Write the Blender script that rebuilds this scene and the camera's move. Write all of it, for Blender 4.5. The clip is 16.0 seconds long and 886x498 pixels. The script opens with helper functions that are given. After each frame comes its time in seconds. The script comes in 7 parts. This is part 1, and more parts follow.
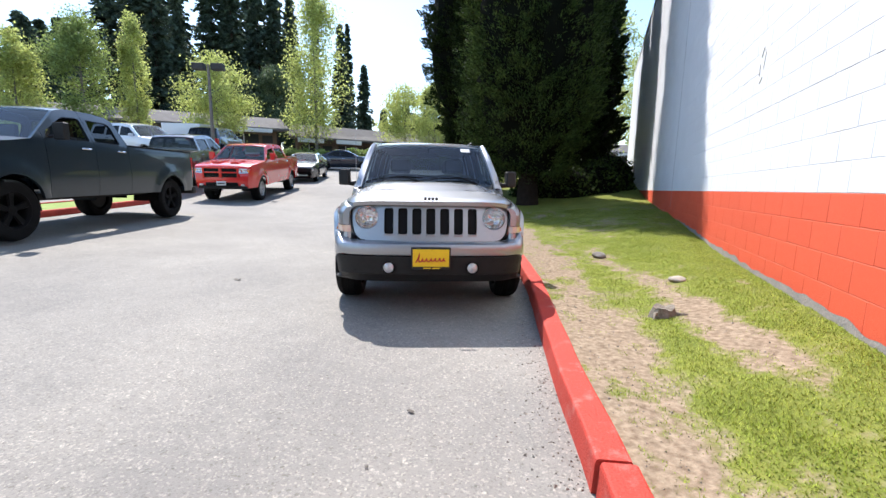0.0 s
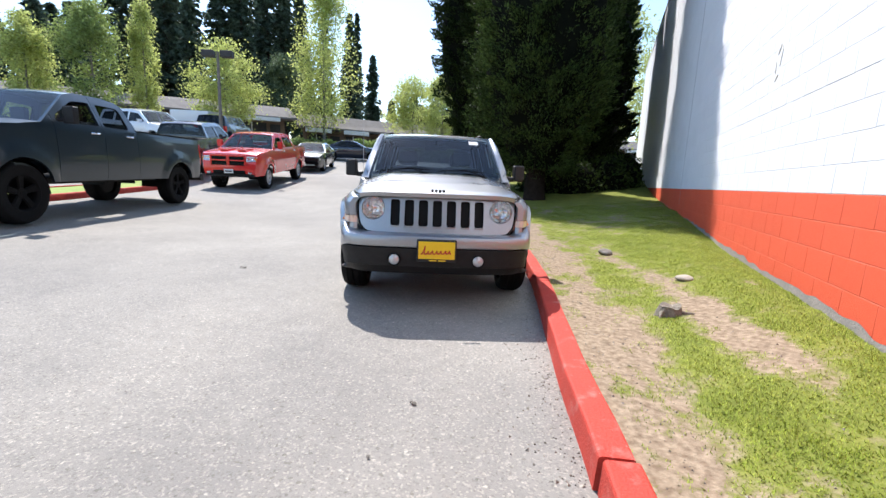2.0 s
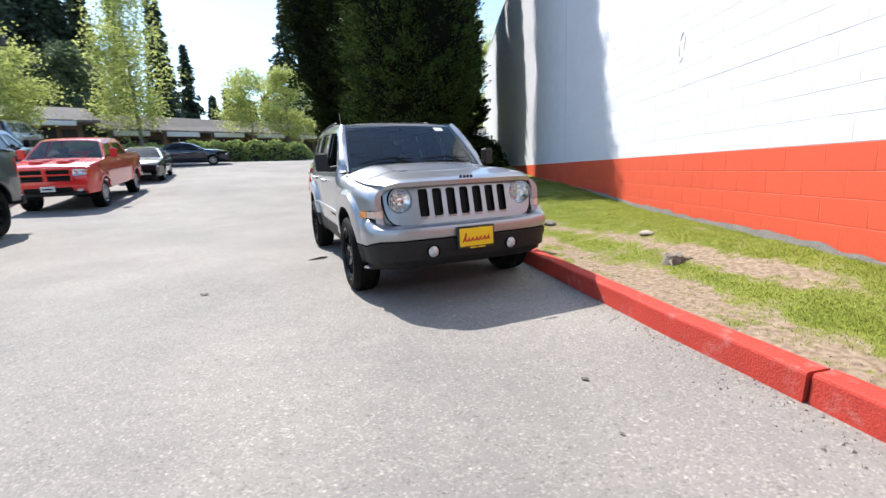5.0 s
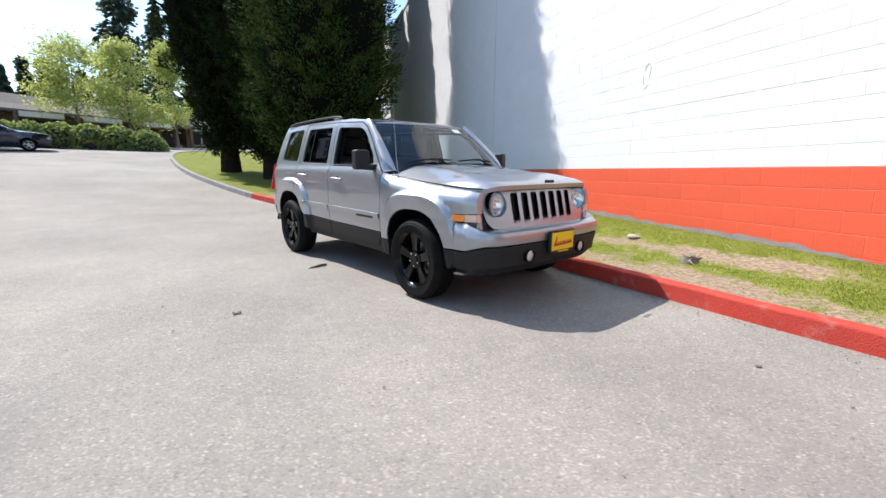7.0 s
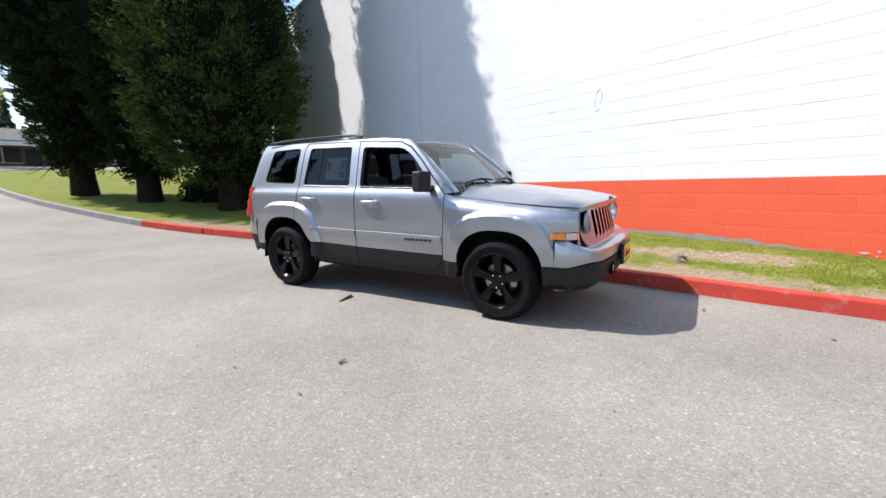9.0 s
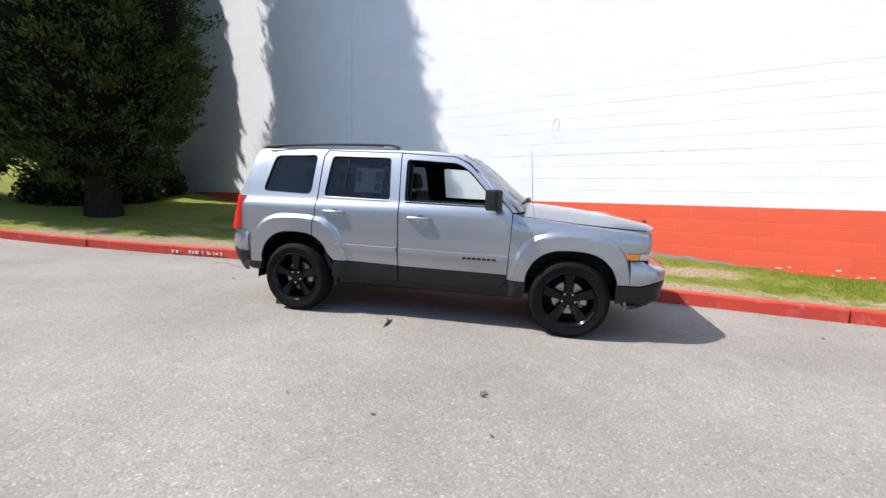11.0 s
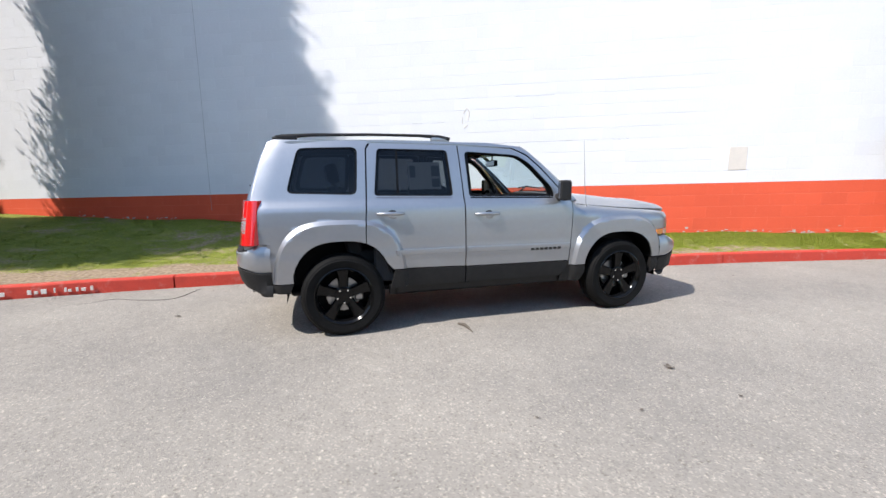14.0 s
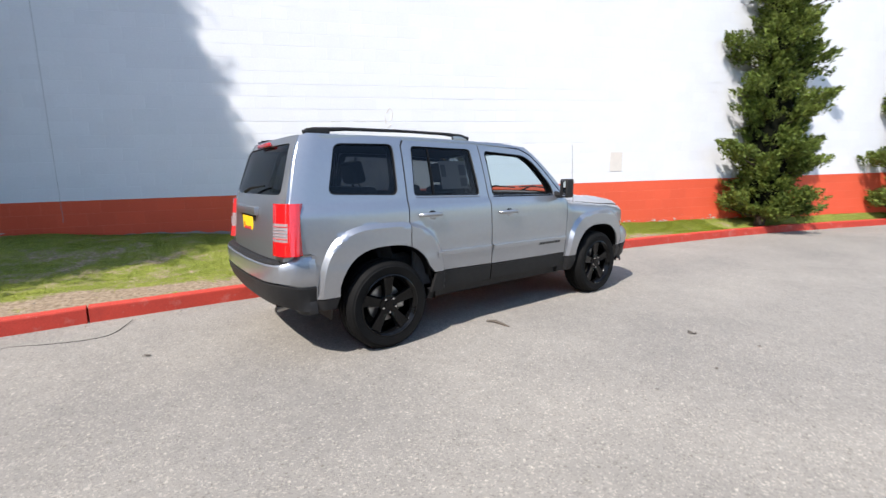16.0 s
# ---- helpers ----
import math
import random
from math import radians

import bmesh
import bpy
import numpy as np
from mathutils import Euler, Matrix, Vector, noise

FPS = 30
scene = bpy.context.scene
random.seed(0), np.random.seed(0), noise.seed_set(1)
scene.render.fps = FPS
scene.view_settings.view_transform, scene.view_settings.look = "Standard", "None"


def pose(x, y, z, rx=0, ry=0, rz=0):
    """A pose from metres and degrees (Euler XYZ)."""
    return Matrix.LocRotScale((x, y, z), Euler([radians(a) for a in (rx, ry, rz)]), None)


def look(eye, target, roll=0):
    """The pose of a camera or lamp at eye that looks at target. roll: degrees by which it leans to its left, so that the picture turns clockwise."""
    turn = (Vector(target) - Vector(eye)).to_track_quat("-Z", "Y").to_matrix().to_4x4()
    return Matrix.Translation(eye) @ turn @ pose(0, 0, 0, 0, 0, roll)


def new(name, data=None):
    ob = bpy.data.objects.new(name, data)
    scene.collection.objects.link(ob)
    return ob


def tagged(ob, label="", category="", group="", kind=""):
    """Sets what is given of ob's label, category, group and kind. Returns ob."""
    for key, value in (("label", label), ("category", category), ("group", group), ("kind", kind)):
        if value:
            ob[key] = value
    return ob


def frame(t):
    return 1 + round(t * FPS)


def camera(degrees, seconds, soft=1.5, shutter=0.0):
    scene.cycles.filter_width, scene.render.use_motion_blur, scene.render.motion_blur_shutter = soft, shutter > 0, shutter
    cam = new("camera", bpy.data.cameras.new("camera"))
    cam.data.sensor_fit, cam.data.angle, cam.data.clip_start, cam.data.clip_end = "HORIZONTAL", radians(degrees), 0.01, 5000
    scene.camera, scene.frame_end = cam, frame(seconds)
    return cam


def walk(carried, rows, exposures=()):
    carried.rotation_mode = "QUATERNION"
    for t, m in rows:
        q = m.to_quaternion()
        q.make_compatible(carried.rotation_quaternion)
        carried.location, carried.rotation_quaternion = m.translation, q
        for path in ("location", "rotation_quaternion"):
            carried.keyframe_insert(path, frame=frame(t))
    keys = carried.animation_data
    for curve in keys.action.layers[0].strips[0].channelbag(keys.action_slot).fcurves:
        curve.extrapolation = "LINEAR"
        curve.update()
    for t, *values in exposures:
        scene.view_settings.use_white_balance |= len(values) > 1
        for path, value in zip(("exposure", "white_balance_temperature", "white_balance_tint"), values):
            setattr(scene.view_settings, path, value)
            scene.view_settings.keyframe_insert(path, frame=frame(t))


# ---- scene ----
cam = camera(91.3, 16.0, 1.45, 0.35)
PATH = [
    (0, (-0.121, -5.661, 1.162), (-0.014, -3.689, 0.846), 1.0),
    (0.5, (-0.122, -5.667, 1.164), (-0.019, -3.694, 0.85), 1.2),
    (1, (-0.126, -5.663, 1.16), (-0.023, -3.693, 0.831), 1.5),
    (1.5, (-0.123, -5.658, 1.159), (-0.028, -3.689, 0.818), 1.5),
    (2, (-0.128, -5.646, 1.156), (-0.043, -3.678, 0.808), 2.3),
    (2.5, (-0.139, -5.643, 1.157), (-0.017, -3.675, 0.82), 2.7),
    (3, (-0.252, -5.629, 1.145), (-0.117, -3.676, 0.737), 3.4),
    (3.5, (-0.552, -5.629, 1.131), (-0.203, -3.689, 0.791), 0.6),
    (4, (-0.842, -5.55, 1.107), (-0.405, -3.623, 0.8), -0.5),
    (4.5, (-1.165, -5.378, 1.1), (-0.637, -3.485, 0.725), -1.0),
    (5, (-1.557, -5.246, 1.105), (-0.82, -3.427, 0.721), -2.6),
    (7.5, (-3.378, -3.892, 1.156), (-2.002, -2.489, 0.786), -0.6),
    (8, (-3.683, -3.574, 1.193), (-2.213, -2.271, 0.812), -2.7),
    (8.5, (-3.889, -3.175, 1.203), (-2.34, -1.985, 0.774), -2.3),
    (9, (-4.14, -2.796, 1.22), (-2.46, -1.763, 0.888), -1.1),
    (11.5, (-4.757, -0.62, 1.271), (-2.8, -0.355, 0.954), 0.8),
    (12, (-4.791, -0.186, 1.286), (-2.825, -0.123, 0.928), -1.2),
    (12.5, (-4.721, 0.227, 1.288), (-2.759, 0.133, 0.911), -2.4),
    (13, (-4.678, 0.657, 1.272), (-2.731, 0.364, 0.922), -2.5),
    (13.5, (-4.607, 1.056, 1.282), (-2.682, 0.639, 0.933), -2.8),
    (14, (-4.446, 1.445, 1.293), (-2.542, 0.922, 0.97), -0.6),
    (14.5, (-4.335, 1.849, 1.278), (-2.498, 1.116, 0.984), -0.9),
    (15, (-4.151, 2.194, 1.278), (-2.366, 1.339, 0.986), -0.5),
    (15.5, (-3.9, 2.534, 1.286), (-2.186, 1.549, 0.98), 0.4),
    (16, (-3.697, 2.879, 1.287), (-2.108, 1.708, 0.965), -0.8),
]
walk(cam, [(t, look(eye, target, roll)) for t, eye, target, roll in PATH], [(0, 1.04, 6250, 10), (5, 1.0, 6330, 10), (7.5, 0.9, 6430, 10), (16, 0.84, 6480, 10)])

from mathutils.geometry import delaunay_2d_cdt

# ---- world and sun ----
SUN_SHIFT = (0.25, -0.78)          # how far a shadow falls for each metre of height
sun_dir = Vector((-SUN_SHIFT[0], -SUN_SHIFT[1], 1.0)).normalized()
sun_elev = math.asin(sun_dir.z)
world = bpy.data.worlds.new("world")
scene.world = world
world.use_nodes = True
wn = world.node_tree
sky = wn.nodes.new("ShaderNodeTexSky")
sky.sky_type = "NISHITA"
sky.sun_disc = False
sky.sun_elevation = sun_elev
sky.sun_rotation = math.atan2(sun_dir.x, sun_dir.y)
sky.air_density, sky.dust_density, sky.ozone_density = 1.2, 0.6, 4.0
wn.nodes["Background"].inputs["Strength"].default_value = 0.138
# thin bright clouds
tc = wn.nodes.new("ShaderNodeTexCoord")
cl = wn.nodes.new("ShaderNodeTexNoise")
cl.inputs["Scale"].default_value = 2.2
cl.inputs["Detail"].default_value = 6
cl.inputs["Roughness"].default_value = 0.55
cr = wn.nodes.new("ShaderNodeValToRGB")
cr.color_ramp.elements[0].position = 0.57
cr.color_ramp.elements[1].position = 0.86
mx = wn.nodes.new("ShaderNodeMix")
mx.data_type = "RGBA"
mx.inputs["B"].default_value = (6.6, 7.8, 9.4, 1)
wn.links.new(tc.outputs["Generated"], cl.inputs["Vector"])
wn.links.new(cl.outputs["Fac"], cr.inputs["Fac"])
wn.links.new(cr.outputs["Color"], mx.inputs["Factor"])
wn.links.new(sky.outputs["Color"], mx.inputs["A"])
wn.links.new(mx.outputs["Result"], wn.nodes["Background"].inputs["Color"])
sun = new("sun", bpy.data.lights.new("sun", "SUN"))
sun.data.energy = 4.1
sun.data.angle = radians(0.53)
sun.data.color = (1.0, 0.945, 0.895)
sun.matrix_world = look(sun_dir * 60, (0, 0, 0))

# ---- materials ----


def material(name, a, b=None, rough=0.6, metal=0.0, scale=6.0, fine=60.0, bump=0.0, bump_scale=80.0, coat=0.0, mixw=0.5, spread=0.0, spec=0.5):
    """Two tones mixed by a coarse and a fine noise, with fine relief; spread varies loose pieces one from another."""
    m = bpy.data.materials.new(name)
    m.use_nodes = True
    t = m.node_tree
    n, l = t.nodes, t.links
    p = n["Principled BSDF"]
    p.inputs["Roughness"].default_value = rough
    p.inputs["Metallic"].default_value = metal
    p.inputs["Coat Weight"].default_value = coat
    p.inputs["Coat Roughness"].default_value = 0.04
    p.inputs["Specular IOR Level"].default_value = spec
    b = b or tuple(c * 0.8 for c in a)
    co = n.new("ShaderNodeTexCoord")
    n1 = n.new("ShaderNodeTexNoise")
    n1.inputs["Scale"].default_value = scale
    n1.inputs["Detail"].default_value = 5
    n2 = n.new("ShaderNodeTexNoise")
    n2.inputs["Scale"].default_value = fine
    n2.inputs["Detail"].default_value = 3
    for q in (n1, n2):
        l.new(co.outputs["Object"], q.inputs["Vector"])
    add = n.new("ShaderNodeMix")
    add.data_type = "FLOAT"
    add.inputs["Factor"].default_value = mixw
    l.new(n1.outputs["Fac"], add.inputs["A"])
    l.new(n2.outputs["Fac"], add.inputs["B"])
    ramp = n.new("ShaderNodeValToRGB")
    ramp.color_ramp.elements[0].position, ramp.color_ramp.elements[1].position = 0.36, 0.64
    ramp.color_ramp.elements[0].color = (*a, 1)
    ramp.color_ramp.elements[1].color = (*b, 1)
    l.new(add.outputs["Result"], ramp.inputs["Fac"])
    out = ramp.outputs["Color"]
    if spread:
        oi = n.new("ShaderNodeObjectInfo")
        ge = n.new("ShaderNodeNewGeometry")
        s1 = n.new("ShaderNodeMath")
        s1.operation = "ADD"
        l.new(oi.outputs["Random"], s1.inputs[0])
        l.new(ge.outputs["Random Per Island"], s1.inputs[1])
        fr = n.new("ShaderNodeMath")
        fr.operation = "FRACT"
        l.new(s1.outputs[0], fr.inputs[0])
        mr = n.new("ShaderNodeMapRange")
        mr.inputs["To Min"].default_value = 1 - spread
        mr.inputs["To Max"].default_value = 1 + spread
        l.new(fr.outputs[0], mr.inputs["Value"])
        hs = n.new("ShaderNodeHueSaturation")
        l.new(mr.outputs[0], hs.inputs["Value"])
        l.new(out, hs.inputs["Color"])
        out = hs.outputs["Color"]
    l.new(out, p.inputs["Base Color"])
    if bump:
        nb = n.new("ShaderNodeTexNoise")
        nb.inputs["Scale"].default_value = bump_scale
        nb.inputs["Detail"].default_value = 4
        l.new(co.outputs["Object"], nb.inputs["Vector"])
        bp = n.new("ShaderNodeBump")
        bp.inputs["Strength"].default_value = bump
        bp.inputs["Distance"].default_value = 0.01
        l.new(nb.outputs["Fac"], bp.inputs["Height"])
        l.new(bp.outputs["Normal"], p.inputs["Normal"])
    return m


def asphalt_material():
    m = material("asphalt", (0.227, 0.209, 0.183), (0.262, 0.241, 0.210), 0.88, 0, 0.7, 9.0, 0.4, 190)
    t = m.node_tree
    n, l = t.nodes, t.links
    p = n["Principled BSDF"]
    co = n["Texture Coordinate"]
    old = p.inputs["Base Color"].links[0].from_socket
    # pale and dark stones of the aggregate
    vo = n.new("ShaderNodeTexVoronoi")
    vo.inputs["Scale"].default_value = 120
    l.new(co.outputs["Object"], vo.inputs["Vector"])
    se = n.new("ShaderNodeSeparateColor")
    l.new(vo.outputs["Color"], se.inputs["Color"])
    r1 = n.new("ShaderNodeValToRGB")
    e = r1.color_ramp.elements
    e[0].position, e[0].color = 0.0, (0.76, 0.76, 0.76, 1)
    e[1].position, e[1].color = 0.25, (0.98, 0.98, 0.98, 1)
    x = e.new(0.86)
    x.color = (1.02, 1.02, 1.02, 1)
    x = e.new(0.93)
    x.color = (1.36, 1.34, 1.3, 1)
    l.new(se.outputs["Red"], r1.inputs["Fac"])
    mu = n.new("ShaderNodeMix")
    mu.data_type, mu.blend_type = "RGBA", "MULTIPLY"
    mu.inputs["Factor"].default_value = 1
    l.new(old, mu.inputs["A"])
    l.new(r1.outputs["Color"], mu.inputs["B"])
    # sparse larger chips
    v2 = n.new("ShaderNodeTexVoronoi")
    v2.inputs["Scale"].default_value = 82
    l.new(co.outputs["Object"], v2.inputs["Vector"])
    s2 = n.new("ShaderNodeSeparateColor")
    l.new(v2.outputs["Color"], s2.inputs["Color"])
    r3 = n.new("ShaderNodeValToRGB")
    e = r3.color_ramp.elements
    e[0].position, e[0].color = 0.0, (0.72, 0.71, 0.68, 1)
    e[1].position, e[1].color = 0.05, (1, 1, 1, 1)
    x = e.new(0.965)
    x.color = (1, 1, 1, 1)
    x = e.new(0.975)
    x.color = (1.4, 1.38, 1.34, 1)
    l.new(s2.outputs["Green"], r3.inputs["Fac"])
    m3 = n.new("ShaderNodeMix")
    m3.data_type, m3.blend_type = "RGBA", "MULTIPLY"
    m3.inputs["Factor"].default_value = 1
    l.new(mu.outputs["Result"], m3.inputs["A"])
    l.new(r3.outputs["Color"], m3.inputs["B"])
    mu = m3
    # broad worn lanes and stains
    st = n.new("ShaderNodeTexNoise")
    st.inputs["Scale"].default_value = 0.35
    st.inputs["Detail"].default_value = 7
    st.inputs["Roughness"].default_value = 0.65
    l.new(co.outputs["Object"], st.inputs["Vector"])
    r2 = n.new("ShaderNodeValToRGB")
    r2.color_ramp.elements[0].position, r2.color_ramp.elements[1].position = 0.32, 0.66
    r2.color_ramp.elements[0].color, r2.color_ramp.elements[1].color = (0.83, 0.83, 0.84, 1), (1.12, 1.11, 1.09, 1)
    l.new(st.outputs["Fac"], r2.inputs["Fac"])
    m2 = n.new("ShaderNodeMix")
    m2.data_type, m2.blend_type = "RGBA", "MULTIPLY"
    m2.inputs["Factor"].default_value = 1
    l.new(mu.outputs["Result"], m2.inputs["A"])
    l.new(r2.outputs["Color"], m2.inputs["B"])
    l.new(m2.outputs["Result"], p.inputs["Base Color"])
    return m


def lawn_material():
    """Grass and bare earth by the mesh's own wear map."""
    m = material("lawn", (0.13, 0.155, 0.03), (0.215, 0.225, 0.05), 0.95, 0, 2.5, 40, 0.45, 70, spec=0.1)
    t = m.node_tree
    n, l = t.nodes, t.links
    p = n["Principled BSDF"]
    co = n["Texture Coordinate"]
    green = p.inputs["Base Color"].links[0].from_socket
    dn = n.new("ShaderNodeTexNoise")
    dn.inputs["Scale"].default_value = 26
    dn.inputs["Detail"].default_value = 6
    l.new(co.outputs["Object"], dn.inputs["Vector"])
    dr = n.new("ShaderNodeValToRGB")
    dr.color_ramp.elements[0].position, dr.color_ramp.elements[1].position = 0.3, 0.7
    dr.color_ramp.elements[0].color, dr.color_ramp.elements[1].color = (0.165, 0.118, 0.078, 1), (0.345, 0.27, 0.185, 1)
    l.new(dn.outputs["Fac"], dr.inputs["Fac"])
    at = n.new("ShaderNodeAttribute")
    at.attribute_name = "wear"
    ad = n.new("ShaderNodeMath")
    ad.operation = "MULTIPLY_ADD"
    ad.inputs[1].default_value = 0.5
    l.new(dn.outputs["Fac"], ad.inputs[0])
    l.new(at.outputs["Fac"], ad.inputs[2])
    wr = n.new("ShaderNodeMapRange")
    wr.inputs["From Min"].default_value, wr.inputs["From Max"].default_value = 0.62, 0.9
    l.new(ad.outputs[0], wr.inputs["Value"])
    mi = n.new("ShaderNodeMix")
    mi.data_type = "RGBA"
    l.new(wr.outputs[0], mi.inputs["Factor"])
    l.new(green, mi.inputs["A"])
    l.new(dr.outputs["Color"], mi.inputs["B"])
    l.new(mi.outputs["Result"], p.inputs["Base Color"])
    return m


def leaf_material(name, a, b, spread=0.35, through_light=0.25, spec=0.3):
    m = material(name, a, b, 0.62, 0, 0.8, 14, 0, spread=spread, spec=spec)
    if through_light:
        t = m.node_tree
        n, l = t.nodes, t.links
        p = n["Principled BSDF"]
        tr = n.new("ShaderNodeBsdfTranslucent")
        l.new(p.inputs["Base Color"].links[0].from_socket, tr.inputs["Color"])
        ms = n.new("ShaderNodeMixShader")
        ms.inputs["Fac"].default_value = through_light
        l.new(p.outputs[0], ms.inputs[1])
        l.new(tr.outputs[0], ms.inputs[2])
        l.new(ms.outputs[0], n["Material Output"].inputs["Surface"])
    return m


def glass_material(name, tint, clear, rough=0.02, shine=0.07):
    """A thin tinted pane: clear is how much of the light passes straight through."""
    m = bpy.data.materials.new(name)
    m.use_nodes = True
    t = m.node_tree
    n, l = t.nodes, t.links
    n.remove(n["Principled BSDF"])
    tr = n.new("ShaderNodeBsdfTransparent")
    tr.inputs["Color"].default_value = (*(c * clear for c in tint), 1)
    gl = n.new("ShaderNodeBsdfGlossy")
    gl.inputs["Roughness"].default_value = rough
    fr = n.new("ShaderNodeLayerWeight")
    fr.inputs["Blend"].default_value = 0.5
    pw = n.new("ShaderNodeMath")
    pw.operation = "POWER"
    pw.inputs[1].default_value = 5.0
    l.new(fr.outputs["Facing"], pw.inputs[0])
    fm = n.new("ShaderNodeMath")
    fm.operation = "MULTIPLY_ADD"
    fm.inputs[1].default_value, fm.inputs[2].default_value = 0.9 - shine, shine
    l.new(pw.outputs[0], fm.inputs[0])
    ms = n.new("ShaderNodeMixShader")
    l.new(fm.outputs[0], ms.inputs["Fac"])
    l.new(tr.outputs[0], ms.inputs[1])
    l.new(gl.outputs[0], ms.inputs[2])
    l.new(ms.outputs[0], n["Material Output"].inputs["Surface"])
    return m


def worn_paint_material(name, a, b, under):
    """Old paint, rubbed through to the paler concrete in small chips and scuffs."""
    m = material(name, a, b, 0.7, 0, 5, 70, 0.5, 90, spec=0.25)
    t = m.node_tree
    n, l = t.nodes, t.links
    p = n["Principled BSDF"]
    co = n["Texture Coordinate"]
    paint = p.inputs["Base Color"].links[0].from_socket
    masks = []
    for scale, lo, hi in ((30.0, 0.66, 0.74), (6.0, 0.56, 0.84)):
        q = n.new("ShaderNodeTexNoise")
        q.inputs["Scale"].default_value = scale
        q.inputs["Detail"].default_value = 6
        q.inputs["Roughness"].default_value = 0.65
        l.new(co.outputs["Object"], q.inputs["Vector"])
        w = n.new("ShaderNodeMapRange")
        w.inputs["From Min"].default_value, w.inputs["From Max"].default_value = lo, hi
        l.new(q.outputs["Fac"], w.inputs["Value"])
        masks.append(w)
    top = n.new("ShaderNodeMath")
    top.operation = "MAXIMUM"
    l.new(masks[0].outputs[0], top.inputs[0])
    l.new(masks[1].outputs[0], top.inputs[1])
    cut = n.new("ShaderNodeMath")
    cut.operation = "MULTIPLY"
    cut.inputs[1].default_value = 0.6
    l.new(top.outputs[0], cut.inputs[0])
    mi = n.new("ShaderNodeMix")
    mi.data_type = "RGBA"
    l.new(cut.outputs[0], mi.inputs["Factor"])
    l.new(paint, mi.inputs["A"])
    mi.inputs["B"].default_value = (*under, 1)
    l.new(mi.outputs["Result"], p.inputs["Base Color"])
    return m


M_ASPHALT = asphalt_material()
M_LAWN = lawn_material()
M_FAR = material("far_ground", (0.06, 0.1, 0.02), (0.1, 0.13, 0.04), 0.9, 0, 0.3, 4, 0.3, 10)
M_WHITE = material("white_masonry_paint", (0.685, 0.69, 0.715), (0.645, 0.65, 0.675), 0.75, 0, 1.3, 40, 0.35, 120, spread=0.02)
M_RED = material("red_masonry_paint", (0.68, 0.100, 0.045), (0.61, 0.088, 0.04), 0.65, 0, 1.1, 50, 0.3, 120, spread=0.03, spec=0.3)
M_JOINT = material("mortar_white", (0.67, 0.675, 0.70), (0.63, 0.635, 0.66), 0.85, 0, 3, 60, 0.4, 150)
M_JOINT_RED = material("mortar_red", (0.72, 0.17, 0.10), (0.63, 0.12, 0.07), 0.8, 0, 3, 60, 0.4, 150)
M_FOOT = material("bare_concrete_foot", (0.2, 0.19, 0.175), (0.32, 0.27, 0.24), 0.9, 0, 5, 40, 0.7, 60)
M_KERB_RED = worn_paint_material("kerb_red_paint", (0.52, 0.055, 0.034), (0.40, 0.046, 0.03), (0.50, 0.33, 0.28))
M_KERB = material("kerb_concrete", (0.3, 0.29, 0.27), (0.2, 0.19, 0.18), 0.9, 0, 3, 60, 0.6, 100)
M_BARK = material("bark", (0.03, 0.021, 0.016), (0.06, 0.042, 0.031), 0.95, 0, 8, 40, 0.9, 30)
# darker copy of the bark, with the shade under the crowns in its colour
M_BARK_SHADE = material("bark_in_shade", (0.016, 0.011, 0.008), (0.034, 0.024, 0.018), 0.95, 0, 8, 40, 0.9, 30, spec=0.1)
# near-black standing in for the unlit inside of dense crowns
M_CROWN_SHADE = material("crown_shade", (0.004, 0.005, 0.003), (0.008, 0.009, 0.005), 0.95, 0, 3, 30, 0.8, 20, spec=0.05)
M_BARK_PALE = material("grey_bark", (0.14, 0.12, 0.1), (0.22, 0.2, 0.17), 0.9, 0, 8, 40, 0.8, 30)
M_CEDAR = leaf_material("cedar_leaves", (0.024, 0.042, 0.012), (0.066, 0.098, 0.024), 0.65, 0.18, 0.06)
M_CYPRESS = leaf_material("cypress_leaves", (0.011, 0.019, 0.006), (0.028, 0.044, 0.012), 0.6, 0.12, 0.05)
# needle green made paler to paint in the haze over the far wood
M_FIR = leaf_material("hazy_fir_needles", (0.05, 0.076, 0.052), (0.088, 0.12, 0.078), 0.45, 0.25)
M_SPRING = leaf_material("spring_leaves", (0.38, 0.43, 0.12), (0.5, 0.53, 0.19), 0.3, 0.6)
M_GREEN = leaf_material("green_leaves", (0.2, 0.27, 0.08), (0.29, 0.35, 0.11), 0.35, 0.5)
M_OLIVE = leaf_material("olive_leaves", (0.11, 0.15, 0.075), (0.16, 0.2, 0.1), 0.3, 0.35)
M_JUNIPER = leaf_material("juniper_sprays", (0.075, 0.115, 0.02), (0.185, 0.225, 0.045), 0.55, 0.3)
M_GRASS = leaf_material("grass_blades", (0.185, 0.24, 0.028), (0.30, 0.33, 0.06), 0.35, 0.3, 0.1)

# ---- helpers ----


def soft(v, s=1.2):
    return s * math.log1p(math.exp(min(60.0, v / s)))


def ease(t):
    t = min(1.0, max(0.0, t))
    return t * t * (3 - 2 * t)


def lie(y, x=0.0):
    """The height of the road: level by the building, then uphill, and a little higher across the drive."""
    return 0.085 * soft(y - 7.0) - 0.055 * soft(y - 34.0) + 0.2 * ease((-3.4 - x) / 4.6) * (1 - ease((y - 6.0) / 6.0)) + 1.0 * ease((-7.6 - x) / 5.5) * ease((y - 7.0) / 7.0)


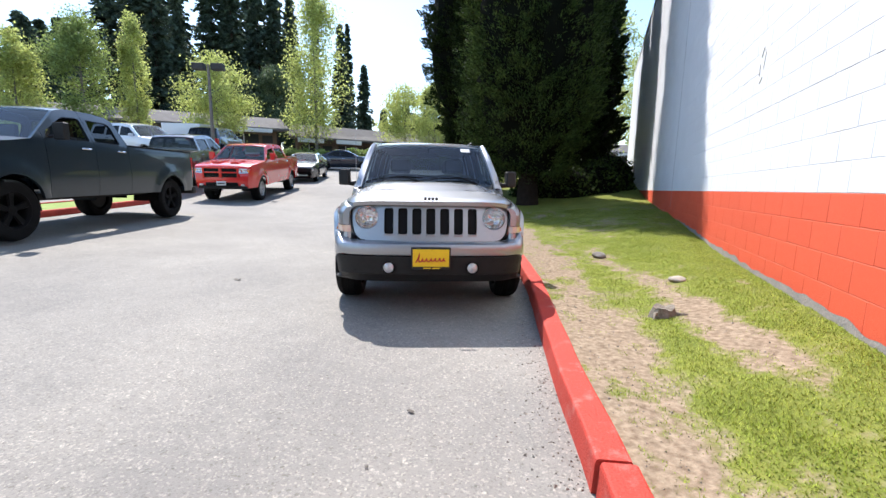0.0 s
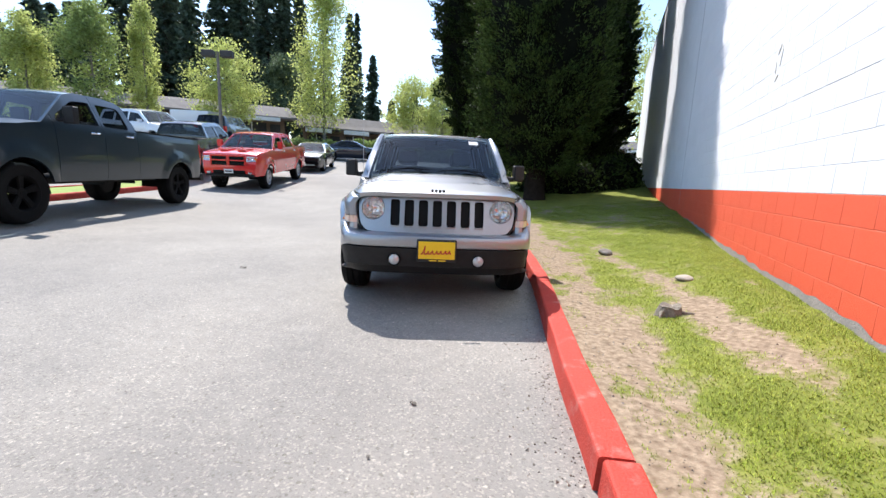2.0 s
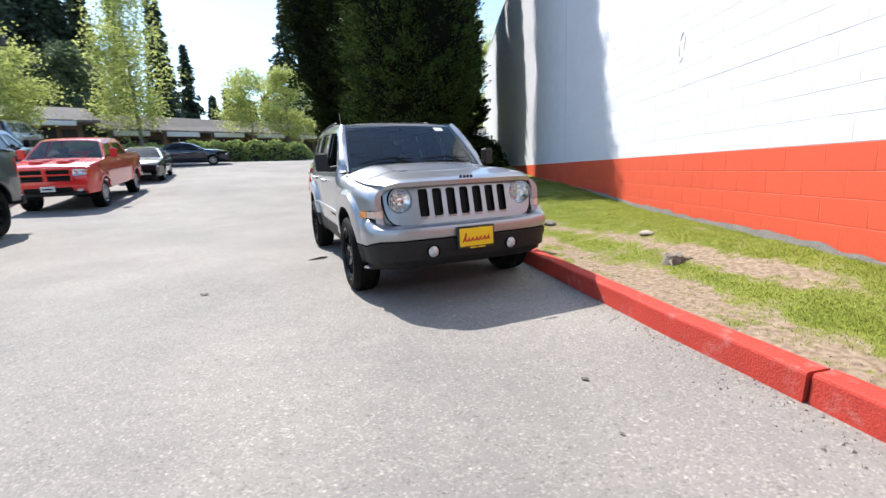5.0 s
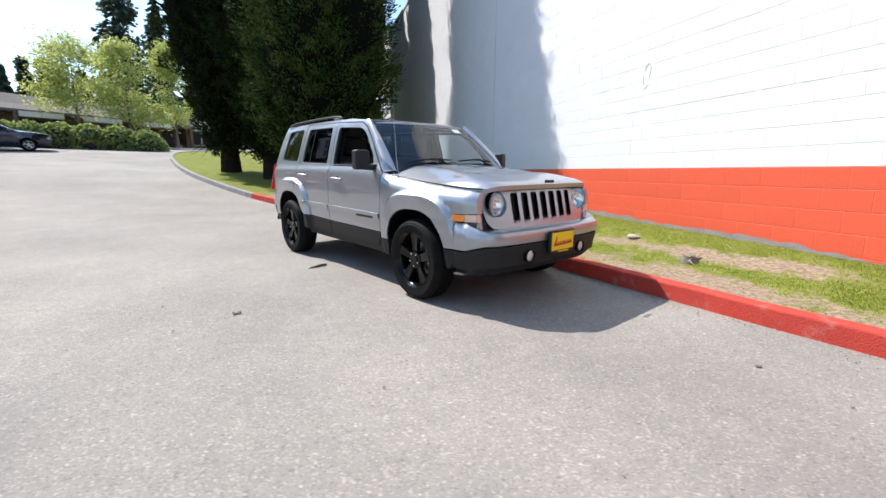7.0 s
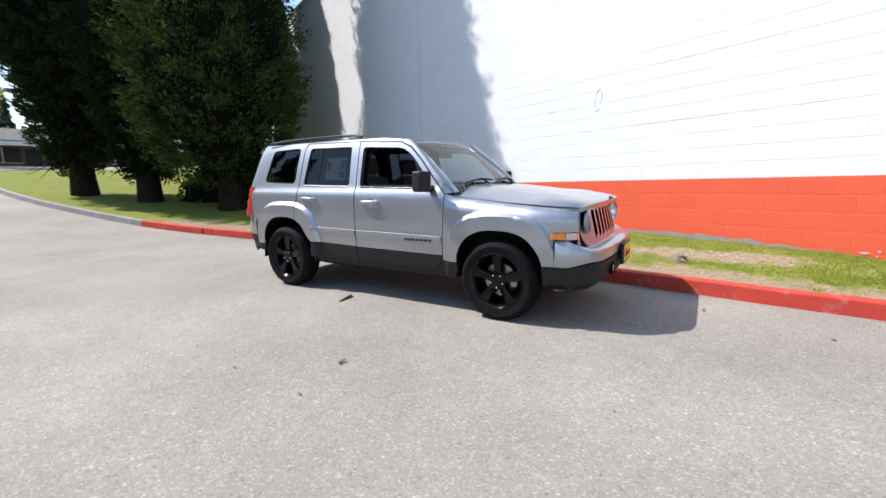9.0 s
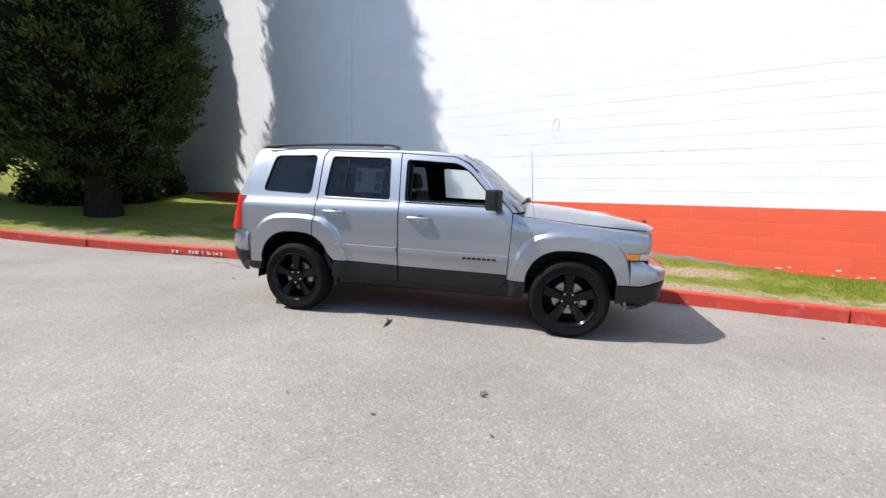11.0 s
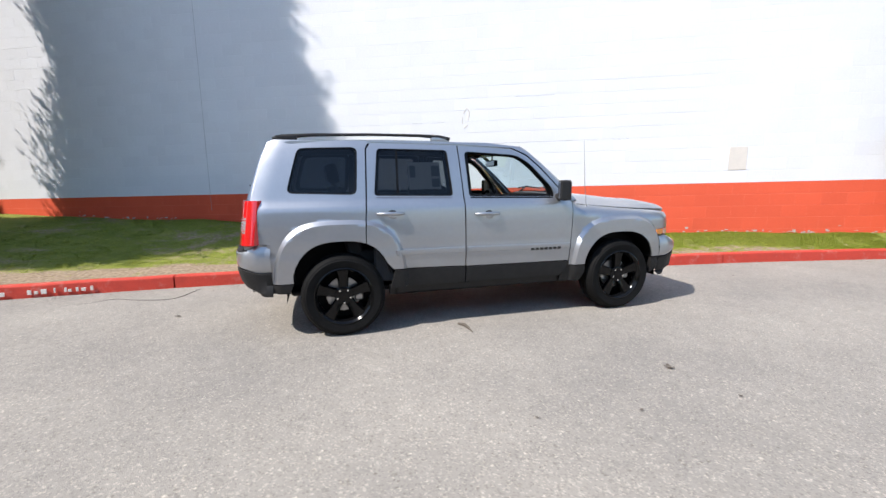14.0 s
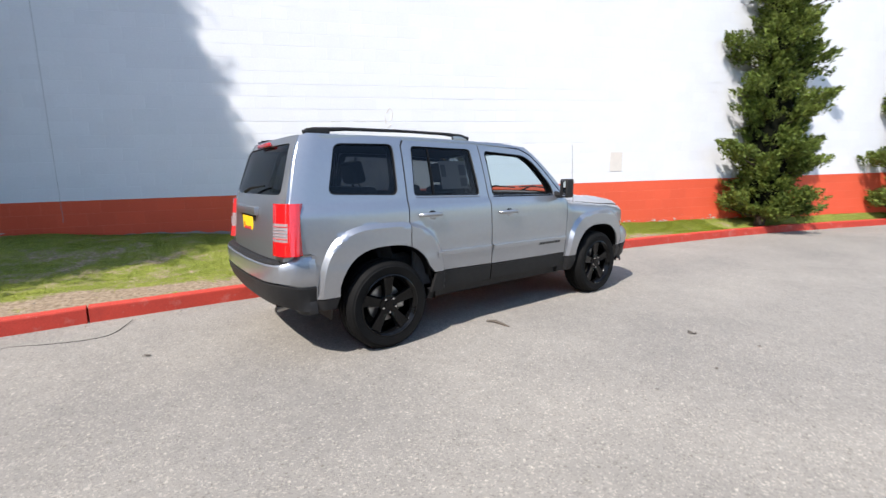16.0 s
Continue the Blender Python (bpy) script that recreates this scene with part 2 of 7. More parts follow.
def mesh_from(name, verts, faces, mats, smooth=False, face_mat=None):
    me = bpy.data.meshes.new(name)
    me.from_pydata([tuple(v) for v in verts], [], faces)
    for q in mats if isinstance(mats, (list, tuple)) else [mats]:
        me.materials.append(q)
    if face_mat is not None:
        me.polygons.foreach_set("material_index", face_mat)
    if smooth:
        me.polygons.foreach_set("use_smooth", [True] * len(me.polygons))
    me.update()
    return me


def bm_mesh(name, bm, mats, smooth=False):
    me = bpy.data.meshes.new(name)
    bm.normal_update()
    bm.to_mesh(me)
    bm.free()
    for q in mats if isinstance(mats, (list, tuple)) else [mats]:
        me.materials.append(q)
    if smooth:
        me.polygons.foreach_set("use_smooth", [True] * len(me.polygons))
        me.set_sharp_from_angle(angle=radians(38))
    return me


def part(name, bm, mat, parent, label="", smooth=True):
    """Links a bmesh as one mesh object under a thing or a part."""
    ob = new(name, bm_mesh(name, bm, mat, smooth) if isinstance(bm, bmesh.types.BMesh) else bm)
    if parent:
        ob.parent = parent
    return tagged(ob, label)


def thing(name, label, category, at=None, group="", kind=""):
    ob = new(name)
    ob.empty_display_size = 0.2
    if at is not None:
        ob.matrix_world = at
    return tagged(ob, label, category, group, kind)


def cuboid(bm, x0, x1, y0, y1, z0, z1, bevel=0.0, seg=1):
    r = bmesh.ops.create_cube(bm, size=1.0, matrix=Matrix.Translation(((x0 + x1) / 2, (y0 + y1) / 2, (z0 + z1) / 2)) @ Matrix.Diagonal((x1 - x0, y1 - y0, z1 - z0, 1)))
    if bevel:
        ed = {e for v in r["verts"] for e in v.link_edges}
        bmesh.ops.bevel(bm, geom=list(ed), offset=bevel, segments=seg, affect="EDGES", profile=0.7)
    return bm


def tube(bm, a, b, r0, r1=None, n=12, caps=True):
    a, b = Vector(a), Vector(b)
    m = Matrix.Translation((a + b) / 2) @ (b - a).to_track_quat("Z", "Y").to_matrix().to_4x4()
    bmesh.ops.create_cone(bm, cap_ends=caps, segments=n, radius1=r0, radius2=r0 if r1 is None else r1, depth=(b - a).length, matrix=m)
    return bm


def sweep(bm, pts, r, n=8):
    """A round rod along a line of points; r is a number or one for each point."""
    rings = []
    pts = [Vector(p) for p in pts]
    for i, p in enumerate(pts):
        d = (pts[min(i + 1, len(pts) - 1)] - pts[max(i - 1, 0)]).normalized()
        q = d.to_track_quat("Z", "Y")
        rr = r if isinstance(r, (int, float)) else r[i]
        rings.append([bm.verts.new(p + q @ Vector((rr * math.cos(6.28319 * k / n), rr * math.sin(6.28319 * k / n), 0))) for k in range(n)])
    for a, b in zip(rings, rings[1:]):
        for k in range(n):
            bm.faces.new((a[k], a[(k + 1) % n], b[(k + 1) % n], b[k]))
    bm.faces.new(rings[0][::-1])
    bm.faces.new(rings[-1])
    return bm


def curve_points(ctrl, n):
    """Catmull-Rom through the control points, n steps a span."""
    out = []
    c = [Vector(p) for p in ctrl]
    c = [2 * c[0] - c[1]] + c + [2 * c[-1] - c[-2]]
    for i in range(1, len(c) - 2):
        for k in range(n):
            t = k / n
            out.append(0.5 * ((2 * c[i]) + (c[i + 1] - c[i - 1]) * t + (2 * c[i - 1] - 5 * c[i] + 4 * c[i + 1] - c[i + 2]) * t * t + (3 * c[i] - c[i - 1] - 3 * c[i + 1] + c[i + 2]) * t ** 3))
    out.append(c[-2])
    return out


def loft(rows, close=False, flip=False):
    bm = bmesh.new()
    vv = [[bm.verts.new(p) for p in r] for r in rows]
    for a, b in zip(vv, vv[1:]):
        n = len(a)
        for i in range(n if close else n - 1):
            q = (a[i], a[(i + 1) % n], b[(i + 1) % n], b[i])
            bm.faces.new(q[::-1] if flip else q)
    return bm


# ---- ground and road ----
def ground_sheet(name, xs, ys, dz, mat, rough=0.0):
    v = [(x, y, lie(y, x) + dz + (rough * noise.noise((x * 0.35, y * 0.35, 0)) if rough else 0)) for y in ys for x in xs]
    w = len(xs)
    fcs = [(j * w + i, j * w + i + 1, (j + 1) * w + i + 1, (j + 1) * w + i) for j in range(len(ys) - 1) for i in range(w - 1)]
    return new(name, mesh_from(name, v, fcs, mat, True))


def steps(a, b, d):
    n = max(1, round((b - a) / d))
    return [a + (b - a) * i / n for i in range(n + 1)]


far_y = [-900, -300, -120, -60] + steps(-40, 80, 2) + [120, 300, 900]
tagged(ground_sheet("ground", [-900, -300, -120, -60, -40, -20, -14, -11, -8, 0, 20, 60, 120, 300, 900], far_y, -0.4, M_FAR), "rough green ground out to the horizon", "ground", kind="structure")
road = tagged(ground_sheet("road", steps(-60, 34, 1.0), steps(-40, 62, 0.5), 0.0, M_ASPHALT), "pale worn grey asphalt of the drive and parking lot", "road", kind="structure")

# ---- the long masonry wall ----
WALL_AT = Vector((3.374, -1.146, 0))
WALL_DIR = Vector((0.42, 1.0, 0)).normalized()
WALL_OUT = Vector((-WALL_DIR.y, WALL_DIR.x, 0))      # towards the road
WALL_FALL = -0.0155                                   # the courses fall a little along the wall against the road
WALL_M = Matrix(((WALL_DIR.x, WALL_OUT.x, 0, WALL_AT.x), (WALL_DIR.y, WALL_OUT.y, 0, WALL_AT.y), (WALL_FALL, 0, 1, 0), (0, 0, 0, 1)))
S0, S1, TOP = -22.0, 25.0, 8.1
PAINT = 1.09


def wall_point(s, out, z):
    return WALL_M @ Vector((s, out, z))


wall_main = thing("wall_east", "long concrete block wall painted white over a red base band", "wall", kind="structure")
bm = bmesh.new()
cuboid(bm, S0, S1, -0.3, -0.0013, PAINT + 0.001, TOP)
bm.transform(WALL_M)
part("core_white", bm, M_JOINT, wall_main, smooth=False)
bm = bmesh.new()
cuboid(bm, S0, S1, -0.3, -0.0013, -0.6, PAINT)
bm.transform(WALL_M)
part("core_red", bm, M_JOINT_RED, wall_main, smooth=False)
bm = bmesh.new()
cuboid(bm, S0, S1, -0.35, 0.03, TOP, TOP + 0.12, 0.01)
bm.transform(WALL_M)
part("coping", bm, M_WHITE, wall_main, smooth=False)
bm = bmesh.new()
cuboid(bm, S0, S0 + 0.3, -14, -0.31, -0.6, TOP + 0.1)
cuboid(bm, S1 - 0.3, S1, -14, -0.31, -0.6, TOP + 0.1)
cuboid(bm, S0, S1, -14.3, -14, -0.6, TOP + 0.1)
cuboid(bm, S0, S1, -14.3, -0.36, TOP - 0.1, TOP)
bm.transform(WALL_M)
part("far_sides", bm, M_WHITE, wall_main, smooth=False)

# ---- kerb ----
KERB = curve_points([(-6.2, -24, 0), (-3.6, -17.5, 0), (-1.55, -12.0, 0), (-0.38, -8.5, 0), (0.3, -5.5, 0), (0.53, -4.25, 0), (0.64, -3.5, 0), (0.8, -2.55, 0), (0.98, -1.5, 0), (1.16, 0, 0), (1.32, 2.0, 0), (1.36, 3.8, 0), (1.26, 5.4, 0), (1.1, 7.0, 0), (0.88, 8.75, 0),
                     (0.7, 11, 0), (0.55, 14, 0), (0.62, 17, 0), (0.9, 20.2, 0), (1.35, 23.6, 0), (2.2, 26.6, 0), (4.2, 28.6, 0), (8, 29.6, 0), (13, 30.0, 0), (20, 30.2, 0)], 12)
KERB_H, KERB_W = 0.145, 0.15


def kerb_frames():
    out, run = [], 0.0
    for i, p in enumerate(KERB):
        d = (KERB[min(i + 1, len(KERB) - 1)] - KERB[max(i - 1, 0)]).normalized()
        if i:
            run += (p - KERB[i - 1]).length
        out.append((p, Vector((d.y, -d.x, 0)), run))
    return out


KF = kerb_frames()


def kerb_x(y):
    for (p, _, _), (q, _, _) in zip(KF, KF[1:]):
        if p.y <= y <= q.y:
            return p.x + (q.x - p.x) * (y - p.y) / max(1e-6, q.y - p.y)
    return KF[0][0].x


kerb = thing("kerb", "low concrete kerb, painted red along the drive and bare grey further on", "kerb", kind="structure")
JOINTS = [-20, -17.5, -15, -12.4, -9.7, -6.95, -4.23, -1.5, 0.9, 3.24, 5.0, 6.64, 8.75, 10.4, 12.8, 15.3, 17.8, 20.3, 22.8, 25.2, 27.5, 28.9, 29.3, 29.6]
PROFILE = [(0.0, -0.1), (0.012, KERB_H - 0.016), (0.0165, KERB_H - 0.005), (0.026, KERB_H), (KERB_W - 0.012, KERB_H), (KERB_W - 0.003, KERB_H - 0.005), (KERB_W, KERB_H - 0.02), (KERB_W, -0.1)]
krng = random.Random(5)
for j, (a, b) in enumerate(zip(JOINTS, JOINTS[1:])):
    fr = [f for f in KF if a < f[0].y < b]

    def edge(y):
        i = next(k for k in range(len(KF) - 1) if KF[k][0].y <= y <= KF[k + 1][0].y)
        t = (y - KF[i][0].y) / (KF[i + 1][0].y - KF[i][0].y)
        return (KF[i][0].lerp(KF[i + 1][0], t), KF[i][1].lerp(KF[i + 1][1], t), 0)
    fr = [edge(a + 0.008)] + fr + [edge(b - 0.008)]
    bm = bmesh.new()
    rings = []
    off = krng.uniform(-0.008, 0.008)
    for p, nrm, _ in fr:
        w = 0.004 * noise.noise((p.x * 2.1, p.y * 2.1, 3))
        rings.append([bm.verts.new((p.x + nrm.x * (u + off + w), p.y + nrm.y * (u + off + w), lie(p.y) + z + (w * 1.5 if z > 0 else 0))) for u, z in PROFILE])
    for r0, r1 in zip(rings, rings[1:]):
        for k in range(len(PROFILE) - 1):
            bm.faces.new((r0[k], r1[k], r1[k + 1], r0[k + 1]))
    bm.faces.new(rings[0])
    bm.faces.new(rings[-1][::-1])
    bmesh.ops.recalc_face_normals(bm, faces=bm.faces)
    part("kerb_stone", bm, M_KERB_RED if b < 9 else M_KERB, kerb, smooth=False)

# ---- lawn ----


def wall_x(y):
    return WALL_AT.x + 0.42 * (y - WALL_AT.y)


def lawn_z(x, y):
    x0 = kerb_x(y) + KERB_W
    x1 = wall_x(y)
    u = ease((x - x0) / max(0.2, x1 - x0)) ** 1.7
    base = lie(y)
    top = 0.29 + 0.2 * ease((y + 1.0) / 5.0)
    return base + (KERB_H - 0.025) * (1 - u) + top * u + 0.03 * noise.noise((x * 0.9, y * 0.9, 1.5)) * min(1, 6 * u) + 0.012 * noise.noise((x * 4, y * 4, 7))


def wear(x, y):
    """How bare the lawn is: along the kerb, in a band past the stump and in small patches."""
    d = x - kerb_x(y) - KERB_W
    n1 = noise.noise((x * 0.8 + 3.1, y * 0.5, 4.2))
    n2 = noise.noise((x * 2.3, y * 1.9, 8.1))
    n3 = noise.noise((x * 5.5, y * 5.0, 2.4))
    n4 = noise.noise((x * 13.0, y * 12.0, 6.6))
    width = 0.42 + 0.16 * n1 + 0.12 * n2 + 0.4 * ease((y - 2.5) / 1.5) * (1 - ease((y - 7.0) / 2.5))
    v = 0.20 + 0.14 * n1 + 0.28 * n2 + 0.26 * n3 + 0.24 * n4 + 0.52 * (1 - ease((d - width + 0.25) / 0.6))
    v += 0.14 * ease((y - 1.0) / 2.0) * (1 - ease((y - 7.5) / 3.0))
    # trodden band between the stump and the wall
    v += 0.42 * math.exp(-((d - 1.05 - 0.12 * n2) / 0.22) ** 2) * ease((y + 4.6) / 1.0) * ease((1.4 - y) / 1.2)
    if y > 6:
        v -= 0.5 * ease((y - 6) / 4)
    if y < -5:
        v -= 0.55 * ease((-y - 5) / 2)
    return min(1.0, max(0.0, v))


rows_y = steps(-21, -7, 0.12) + steps(-6.95, 4, 0.05) + steps(4.2, 29.2, 0.25)
NU = 64
v, wv = [], []
for y in rows_y:
    x0, x1 = kerb_x(y) + KERB_W - 0.005, min(22.0, wall_x(y) - 0.002) if y < 21 else 22.0
    for i in range(NU):
        x = x0 + (x1 - x0) * (i / (NU - 1)) ** 1.15
        v.append((x, y, lawn_z(x, y)))
        wv.append(wear(x, y))
fcs = [(j * NU + i, j * NU + i + 1, (j + 1) * NU + i + 1, (j + 1) * NU + i) for j in range(len(rows_y) - 1) for i in range(NU - 1)]
me = mesh_from("lawn", v, fcs, M_LAWN, True)
me.attributes.new("wear", "FLOAT", "POINT").data.foreach_set("value", wv)
tagged(new("lawn", me), "patchy green lawn with bare tan earth beside the kerb", "lawn", kind="structure")


def blades(name, spots, length, label):
    """Grass as single blades: spots are (x, y, z, size)."""
    rg = np.random.RandomState(3)
    n = len(spots)
    p = np.array(spots)
    ang = rg.uniform(0, 6.28, n)
    lean = rg.uniform(0.35, 0.97, n)
    ln = length * p[:, 3] * rg.uniform(0.6, 1.3, n)
    wd = rg.uniform(0.002, 0.0042, n)
    side = np.stack([np.cos(ang), np.sin(ang), 0 * ang], 1)
    fwd = np.stack([-np.sin(ang), np.cos(ang), 0 * ang], 1)
    base = p[:, :3]
    tip = base + fwd * (ln * lean)[:, None] + np.array((0, 0, 1)) * (ln * np.sqrt(np.maximum(0.15, 1 - lean ** 2)))[:, None]
    a, b = base - side * wd[:, None], base + side * wd[:, None]
    verts = np.stack([a, b, tip], 1).reshape(-1, 3)
    m = bpy.data.meshes.new(name)
    m.vertices.add(3 * n)
    m.vertices.foreach_set("co", verts.ravel())
    m.loops.add(3 * n)
    m.loops.foreach_set("vertex_index", np.arange(3 * n))
    m.polygons.add(n)
    m.polygons.foreach_set("loop_start", np.arange(0, 3 * n, 3))
    m.update(calc_edges=True)
    m.materials.append(M_GRASS)
    # shade the short sward as one soft surface
    nv = rg.normal(size=(n, 3)) * 0.28 + np.array((0, 0, 1.0))
    nv /= np.linalg.norm(nv, axis=1)[:, None]
    m.normals_split_custom_set_from_vertices(np.repeat(nv, 3, 0).tolist())
    return tagged(new(name, m), label, "grass", kind="stuff")


rg = random.Random(11)
spots = []
while len(spots) < 260000:
    y = rg.uniform(-7.5, 7.0) if rg.random() < 0.85 else rg.uniform(-14, 14)
    x0, x1 = kerb_x(y) + KERB_W, wall_x(y)
    x = x0 + (x1 - x0) * rg.random()
    w = wear(x, y)
    if rg.random() < 1.15 - 1.55 * w:
        spots.append((x, y, lawn_z(x, y) - 0.003, 1.0 - 0.5 * w))
blades("grass", spots, 0.024, "short green grass blades growing on the lawn")

# ---- foliage ----


def leaf_mesh(name, centres, size, mat, seed, flat=0.0, aspect=1.6, out=None):
    """Loose leaves, one small bent quad at each centre. flat: how level they lie. out: directions they point along."""
    rg = np.random.RandomState(seed)
    c = np.asarray(centres, float)
    n = len(c)
    d = rg.normal(size=(n, 3))
    if out is not None:
        d = d * 0.55 + np.asarray(out)
    d[:, 2] *= 1 - flat
    d /= np.linalg.norm(d, axis=1)[:, None] + 1e-9
    s = np.cross(d, rg.normal(size=(n, 3)))
    if flat:
        s[:, 2] *= 1 - flat
    s /= np.linalg.norm(s, axis=1)[:, None] + 1e-9
    sz = size * rg.uniform(0.6, 1.35, n)[:, None]
    a = c - d * sz * aspect * 0.5
    b = c + s * sz * 0.5
    e = c + d * sz * aspect * 0.5
    f = c - s * sz * 0.5
    verts = np.stack([a, b, e, f], 1).reshape(-1, 3)
    m = bpy.data.meshes.new(name)
    m.vertices.add(4 * n)
    m.vertices.foreach_set("co", verts.ravel())
    m.loops.add(4 * n)
    m.loops.foreach_set("vertex_index", np.arange(4 * n))
    m.polygons.add(n)
    m.polygons.foreach_set("loop_start", np.arange(0, 4 * n, 4))
    m.update(calc_edges=True)
    m.materials.append(mat)
    return m


def trunk_bm(height, r, lean, seed, limbs=10, lo=0.3, reach=1.5, rise=0.5):
    rg = random.Random(seed)
    bm = bmesh.new()
    pts = [Vector((lean * (z / height) ** 2 * height + 0.05 * r * rg.uniform(-1, 1), 0.05 * r * rg.uniform(-1, 1), z)) for z in steps(-0.15, height, height / 9)]
    sweep(bm, pts, [r * (1.25 if i == 0 else 1) * (1 - 0.9 * i / (len(pts) - 1)) for i in range(len(pts))], 10)
    for k in range(limbs):
        z = height * rg.uniform(lo, 0.92)
        i = min(len(pts) - 2, int(z / height * (len(pts) - 1)))
        p = pts[i].lerp(pts[i + 1], 0.5)
        a = rg.uniform(0, 6.28)
        le = reach * rg.uniform(0.6, 1.0) * (1.15 - z / height)
        q = p + Vector((math.cos(a) * le, math.sin(a) * le, le * rise * rg.uniform(0.6, 1.4)))
        mid = p.lerp(q, 0.5) + Vector((0, 0, -0.08 * le))
        rr = r * 0.32 * (1.1 - z / height)
        sweep(bm, [p, mid, q], [rr, rr * 0.6, rr * 0.15], 6)
    return bm


def outline_at(t, shape):
    """The crown's half width by height: a column that ends in a cone (shape 0), a cone, or a rounded column."""
    if shape == 0:
        return min(1.0, 2.25 * (1 - t)) - 0.05 * math.exp(-((t - 0.43) / 0.08) ** 2)
    return (1 - t) ** shape if shape < 2 else 1 - t ** shape


def cone_crown(rg, height, z0, radius, n, shape=0.8, clump=0.35, shells=0.75, base=(0.55, 3.2)):
    """Leaf centres in drooping clumps round a tapered crown."""
    pts, outs = [], []
    k = max(1, int(n / 60))
    for _ in range(k):
        t = rg.random_sample() ** 0.75
        z = z0 + (height - z0) * t
        a = rg.uniform(0, 6.2832)
        lobe = noise.noise((math.cos(a) * 1.9 + radius * 7, math.sin(a) * 1.9, z * 0.45)) * 0.30 + noise.noise((math.cos(a) * 4, math.sin(a) * 4 + radius * 5, z * 1.3)) * 0.16
        rmax = radius * outline_at(t, shape) * (0.90 + 0.14 * rg.random_sample() + lobe) * min(1.0, base[0] + base[1] * t)
        rr = rmax * (shells + (1 - shells) * rg.random_sample()) if rg.random_sample() < 0.8 else rmax * rg.random_sample()
        c = np.array((math.cos(a) * rr, math.sin(a) * rr, z))
        o = np.array((math.cos(a), math.sin(a), 0.25))
        # a rounded tuft, drawn out upwards and outwards into a tip
        q = rg.normal(size=(60, 3))
        q /= np.linalg.norm(q, axis=1)[:, None] + 1e-9
        u = rg.random_sample((60, 1)) ** 0.45
        q = q * u * clump * rg.uniform(0.8, 1.6) * np.array((1, 1, 0.75))
        tip = rg.random_sample((60, 1)) ** 2.2
        up = o * np.array((0.8, 0.8, 1.6)) + rg.normal(size=3) * 0.25
        pts.append(c + q * (1 - 0.75 * tip) + up * tip * clump * 1.9)
        outs.append(np.repeat((o * np.array((1, 1, 3.0)))[None], 60, 0))
    return np.concatenate(pts), np.concatenate(outs)


def conifer(name, x, y, z, height, radius, z0, trunk_r, n, leaf, mat, seed, label, shape=0.8, clump=0.35, group="", category="tree", core=0.0, base=(0.55, 3.2)):
    t = thing(name, label, category, pose(x, y, z, 0, 0, seed * 37 % 360), group)
    # trunk and dead branches take the bark copy coloured for shade
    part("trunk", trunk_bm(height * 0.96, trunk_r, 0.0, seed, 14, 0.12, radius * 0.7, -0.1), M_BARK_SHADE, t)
    # dead twigs hanging under the crown
    rt = random.Random(seed)
    for k in range(12):
        a, ln = rt.uniform(0, 6.283), radius * rt.uniform(0.45, 0.85)
        zb = z0 + rt.uniform(0.25, 0.7)
        bm = bmesh.new()
        d = Vector((math.cos(a), math.sin(a), 0))
        sweep(bm, [Vector((0, 0, zb)), d * ln * 0.55 + Vector((0, 0, zb + 0.05)), d * ln + Vector((0, 0, zb - rt.uniform(0.2, 0.5)))], [0.03, 0.018, 0.005], 5)
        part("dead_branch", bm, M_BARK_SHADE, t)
    rg = np.random.RandomState(seed)
    c, o = cone_crown(rg, height, z0, radius, n, shape, clump, base=base)
    part("crown", leaf_mesh("crown", c, leaf, mat, seed, 0.2, 3.0, o), None, t)
    # solid near-black core: the crown's inner shade put in as colour
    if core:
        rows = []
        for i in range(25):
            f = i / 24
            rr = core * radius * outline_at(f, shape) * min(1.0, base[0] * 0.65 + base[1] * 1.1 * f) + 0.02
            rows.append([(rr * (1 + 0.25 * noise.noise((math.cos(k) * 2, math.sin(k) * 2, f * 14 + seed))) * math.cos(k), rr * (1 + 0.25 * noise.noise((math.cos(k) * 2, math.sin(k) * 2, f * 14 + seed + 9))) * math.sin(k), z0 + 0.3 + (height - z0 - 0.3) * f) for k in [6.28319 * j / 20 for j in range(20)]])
        part("crown_shade_core", loft(rows, close=True), M_CROWN_SHADE, t)
    return t


def fir(x, y, z, height, radius, seed, label, group):
    """A tall fir: whorls of drooping branches with gaps between them."""
    t = thing("fir_tree", label, "tree", pose(x, y, z), group)
    bm = bmesh.new()
    sweep(bm, [(0, 0, -0.3), (0.05, 0, height * 0.5), (0, 0, height)], [0.32, 0.2, 0.03], 8)
    part("trunk", bm, M_BARK, t)
    rg = np.random.RandomState(seed)
    C, O = [], []
    zz = 3.0
    while zz < height - 0.3:
        f = zz / height
        rr = radius * (1 - f) ** 0.8 * rg.uniform(0.75, 1.15) + 0.15
        for a in rg.uniform(0, 6.2832, 6):
            ln = rr * rg.uniform(0.65, 1.1)
            m = int(9 + 10 * ln)
            u = rg.random_sample(m) ** 0.8
            c = np.stack([np.cos(a) * u * ln, np.sin(a) * u * ln, zz - 0.42 * ln * u * u + 0.12 * u * ln], 1)
            c += rg.normal(size=(m, 3)) * np.array((0.12, 0.12, 0.08)) * (0.6 + 0.3 * ln)
            C.append(c)
            O.append(np.repeat(np.array((math.cos(a), math.sin(a), -0.5))[None], m, 0))
        zz += rg.uniform(0.28, 0.5) * (0.8 + 0.5 * (1 - f))
    part("crown", leaf_mesh("crown", np.concatenate(C), 0.31, M_FIR, seed, 0.2, 2.0, np.concatenate(O)), None, t)
    return t


